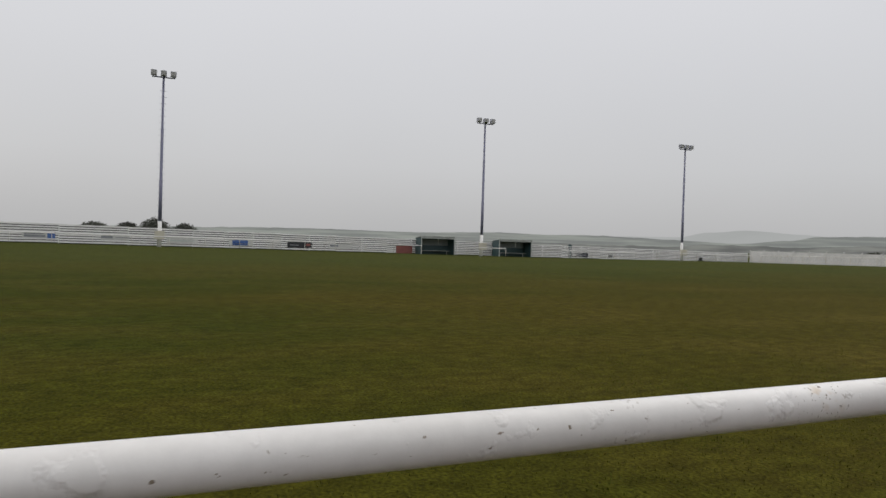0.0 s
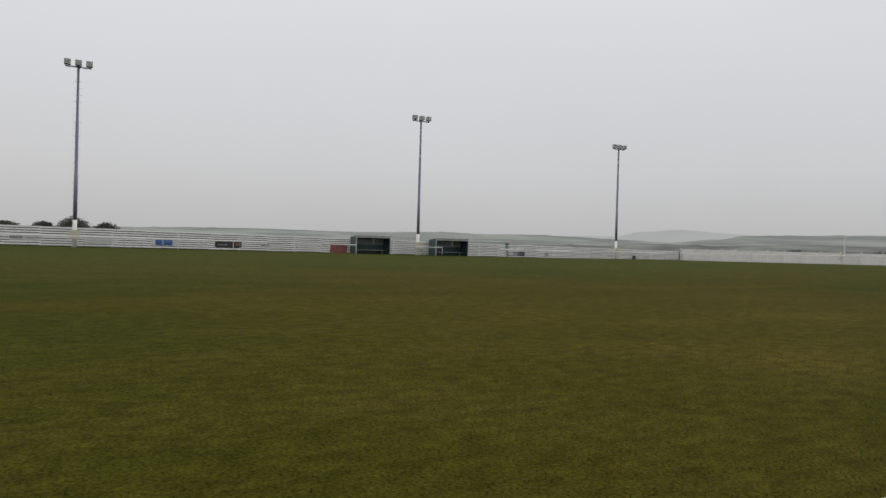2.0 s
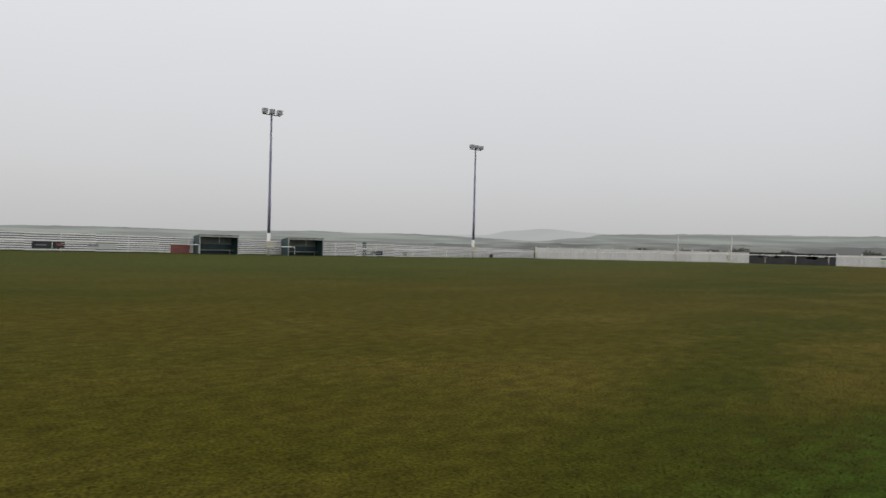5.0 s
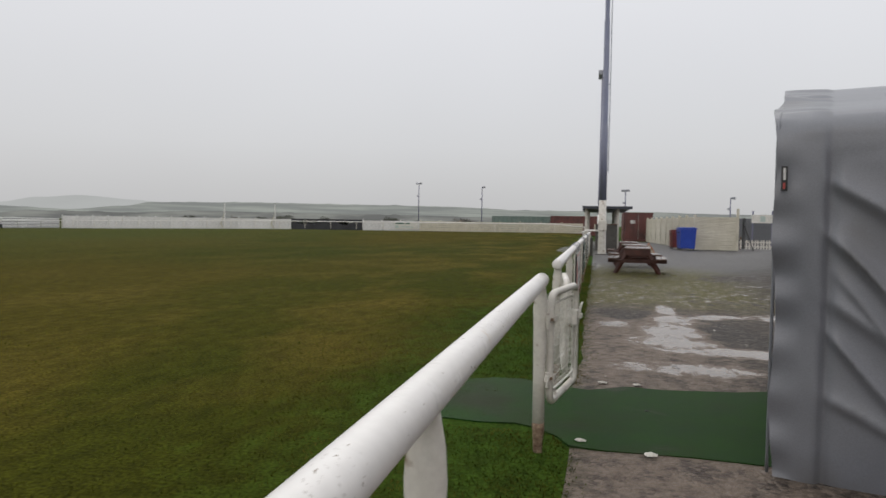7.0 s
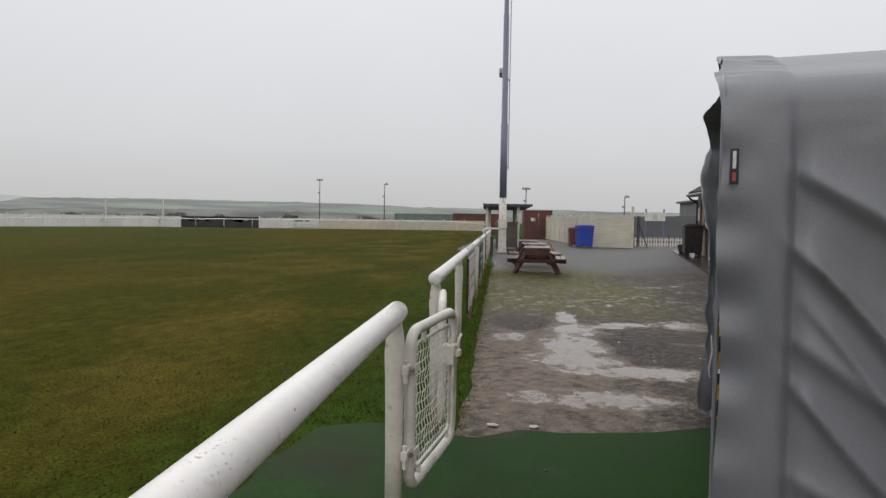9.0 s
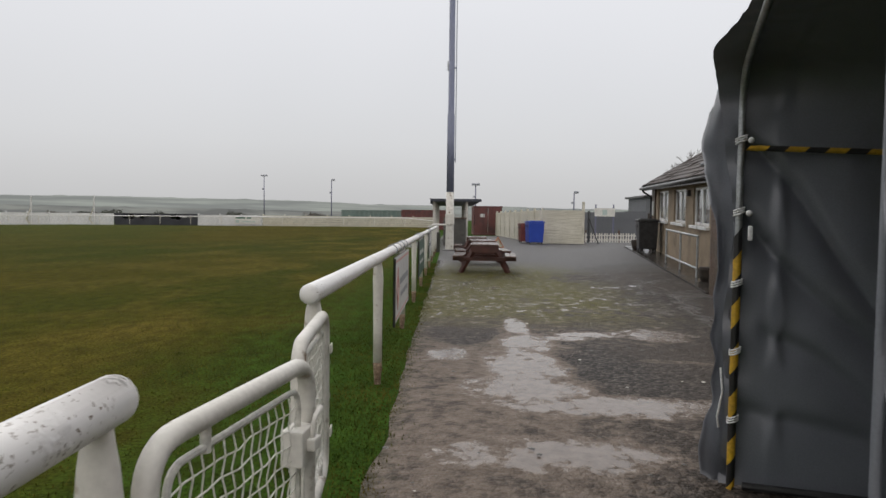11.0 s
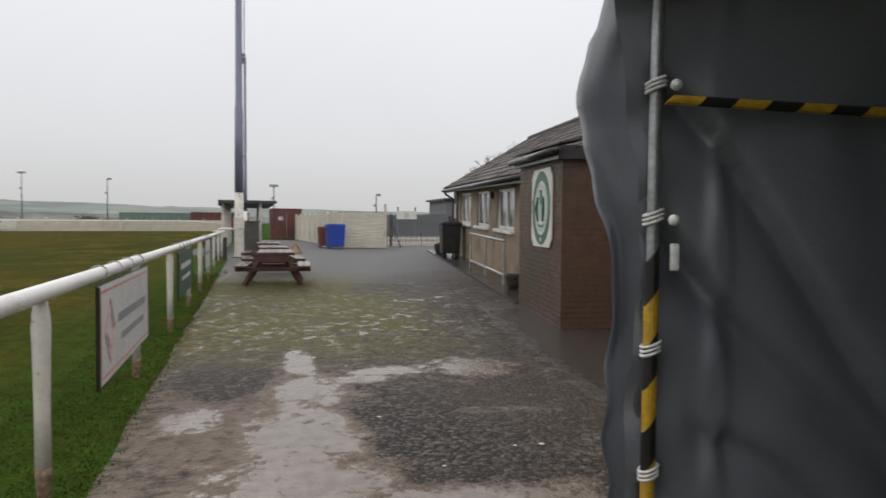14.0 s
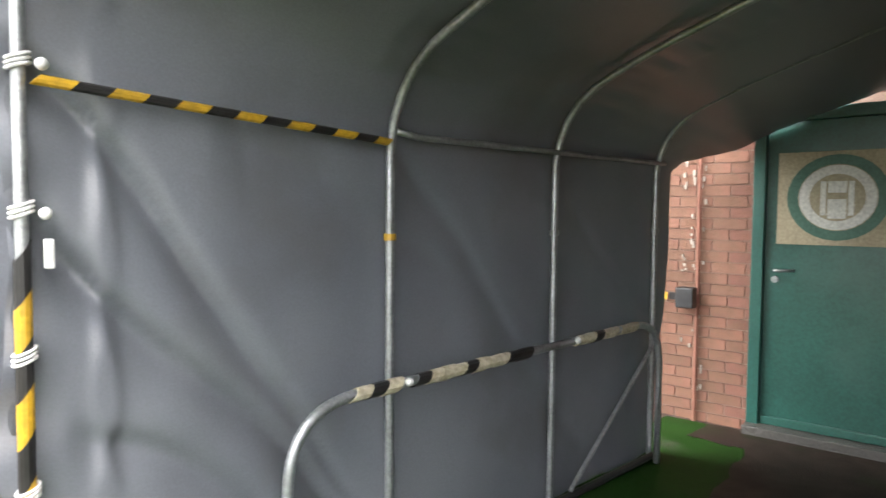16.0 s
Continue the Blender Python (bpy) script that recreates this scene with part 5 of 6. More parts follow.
def build_wheelie(at, w, d, h, m, label, group=""):
    t = thing("wheeled_bin", at, label, "bin", group)
    bm = bmesh.new()
    box(bm, -w / 2, w / 2, -d / 2, d / 2, 0.12, h * 0.9, 0.03)
    for v in bm.verts:
        if v.co.z < h * 0.5:
            v.co.x *= 0.9
            v.co.y *= 0.86
    part("body", bm, m, t)
    bm = bmesh.new()
    box(bm, -w / 2 - 0.03, w / 2 + 0.03, -d / 2 - 0.03, d / 2 + 0.03, h * 0.9, h * 0.97, 0.02)
    box(bm, -w / 2 + 0.05, w / 2 - 0.05, -d / 2 + 0.08, d / 2 - 0.08, h * 0.97, h, 0.015)
    part("lid", bm, m, t)
    for x in (-w * 0.38, w * 0.38):
        for y in (-d * 0.33, d * 0.33):
            part("wheel", pipe([(x - 0.025, y, 0.07), (x + 0.025, y, 0.07)], 0.07, 12), M_BLACK, t)
    part("side_grip", boxes((-w / 2 - 0.05, -w / 2 - 0.02, -d * 0.3, d * 0.3, h * 0.75, h * 0.79)), M_BLACK, t)


build_wheelie(on_front(0.30, 12.6, 0.05), 0.62, 0.74, 1.12, M_BLACK, "black wheeled bin against the clubhouse corner")
build_wheelie(pose(5.45, 43.7, 0, 0, 0, 5), 0.9, 1.2, 1.36, M_BIN_BLUE, "large blue wheeled bin by the fence", "bins by the fence")
build_wheelie(pose(5.05, 45.4, 0, 0, 0, 8), 0.6, 0.75, 1.2, M_BIN_RED, "faded red wheeled bin by the fence", "bins by the fence")


# ---- picnic tables ----
def build_table(at, label):
    t = thing("picnic_table", at, label, "table", "picnic tables")
    for k in range(5):
        part("top_board", boxes((-0.9, 0.9, -0.36 + 0.146 * k, -0.36 + 0.146 * k + 0.137, 0.715, 0.755), bevel=0.006), M_WOOD_TOP, t)
    for s in (-1, 1):
        for k in range(2):
            y = s * (0.60 + 0.145 * k)
            part("seat_board", boxes((-0.9, 0.9, y - 0.066, y + 0.066, 0.42, 0.46), bevel=0.006), M_WOOD_TOP, t)
    for x in (-0.62, 0.62):
        part("seat_bearer", boxes((x - 0.025, x + 0.025, -0.82, 0.82, 0.32, 0.418), bevel=0.005), M_WOOD_RED, t)
        part("top_bearer", boxes((x + 0.026, x + 0.07, -0.36, 0.36, 0.62, 0.713), bevel=0.005), M_WOOD_RED, t)
        for s in (-1, 1):
            part("leg", pipe([(x + 0.05, s * 0.62, 0.0), (x + 0.05, s * 0.22, 0.70)], 0, 4, flat=[(0.03, 0.065), (0.03, 0.065)]), M_WOOD_RED, t)
    part("apron", boxes((-0.88, -0.84, -0.34, 0.34, 0.55, 0.713), (0.84, 0.88, -0.34, 0.34, 0.55, 0.713), (-0.84, 0.84, -0.34, -0.31, 0.6, 0.713)), M_WOOD_RED, t)
    return t


build_table(pose(1.52, 23.0, 0.0, 0, 0, 86), "red-brown picnic table, wet, beside the rail")
build_table(pose(1.58, 26.0, 0.0, 0, 0, 92), "red-brown picnic table standing behind another")
build_table(pose(1.55, 29.6, 0.0, 0, 0, 88), "red-brown picnic table near the floodlight mast")

t = thing("warning_sign", pose(2.98, 38.0, 0, 0, 0, 10), "small orange triangular warning stand on the tarmac", "sign")
bm = bmesh.new()
for d in (0.0, 0.30):
    tube(bm, [(-0.27, d, 0.02), (0, 0.15, 0.52), (0.27, d, 0.02), (-0.27, d, 0.02)], 0.03, 6)
part("stand", bm, M_ORANGE, t)
bm = bmesh.new()
f = [bm.verts.new(p) for p in ((-0.19, 0.0, 0.06), (0.19, 0.0, 0.06), (0, 0.13, 0.44))]
bm.faces.new(f)
bmesh.ops.solidify(bm, geom=bm.faces[:], thickness=0.01)
part("face", bm, M_CREAMTAPE, t)


# ---- floodlight masts ----
def build_near_mast():
    t = thing("floodlight_mast", pose(0.56, 34.8, 0), "tall blue-grey mast with white painted foot", "mast")
    part("foot", pipe([(0, 0, -0.1), (0, 0, 0.02), (0, 0, 1.3), (0, 0, 2.58)], [0.19, 0.19, 0.175, 0.17], 16), M_WHITE_P, t, "white painted mast foot", True)
    part("base_plate", boxes((-0.3, 0.3, -0.3, 0.3, -0.02, 0.04)), M_CONCGREY, t)
    part("shaft", pipe([(0, 0, 2.58), (0, 0, 6), (0, 0, 6.01), (0, 0, 11), (0, 0, 11.01), (0, 0, 16)], [0.165, 0.16, 0.14, 0.13, 0.11, 0.09], 16), M_MAST, t, "", True)
    part("cable_pipe", pipe([(0.21, 0.02, 3.9), (0.21, 0.02, 15.5)], 0.022, 8), M_LAMP, t)
    for z in (4.0, 8.0, 12.0):
        part("bracket", boxes((0.10, 0.23, -0.03, 0.05, z, z + 0.06)), M_MAST, t)
    part("switch_box", boxes((-0.2, 0.2, -0.24, -0.17, 1.15, 1.6), bevel=0.01), M_WHITE_P, t)
    lamp_head(t, 16.0)


def lamp_head(t, h):
    part("crossbar", boxes((-0.06, 0.06, -1.05, 1.05, h - 0.55, h - 0.45)), M_MASTFAR, t)
    for y in (-0.88, 0.0, 0.88):
        head = part("lamp", boxes((-0.05, 0.42, y - 0.27, y + 0.27, h - 0.42, h + 0.1), bevel=0.05), M_LAMP, t)
        part("lens", boxes((0.425, 0.44, y - 0.22, y + 0.22, h - 0.37, h + 0.05)), M_PALEWALL, head)


def build_far_mast(x, y, h, label, rungs, rz=0):
    t = thing("floodlight_mast", pose(x, y, ground_z(x, y), 0, 0, rz), label, "mast", "far side floodlight masts")
    part("foot", pipe([(0, 0, -0.1), (0, 0, 1.2), (0, 0, 2.5)], [0.2, 0.19, 0.18], 12), M_SHEET, t, "white painted mast foot", True)
    part("shaft", pipe([(0, 0, 2.5), (0, 0, 6.5), (0, 0, 6.51), (0, 0, 11.5), (0, 0, 11.51), (0, 0, h)], [0.175, 0.165, 0.145, 0.135, 0.115, 0.1], 12), M_MASTFAR, t, "", True)
    part("switch_box", boxes((0.19, 0.5, -0.45, 0.45, 0.75, 1.55), bevel=0.02), M_CONC, t, "stained meter cabinet")
    if rungs:
        for k in range(int((h - 4) / 0.62)):
            part("rung", pipe([(0.05, -0.32, 3.4 + 0.62 * k), (0.05, 0.32, 3.4 + 0.62 * k)], 0.016, 6), M_LAMP, t)
    lamp_head(t, h)


build_near_mast()
build_far_mast(-69.2, -2.2, 17.0, "tall floodlight mast with climbing rungs and three lamps", True)
build_far_mast(-69.2, 33.0, 16.2, "tall floodlight mast between the dugouts", False)
build_far_mast(-69.2, 63.9, 15.8, "tall floodlight mast near the ground's corner", False)
build_far_mast(0.52, 75.6, 17.6, "tall blue-grey mast standing past the shelter", False, 180)


def build_lamp_post(x, y, h, heads, label):
    t = thing("lamp_post", pose(x, y, 0), label, "lamp post", "lamp posts behind the ground")
    part("pole", pipe([(0, 0, 0), (0, 0, h * 0.6), (0, 0, h)], [0.09, 0.075, 0.06], 8), M_MASTFAR, t, "", True)
    for k in range(heads):
        s = -1 if k else 1
        part("head", boxes((min(0, s * 0.5), max(0, s * 0.5), -0.2, 0.2, h - 0.08, h + 0.18), bevel=0.05), M_LAMP, t)
    part("bracket", boxes((-0.3, 0.0, -0.05, 0.05, h * 0.72, h * 0.72 + 0.25)), M_LAMP, t)


build_lamp_post(-29.5, 112.0, 8.0, 2, "slim double-headed lamp post beyond the end wall")
build_lamp_post(-17.0, 103.0, 6.9, 1, "single-headed lamp post beyond the end wall")
build_lamp_post(3.6, 86.0, 5.6, 2, "double-headed lamp post behind the shelter")
build_lamp_post(14.8, 82.0, 4.6, 1, "thin lamp post behind the concrete fence")


# ---- far side: fence, dugouts, boards ----
def build_far_fence():
    t = thing("ribbed_fence", pose(-71.6, 0, 0), "white ribbed sheet fence, streaked with dirt", "fence")
    bm = bmesh.new()
    prof = [(-0.05, 0.0)]
    for k in range(8):
        prof += [(0.0, k / 8), (0.0, k / 8 + 0.044), (0.13, k / 8 + 0.048), (0.11, (k + 1) / 8 - 0.001)]
    prof += [(0.0, 1.0), (-0.05, 1.0)]
    a, b = [bm.verts.new((x, 0.0, z)) for x, z in prof], [bm.verts.new((x, 2.98, z)) for x, z in prof]
    for k in range(len(prof)):
        j = (k + 1) % len(prof)
        bm.faces.new((a[k], b[k], b[j], a[j]))
    me = mesh_of("panel", bm, M_SHEET)
    # Dark slot backs: the shade between the boards is set as colour.
    me.materials.append(M_CONCGREY)
    for f in me.polygons:
        if all(abs(me.vertices[v].co.x) < 0.001 for v in f.vertices):
            f.material_index = 1
    pm = mesh_of("fence_post", boxes((0.0, 0.06, -0.04, 0.04, -0.1, 1.02)), M_SHEET)
    y = -62.0
    while y < 78:
        zb, h = 0.18 - 0.0052 * (max(-40, y) + 16), 1.86 - 0.0040 * (y + 16)
        shared("panel", me, t, pose(0.01 * math.sin(y), y, zb + 0.02 * math.sin(y * 3.1)) @ Matrix.Diagonal((1, 1, h, 1)))
        if int(y) % 2:
            shared("fence_post", pm, t, pose(0.02, y - 0.01, zb) @ Matrix.Diagonal((1, 1, h, 1)))
        y += 3.0


build_far_fence()


def build_dugout(y0, y1, label):
    x, z = -69.2, ground_z(-69.2, y0)
    t = thing("dugout", pose(x, y0, z), label, "dugout", "team dugouts")
    w = y1 - y0
    part("back", boxes((-1.75, -1.70, 0, w, 0, 1.9)), M_DUG, t)
    for y in (0.0, w - 0.06):
        bm = bmesh.new()
        pts = [(0.0, 0), (0.0, 2.02), (-1.75, 1.85), (-1.75, 0)]
        a, b = [bm.verts.new((p, y, q)) for p, q in pts], [bm.verts.new((p, y + 0.06, q)) for p, q in pts]
        bm.faces.new(a)
        bm.faces.new(b[::-1])
        for k in range(4):
            j = (k + 1) % 4
            bm.faces.new((a[k], b[k], b[j], a[j]))
        part("side", bm, M_DUG, t)
        part("front_post", boxes((0.002, 0.08, y - 0.02, y + 0.08, 0, 2.05)), M_DUGFR, t)
    bm = boxes((-1.8, 0.15, -0.05, w + 0.05, 2.03, 2.10))
    for v in bm.verts:
        v.co.z += 0.1 * v.co.x
    part("roof", bm, M_DUGFR, t)
    part("front_beam", boxes((0.002, 0.08, 0.081, w - 0.081, 1.83, 2.03)), M_DUGFR, t)
    part("bench", boxes((-1.5, -1.05, 0.1, w - 0.1, 0.40, 0.46), (-1.45, -1.4, 0.3, 0.4, 0, 0.4), (-1.45, -1.4, w - 0.4, w - 0.3, 0, 0.4)), M_DUGFR, t)
    part("back_window", boxes((-1.69, -1.67, 0.12, w - 0.12, 1.05, 1.72)), M_DUGPANE, t, "grey clouded back window")
    part("inner_post", boxes((-0.06, 0.0, w * 0.5, w * 0.5 + 0.05, 1.2, 1.9)), M_DUGFR, t)


build_dugout(25.3, 29.5, "dark green team dugout with pale front beam")
build_dugout(35.4, 39.9, "dark green team dugout beside the mast")


def far_sign(y0, y1, z0, z1, face, bars, label, name="fence_sign"):
    t = thing(name, pose(-71.50, y0, 0), label, "sign", "signs on the far fence")
    part("panel", boxes((0.0, 0.03, 0, y1 - y0, z0, z1)), face, t)
    for a, b, c, d, m in bars:
        part("print_bar", boxes((0.031, 0.04, (y1 - y0) * a, (y1 - y0) * b, z0 + (z1 - z0) * c, z0 + (z1 - z0) * d)), m, t)


far_sign(-14.0, -11.3, 0.62, 1.18, M_SIGN_PALE, [(0.05, 0.7, 0.15, 0.55, M_SIGN_GREY), (0.05, 0.65, 0.65, 0.85, M_SIGN_GREY), (0.76, 1.0, 0.0, 1.0, M_SIGN_BLUE)], "pale and blue sign on the ribbed fence")
far_sign(-7.4, -4.9, 0.62, 1.10, M_SIGN_PALE, [(0.0, 0.4, 0.3, 0.8, M_SIGN_GREY), (0.5, 1.0, 0.45, 0.6, M_SIGN_GREY)], "white sign with grey emblem on the fence")
far_sign(-1.5, 1.5, 0.40, 1.05, M_SIGN_PALE, [(0.1, 0.9, 0.45, 0.55, M_CREST_L)], "faded pale sign behind the mast")
far_sign(4.5, 7.0, 0.40, 0.98, M_SIGN_PALE, [(0.15, 0.78, 0.05, 0.95, M_SIGN_BLUE), (0.2, 0.72, 0.3, 0.42, M_SIGN_PALE)], "bright blue sign with white ends")
far_sign(10.6, 13.3, 0.34, 0.98, M_BANNER, [(0.1, 0.45, 0.35, 0.5, M_SIGN_GREY), (0.75, 0.92, 0.3, 0.7, M_SIGN_RED)], "black sign with red emblem")
far_sign(15.3, 17.9, 0.32, 0.86, M_SIGN_PALE, [(0.0, 0.35, 0.4, 0.85, M_SIGN_GREY)], "white sign with small grey print")
far_sign(23.1, 25.1, -0.02, 0.84, M_SIGN_RED, [], "plain red-brown sign beside the dugout")
far_sign(47.3, 50.0, 0.02, 0.58, M_BANNER, [(0.08, 0.3, 0.2, 0.8, M_SIGN_PALE), (0.4, 0.9, 0.4, 0.6, M_SIGN_GREY)], "black sign with white emblem")
far_sign(53.3, 54.0, 0.0, 0.45, M_BLACK, [], "small black notice on the fence")
far_sign(69.3, 70.0, -0.1, 0.40, M_BLACK, [], "small black notice near the corner")
far_sign(46.9, 47.4, -0.2, 1.65, M_DUG, [], "dark green gate post in the fence", "gate_post")


def line_rail(a, b, label, step=3.2):
    """A distant run of the white pitch rail from a to b."""
    a, b = Vector((*a, 0)), Vector((*b, 0))
    t = thing("perimeter_rail", pose(a.x, a.y, ground_z(a.x, a.y)), label, "railing", "white pitch rails")
    d = b - a
    n = int(d.length / step)
    za = ground_z(a.x, a.y)
    pts = [(d.x * k / n, d.y * k / n, 1.0 + ground_z(a.x + d.x * k / n, a.y + d.y * k / n) - za) for k in range(n + 1)]
    part("rail", pipe(pts, 0.05, 8), M_WHITE, t, "", True)
    for x, y, z in pts:
        p = shared("post", POST, t, pose(x, y, z - 1.02))


line_rail((-66.8, -40), (-66.8, 24.4), "white rail along the far touchline")
line_rail((-66.8, 29.9), (-66.8, 35.0), "short white rail between the dugouts")
line_rail((-66.8, 40.4), (-66.8, 74.5), "white rail past the dugouts to the corner")
line_rail((-66.8, 76.2), (-1.0, 76.2), "white rail behind the goal line")
t = thing("rail_return", pose(0.15, 37.2, 0), "low white tube hoop at the rail's end", "railing")
part("hoop", pipe(rounded([(-0.5, 0, 0), (-0.5, 0, 1.12), (0.35, 0, 1.12), (0.35, 0, 0)], 0.15), 0.045, 10), M_WHITE, t, "", True)
part("stay", pipe([(-0.5, 0, 1.0), (-0.5, -2.9, 1.05)], 0.045, 10), M_WHITE, t, "", True)


# ---- end wall ----
def build_end_wall():
    y = 79.5

    def run(name, x0, x1, top, m, label, ribs, caps=True):
        t = thing(name, pose(x0, y, 0), label, "fence")
        n = max(1, round((x1 - x0) / 2.5))
        w = (x1 - x0) / n
        bm = bmesh.new()
        if ribs:
            for k in range(5):
                box(bm, 0.05, w - 0.05, -0.03 - 0.012 * (k % 2), 0.03, k / 5 + 0.006, (k + 1) / 5 - 0.006)
        else:
            box(bm, 0.0, w - 0.01, -0.03, 0.03, 0, 1)
        me = mesh_of("panel", bm, m)
        pm = mesh_of("fence_post", boxes((-0.06, 0.06, -0.07, 0.07, -0.2, 1.0)), m)
        for k in range(n):
            zb = ground_z(x0 + w * k, y) - 0.03
            shared("panel", me, t, pose(w * k, 0, zb) @ Matrix.Diagonal((1, 1, top - zb, 1)))
            if caps:
                shared("fence_post", pm, t, pose(w * k, -0.02, zb) @ Matrix.Diagonal((1, 1, top - zb + 0.13, 1)))
        return t

    run("painted_wall", -71.5, -37.3, 1.57, M_WHITEWALL, "white painted panel wall with small post caps", False)
    run("painted_wall", -27.7, -20.5, 1.54, M_WHITEWALL, "white painted panel wall beside the banner", False)
    run("concrete_fence", -20.4, -1.2, 1.56, M_CONC, "cream concrete panel fence behind the goal", True)
    t = run("banner_fence", -37.2, -27.8, 1.62, M_BANNER, "long black banner with pale emblems", False, False)
    for s in (1.2, 3.1, 6.6, 8.6):
        part("emblem", disc_y(s, 1.24, 0.26), M_SIGN_GREY, t)
    for s in (1.85, 7.2):
        part("emblem", disc_y(s, 1.26, 0.34), M_CREST_W, t)
        part("emblem_centre", disc_y(s, 1.26, 0.2, -0.062), M_BANNER, t)
        part("print_bar", boxes((s + 0.45, s + 1.0, -0.06, -0.045, 1.2, 1.32)), M_SIGN_PALE, t)
    t = thing("wall_sign", pose(-23.6, 79.38, 0), "white sign with green and grey print", "sign")
    part("panel", boxes((0, 2.9, -0.02, 0.0, 0.55, 1.42)), M_CREST_W, t)
    part("print_bar", boxes((0.1, 1.2, -0.03, -0.021, 1.17, 1.36), (1.4, 1.9, -0.03, -0.021, 1.17, 1.36)), M_CREST_G, t)
    part("print_bar", boxes((0.1, 0.5, -0.03, -0.021, 0.7, 1.0), (0.8, 2.3, -0.03, -0.021, 0.78, 0.88)), M_CREST_L, t)
    for x in (-46.4, -39.3):
        t = thing("net_post", pose(x, 79.1, ground_z(x, 79)), "tall white net post against the end wall", "post", "net posts")
        part("pole", pipe([(0, 0, -0.1), (0, 0, 2.6), (0.02, 0, 3.25)], [0.07, 0.06, 0.04], 8), M_WHITE, t)
        part("net_roll", pipe([(-0.15, 0.05, 0.0), (-0.6, 0.1, 0.6), (-0.1, 0.05, 1.9)], [0.05, 0.09, 0.03], 8), M_CONC, t, "slack grey netting")


def disc_y(x, z, r, y=-0.045):
    bm = bmesh.new()
    a = [bm.verts.new((x + r * math.cos(k * math.pi / 10), y, z + r * math.sin(k * math.pi / 10))) for k in range(20)]
    bm.faces.new(a)
    bmesh.ops.solidify(bm, geom=bm.faces[:], thickness=0.012)
    return bm


build_end_wall()


# ---- shelter, containers, concrete side fence ----
def build_shelter():
    t = thing("spectator_shelter", pose(-0.1, 41.0, 0), "open dark-roofed spectator shelter on white posts", "shelter")
    part("roof", boxes((-0.35, 2.3, -0.3, 13.5, 2.36, 2.44)), M_SHELTER, t)
    part("fascia", boxes((-0.38, 2.33, -0.36, -0.31, 2.33, 2.47), (-0.40, -0.36, -0.31, 13.5, 2.22, 2.50)), M_SHELTER, t)
    part("back", boxes((1.66, 1.72, 6.5, 13.4, 0, 2.35)), M_SHELTER, t)
    for y in (0.0, 3.3, 6.6, 9.9, 13.2):
        for x in (-0.2, 1.56):
            part("post", boxes((x - 0.06, x + 0.06, y - 0.06, y + 0.06, 0, 2.36)), M_WHITE_P, t)
    part("step", boxes((0.5, 1.6, 7, 13.3, 0, 0.3), (1.0, 1.6, 7, 13.3, 0.3, 0.6)), M_CONCGREY, t)


build_shelter()
t = thing("meter_cabinet", pose(0.85, 40.2, 0), "weathered brown cabinet beside the mast", "cabinet")
part("body", boxes((-0.62, 0.55, -0.4, 0.4, 0, 1.42), bevel=0.02), M_CONCGREY, t)
part("lid", boxes((-0.66, 0.59, -0.44, 0.44, 1.422, 1.48), bevel=0.01), M_BRICK2, t)
t = thing("stacked_slab", pose(-0.12, 33.0, 0, 8, 0, 0), "grey slab leaning on the rail", "slab")
part("slab", boxes((-0.28, 0.28, -0.04, 0.04, 0.0, 0.85), bevel=0.01), M_CONCGREY, t)


def build_container(at, length, m, label, h=2.59):
    t = thing("shipping_container", at, label, "container", "storage containers")
    n = int(length / 0.28)
    for y in (0.0, 2.44):
        bm = bmesh.new()
        line = []
        for k in range(n):
            d = 0.055 if k % 2 else 0.02
            line += [(length * (k + 0.12) / n, d), (length * (k + 0.88) / n, d)]
        ring = [(x, y - d) for x, d in line] + [(x, y + d) for x, d in reversed(line)]
        lo, hi = [bm.verts.new((x, q, 0.15)) for x, q in ring], [bm.verts.new((x, q, h - 0.12)) for x, q in ring]
        for k in range(len(ring)):
            j = (k + 1) % len(ring)
            bm.faces.new((lo[k], lo[j], hi[j], hi[k]))
        part("side", bm, m, t)
    part("container_frame", boxes((-0.05, length + 0.05, -0.06, 2.5, 0, 0.15), (-0.05, length + 0.05, -0.06, 2.5, h - 0.12, h)), m, t)
    for k in range(2):
        door = part("door", boxes((-0.04, 0.0, 0.05 + 1.19 * k, 1.2 + 1.19 * k, 0.17, h - 0.14)), m, t)
        for y in (0.35, 0.85):
            part("lock_bar", pipe([(-0.06, 0.05 + 1.19 * k + y, 0.2), (-0.06, 0.05 + 1.19 * k + y, h - 0.2)], 0.02, 6), m, door)
    part("mark", boxes((-0.05, -0.041, 1.5, 1.9, 1.6, 1.9)), M_SIGN_PALE, t)


build_container(pose(5.15, 64.5, 0, 0, 0, 90), 6.06, M_CONT, "rust-red shipping container behind the shelter")
build_container(pose(-5.2, 84.0, 0.1, 0, 0, 2), 6.06, M_CONT, "rust-red container beyond the end fence", 2.35)
build_container(pose(-13.0, 88.0, 0.0, 0, 0, 3), 8.5, M_CONTGREEN, "grey-green container beyond the end fence", 2.4)


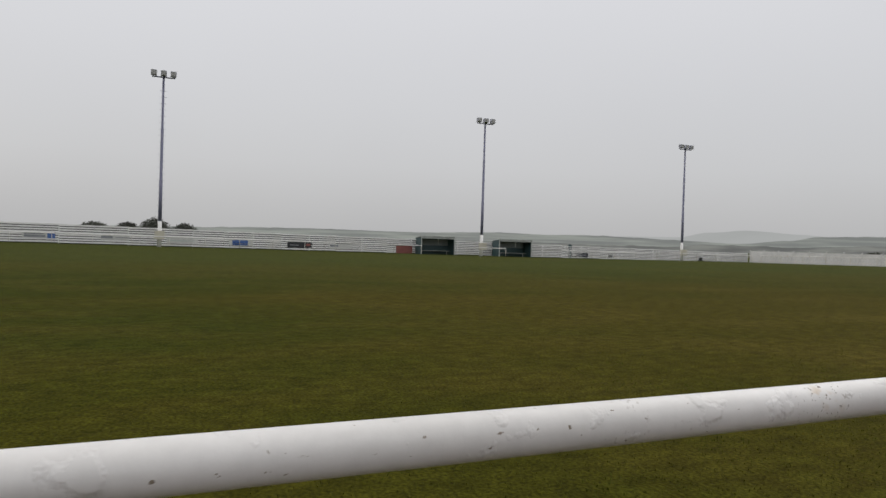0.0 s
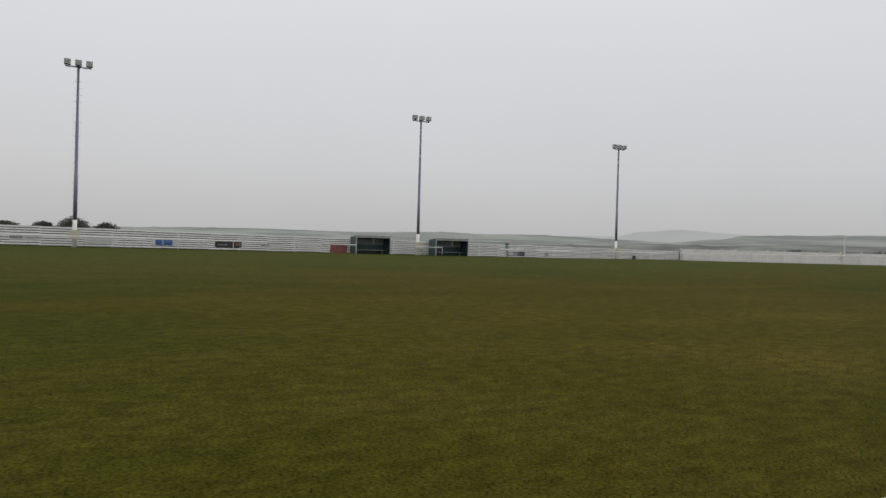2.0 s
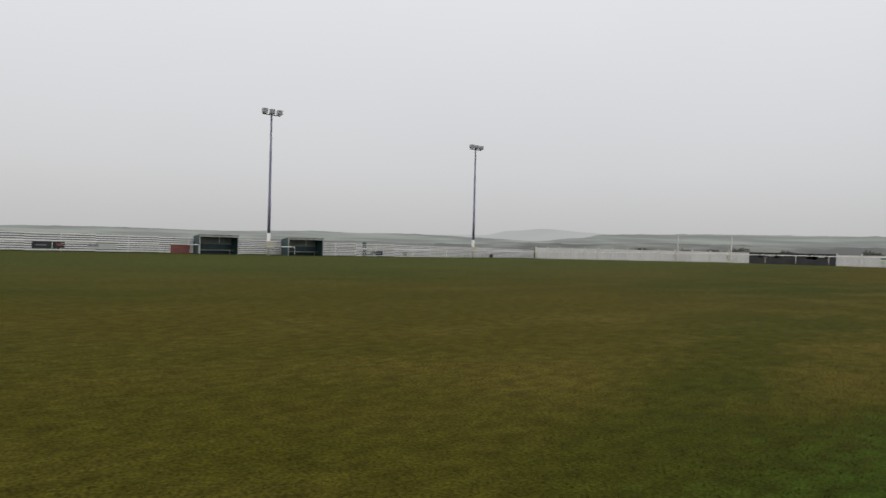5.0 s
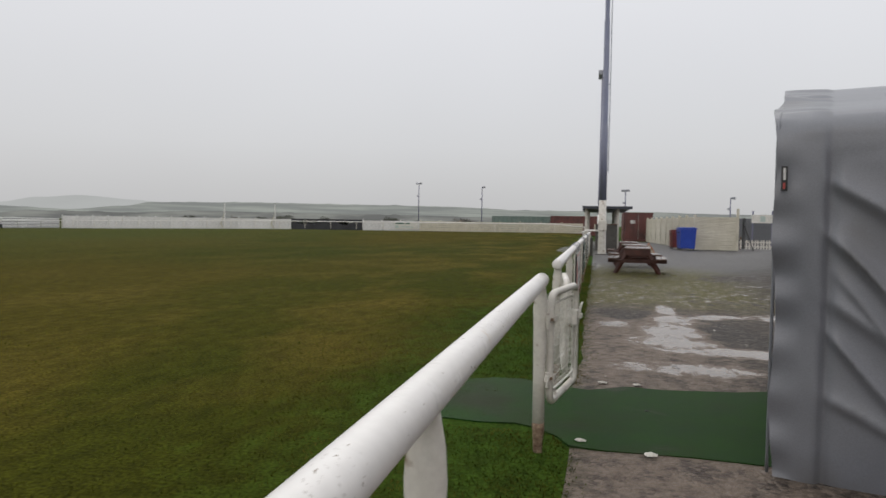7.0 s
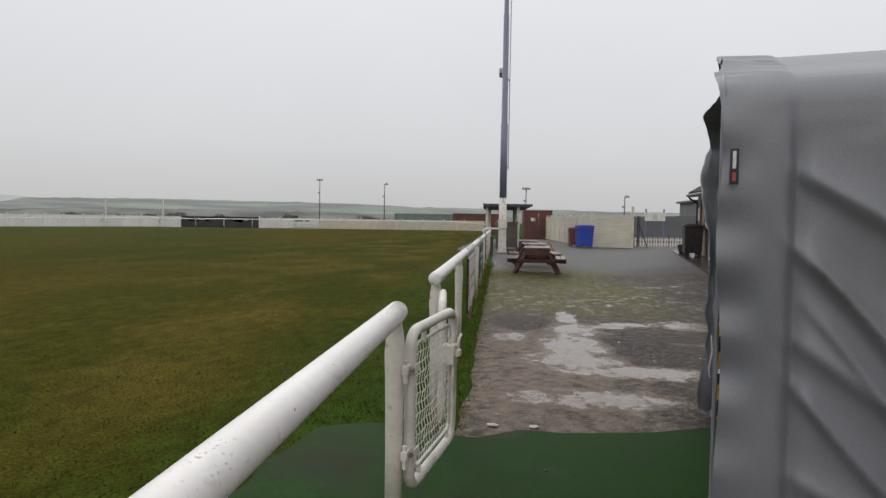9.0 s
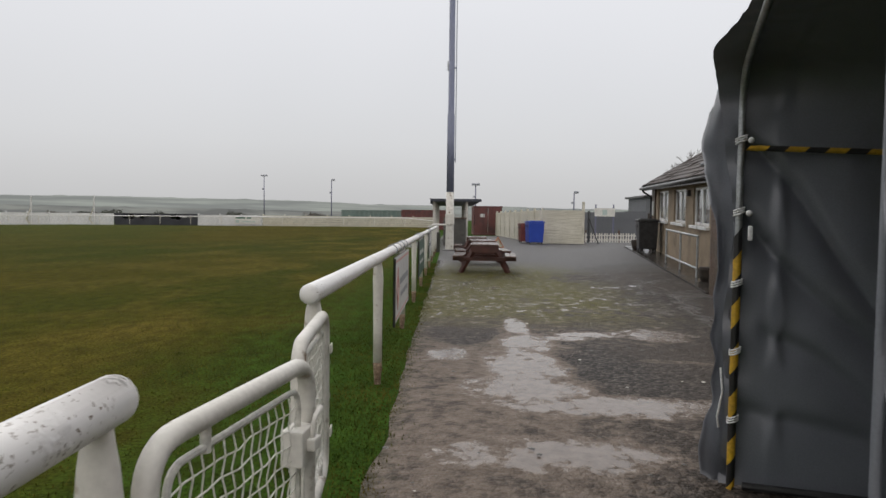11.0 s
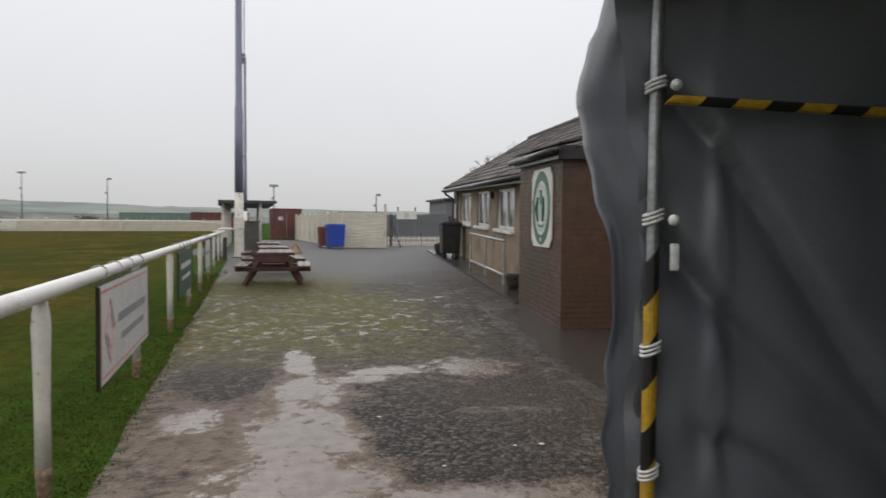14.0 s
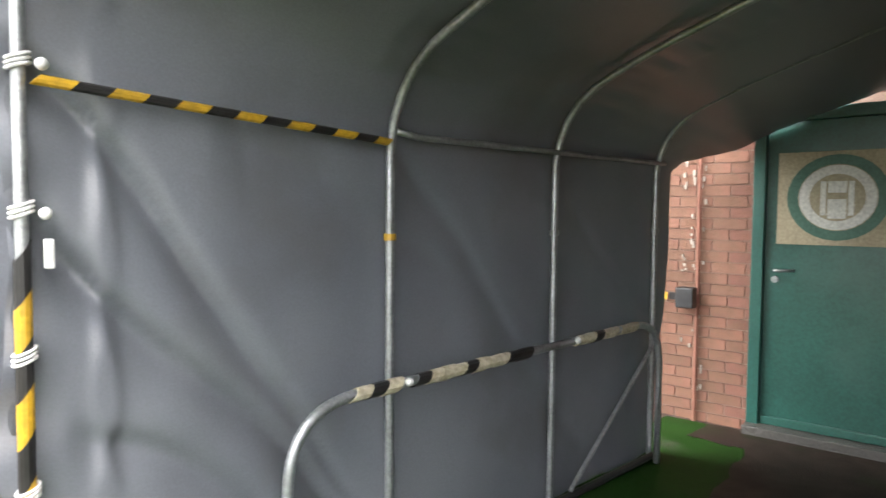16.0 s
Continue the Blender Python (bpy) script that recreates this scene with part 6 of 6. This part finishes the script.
def build_side_fence():
    t = thing("concrete_fence", pose(6.03, 44.6, 0), "cream concrete panel fence with textured courses", "fence")
    bm = bmesh.new()
    def hewn(x, z):
        course = z / 0.285 % 1.0
        return -0.03 + (0.03 if course < 0.07 else 0) - 0.014 * noise.noise((x * 0.8, z * 22, 2.0)) - 0.012 * noise.noise((x * 3, z * 40, 5.0))

    nx, nz = 22, 70
    g = [[bm.verts.new((0.06 + 2.28 * i / nx, hewn(2.28 * i / nx, 1.99 * j / nz), 1.99 * j / nz)) for j in range(nz + 1)] for i in range(nx + 1)]
    for i in range(nx):
        for j in range(nz):
            bm.faces.new((g[i][j], g[i + 1][j], g[i + 1][j + 1], g[i][j + 1]))
    bk = [bm.verts.new(p) for p in ((0.06, 0.03, 0), (2.34, 0.03, 0), (2.34, 0.03, 1.99), (0.06, 0.03, 1.99))]
    bm.faces.new(bk[::-1])
    bm.faces.new((g[0][-1], g[-1][-1], bk[2], bk[3]))
    bm.faces.new((g[0][0], g[0][-1], bk[3], bk[0]))
    bm.faces.new((g[-1][-1], g[-1][0], bk[1], bk[2]))
    me = mesh_of("panel", bm, M_CONC)
    pm = mesh_of("fence_post", boxes((-0.06, 0.06, -0.07, 0.07, -0.1, 2.12)), M_CONC)
    shared("panel", me, t, pose(0, 0, 0, 0, 0, 0))
    shared("fence_post", pm, t, Matrix())
    shared("fence_post", pm, t, pose(2.4, 0, 0) @ Matrix.Diagonal((1.1, 1, 1.18, 1)))
    base = pose(0, 0, 0, 0, 0, 94)
    for k in range(11):
        shared("panel", me, t, base @ pose(2.4 * k + 0.06, 0, 0))
        shared("fence_post", pm, t, base @ pose(2.4 * k + 2.4, 0, 0))


build_side_fence()


def build_gateway():
    t = thing("steel_gate", pose(8.75, 44.7, 0, 0, 0, 75), "dark steel yard gate standing open", "gate")
    part("gate_frame", pipe([(0, 0, 0.1), (0, 0, 1.95), (1.6, 0, 1.95), (1.6, 0, 0.1), (0, 0, 0.1)], 0.03, 6), M_BLACK, t)
    part("sheet", boxes((0.03, 1.57, -0.01, 0.01, 0.12, 1.92)), M_BLACK, t)
    part("prop", pipe([(0.2, -0.6, 0.0), (0.1, -0.05, 1.5)], 0.03, 6), M_BLACK, t)
    t = thing("picket_fence", pose(9.2, 47.5, 0), "low white picket fence across the yard", "fence")
    pm = mesh_of("picket", boxes((-0.04, 0.04, -0.012, 0.012, 0.03, 0.62)), M_WHITE_P)
    for k in range(26):
        shared("picket", pm, t, pose(0.17 * k, 0, 0, 0, 2 * math.sin(k * 3), 0))
    part("crosspiece", boxes((-0.05, 4.4, 0.015, 0.04, 0.16, 0.23), (-0.05, 4.4, 0.015, 0.04, 0.44, 0.51)), M_WHITE_P, t)
    for x in (0.0, 2.1, 4.35):
        part("post", boxes((x - 0.05, x + 0.05, 0.042, 0.14, -0.1, 0.8)), M_BRICK2, t)
    t = thing("yard_post", pose(13.0, 46.9, 0), "stout timber post in the yard fence", "post")
    part("post", boxes((-0.08, 0.08, -0.08, 0.08, 0, 1.9)), M_SOIL, t)
    t = thing("garden_tub", pose(12.0, 45.4, 0), "small pale tub beside the picket fence", "planter")
    part("tub", pipe([(0, 0, 0), (0, 0, 0.3)], [0.2, 0.26], 12), M_ORANGE, t)
    part("rim", pipe([(0, 0, 0.301), (0, 0, 0.33)], 0.27, 12), M_TIE, t)
    t = thing("yard_banner", pose(12.0, 58.0, 0), "white banner with green emblem on two posts", "sign")
    part("sheet", boxes((0, 1.6, -0.02, 0.02, 1.75, 2.4)), M_CREST_W, t)
    part("emblem", boxes((0.62, 0.98, -0.03, -0.021, 1.86, 2.28)), M_CREST_L, t)
    for x in (0.1, 1.5):
        part("post", boxes((x - 0.05, x + 0.05, 0.025, 0.1, 0, 2.7)), M_MASTFAR, t)
    t = thing("dark_fence", pose(8.8, 60.0, 0), "tall dark boarded fence behind the yard", "fence")
    bm = mesh_of("board", boxes((0, 0.235, -0.015, 0.015, 0, 2.1)), M_HOUSE_DK)
    for k in range(60):
        shared("board", bm, t, pose(0.24 * k, 0.02 * (k % 2), 0))
    t = thing("far_house", pose(18.4, 66.0, 0), "dark clad house with flat roof and conservatory", "house")
    part("wall", boxes((0, 7.5, 0, 6, 0, 3.6)), M_HOUSE_DK, t)
    part("roof", boxes((-0.3, 7.8, -0.3, 6.3, 3.6, 3.78)), M_PVC_DARK, t)
    win = part("window", boxes((2.4, 5.6, -0.05, -0.002, 1.6, 2.9)), M_PALEWALL, t, "pale window band")
    part("sill", boxes((2.3, 5.7, -0.12, -0.003, 1.5, 1.597)), M_PVC_WHITE, win)
    part("lean_to", boxes((-1.8, -0.01, 0.3, 5, 0, 2.3)), M_HOUSE_DK, t)
    part("balustrade", boxes((-1.8, 7.5, -1.2, -1.15, 1.3, 1.4), *[(-1.8 + 0.4 * k, -1.72 + 0.4 * k, -1.2, -1.15, 0.6, 1.3) for k in range(24)]), M_PVC_WHITE, t)


build_gateway()


# ---- planting and distance ----
def clump(name, at, rx, ry, rz, count, size, m, label, category="shrub", trunk=0.0):
    t = thing(name, at, label, category, "shrubs behind the fences")
    rng = np.random.default_rng(int(abs(at.translation.x * 7 + at.translation.y * 13)) + count)
    n = count
    d = rng.normal(size=(n, 3))
    d /= np.linalg.norm(d, axis=1)[:, None]
    lump = 0.85 + 0.16 * np.sin(d[:, 0] * 5 + rng.uniform(0, 6)) * np.cos(d[:, 1] * 4) + 0.05 * rng.normal(size=n)
    c = d * (rng.uniform(0.35, 1.0, n) ** 0.5 * lump)[:, None] * (rx, ry, rz) + (0, 0, trunk + rz * 0.75)
    c[:, 2] = np.maximum(c[:, 2], 0.1)
    a, b = rng.normal(size=(n, 3)), rng.normal(size=(n, 3))
    a = a / np.linalg.norm(a, axis=1)[:, None] * size
    b = b / np.linalg.norm(b, axis=1)[:, None] * size
    co = np.stack([c - a, c + b, c + a], 1).reshape(-1, 3)
    me = bpy.data.meshes.new("crown")
    me.from_pydata(co.tolist(), [], np.arange(len(co)).reshape(-1, 3).tolist())
    me.materials.append(m)
    ob = new("crown", me)
    ob.parent = t
    bm = bmesh.new()
    for k in range(5):
        q = rng.normal(size=2) * 0.4
        tube(bm, [(0, 0, -0.1), (q[0] * rx * 0.4, q[1] * ry * 0.4, (trunk + rz) * 0.5), (q[0] * rx, q[1] * ry, trunk + rz * 1.2)], [0.12, 0.07, 0.02], 6)
    part("trunk", bm, M_TWIG, t)


for x, y, r, h in ((-100, -10.2, 1.9, 1.45), (-101, -6.1, 1.5, 1.5), (-102, -2.6, 2.3, 1.85), (-100, 1.3, 1.9, 1.5), (-104, 4.6, 0.8, 1.0)):
    clump("hawthorn", pose(x, y, 0.2), r, r, h * 1.1, 5200, 0.15, M_HEDGE, "dark wind-clipped hawthorn beyond the fence")
for k in range(26):
    rng = random.Random(k + 50)
    x, y = -88 + 3.4 * k + rng.uniform(-1, 1), 128 + rng.uniform(-6, 8)
    clump("hedge_shrub", pose(x, y, -0.6), rng.uniform(2.0, 3.6), 2.0, rng.uniform(0.9, 1.9), 1100, 0.24, M_TWIG if k % 3 == 0 else M_HEDGE, "leafless hedge shrub in the misty field")


def build_bare_tree(at, h, label):
    t = thing("bare_tree", at, label, "tree")
    rng = random.Random(21)
    bm, twigs = bmesh.new(), bmesh.new()

    def grow(p, d, length, r, depth):
        q = p + d * length
        mid = p.lerp(q, 0.5) + Vector((rng.uniform(-1, 1), rng.uniform(-1, 1), 0)) * length * 0.06
        tube(bm if depth > 2 else twigs, [p, mid, q], [r, r * 0.85, r * 0.65], 6 if depth > 2 else 4, cap=False)
        if depth:
            for _ in range(3 if depth > 1 else 4):
                e = (d + Vector((rng.uniform(-1, 1), rng.uniform(-1, 1), rng.uniform(-0.3, 0.7))) * 0.75).normalized()
                grow(q, e, length * rng.uniform(0.6, 0.82), r * 0.6, depth - 1)

    grow(Vector((0, 0, -0.1)), Vector((0, 0, 1)), h * 0.30, 0.16, 5)
    part("trunk", bm, M_TWIG, t, "", True)
    tagged(part("twigs", twigs, M_TWIG, t), kind="stuff")


build_bare_tree(pose(17.0, 48.5, 0), 7.3, "leafless tree rising behind the clubhouse roof")


def ridge(name, radius, m, skyline, rough_, bumps, seed, label):
    """A ring of distant land whose skyline stands at the given heights (degrees) over the compass (degrees)."""
    bm = bmesh.new()
    n = 900
    a = []
    for k in range(n):
        deg = -180 + 360 * k / n
        i = max(j for j in range(len(skyline) - 1) if skyline[j][0] <= deg)
        (d0, h0), (d1, h1) = skyline[i], skyline[i + 1]
        q = min(1.0, (deg - d0) / (d1 - d0))
        q = q * q * (3 - 2 * q)
        th = radians(deg)
        clump_ = max(0.0, noise.noise((deg * 0.9, seed, 1.0))) * max(0.0, 0.4 + noise.noise((deg * 5.0, seed, 4.0)))
        h = h0 + (h1 - h0) * q + rough_ * noise.noise((deg * 0.5, seed, 0.0)) + bumps * clump_ + 0.015 * noise.noise((deg * 9, seed, 2.0))
        z = 1.4 + radius * math.tan(radians(h))
        c = (radius * math.sin(-th), radius * math.cos(th))
        a.append((bm.verts.new((c[0] * 0.9, c[1] * 0.9, -4.0)), bm.verts.new((c[0] * 0.97, c[1] * 0.97, z * 0.72)), bm.verts.new((*c, z))))
    for k in range(n):
        p, q = a[k], a[(k + 1) % n]
        for i in range(2):
            bm.faces.new((p[i], p[i + 1], q[i + 1], q[i]))
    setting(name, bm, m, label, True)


# Glowing rings of land: the mist is part of their emission colours.
ridge("backdrop_hills", 2600, haze_glow("mist_painted_hill", (0.385, 0.395, 0.390), (0.42, 0.43, 0.426), 0.002),
      ((-181, 0.3), (-40, 0.7), (0, 1.0), (30, 1.15), (36, 1.3), (38.1, 1.43), (41.6, 1.68), (44.4, 1.46), (47, 1.02), (60, 0.8), (100, 0.3), (181, 0.3)), 0.02, 0.0, 2.0, "far hills, rain mist painted into their glow")
ridge("backdrop_fields", 1700, haze_glow("mist_painted_fields", (0.205, 0.216, 0.208), (0.290, 0.308, 0.283), 0.006, 26),
      ((-181, 0.2), (-60, 0.6), (-10.6, 1.0), (-3.6, 1.15), (5.9, 1.17), (13, 1.4), (20, 1.44), (28, 1.45), (33, 1.37), (36.6, 1.3), (39, 0.92), (42.5, 0.60), (46.8, 0.75), (50.3, 0.9), (54, 0.98), (58, 0.93), (61, 1.0), (69.4, 0.8), (78, 0.84), (82, 0.77), (87, 0.62), (97, 0.45), (101, 0.25), (181, 0.2)), 0.02, 0.22, 8.0, "green fields on rising ground, mist painted in")
ridge("backdrop_hedges", 900, haze_glow("mist_painted_hedges", (0.135, 0.138, 0.134), (0.225, 0.232, 0.215), 0.016, 4),
      ((-181, 0.2), (-25, 0.5), (0, 0.45), (7, 0.5), (15, 0.6), (25, 0.64), (34, 0.66), (38, 0.42), (40.5, 0.45), (45, 0.45), (47.5, 0.2), (60, 0.2), (181, 0.2)), 0.05, 0.3, 5.0, "hedged farmland, thin mist painted in")


# ---- small things ----
def litter(x, y, s, seed, m, label, name="litter"):
    bm = bmesh.new()
    bmesh.ops.create_icosphere(bm, subdivisions=1, radius=1)
    rng = random.Random(seed)
    for v in bm.verts:
        v.co = Vector((v.co.x * s * rng.uniform(0.7, 1.2), v.co.y * s * rng.uniform(0.5, 0.9), max(-0.02, v.co.z) * s * 0.35))
    bmesh.ops.translate(bm, verts=bm.verts, vec=(x, y, 0.014))
    tagged(part(name, bm, m), label, "debris", "scraps on the wet ground")


litter(0.252, 6.72, 0.045, 1, M_STONE, "flat pale scrap lying by the gate post")
litter(0.665, 6.56, 0.05, 5, M_STONE, "flat pale scrap on the mat's worn edge")
litter(0.70, 8.36, 0.045, 2, M_STONE, "flat pale scrap by the mat's edge")
litter(0.40, 8.36, 0.05, 3, M_STONE, "broken pale scrap on the gravel")
litter(0.72, 7.55, 0.018, 4, M_BLACK, "small dark pebble on the mat", "pebble")
rng_s = random.Random(77)
for k in range(70):
    px_, py_ = rng_s.uniform(0.2, 3.2), rng_s.uniform(8.6, 16)
    litter(px_, py_, rng_s.uniform(0.010, 0.026), k + 10, M_CONCGREY if k % 9 else M_STONE, "loose stone lying on the wet gravel", "stone")

# grass, thicker along the rail
def grass_spots(rng, n):
    a = np.stack([-np.abs(rng.normal(0, 0.55, n // 2)) + 0.14 + rng.exponential(0.06, n // 2), rng.uniform(-8, 26, n // 2)], -1)
    b = np.stack([-rng.exponential(2.2, n // 2), rng.normal(5, 7, n // 2)], -1)
    c = np.stack([rng.normal(1.5, 0.8, n // 14), rng.normal(21.5, 1.8, n // 14)], -1)
    p = np.concatenate([a, b, c])
    mat_ = (p[:, 1] > 6.85) & (p[:, 1] < 8.25) & (p[:, 0] > -0.9 + 0.5 * np.sin(p[:, 1] * 9))
    return p[~mat_]


blades("grass", M_BLADE, 170000, grass_spots, (0.008, 0.026), "short wet grass blades beside the rail")

# bricks round the entrance
rng_b = random.Random(9)
BRICK = mesh_of("brick", boxes((-0.006, 0.02, 0, 0.215, 0, 0.065)), M_BRICK)
z_, row_ = 0.0, 0
rest = bmesh.new()
while z_ < 3.1:
    y_ = -9.9 - 0.1125 * (row_ % 2)
    while y_ < -5.6:
        if y_ < DOOR_Y1 < y_ + 0.19 and z_ <= 2.115:
            box(rest, 2.234, 2.26, DOOR_Y1 + 0.004, y_ + 0.215, z_, z_ + 0.065)
        near = DOOR_Y1 - 0.01 <= y_ and y_ + 0.215 < -6.3 and z_ < 2.3
        clear = y_ + 0.215 < DOOR_Y0 or y_ > DOOR_Y1 - 0.01 or z_ > 2.115
        if clear:
            if near:
                shared("brick", BRICK, REAR_WALL, pose(2.24 - rng_b.uniform(0, 0.004), y_, z_))
            else:
                box(rest, 2.234, 2.26, y_, y_ + 0.215, z_, z_ + 0.065)
        y_ += 0.225
    z_ += 0.075
    row_ += 1
tagged(part("brickwork", rest, M_BRICK, REAR_WALL), kind="stuff")
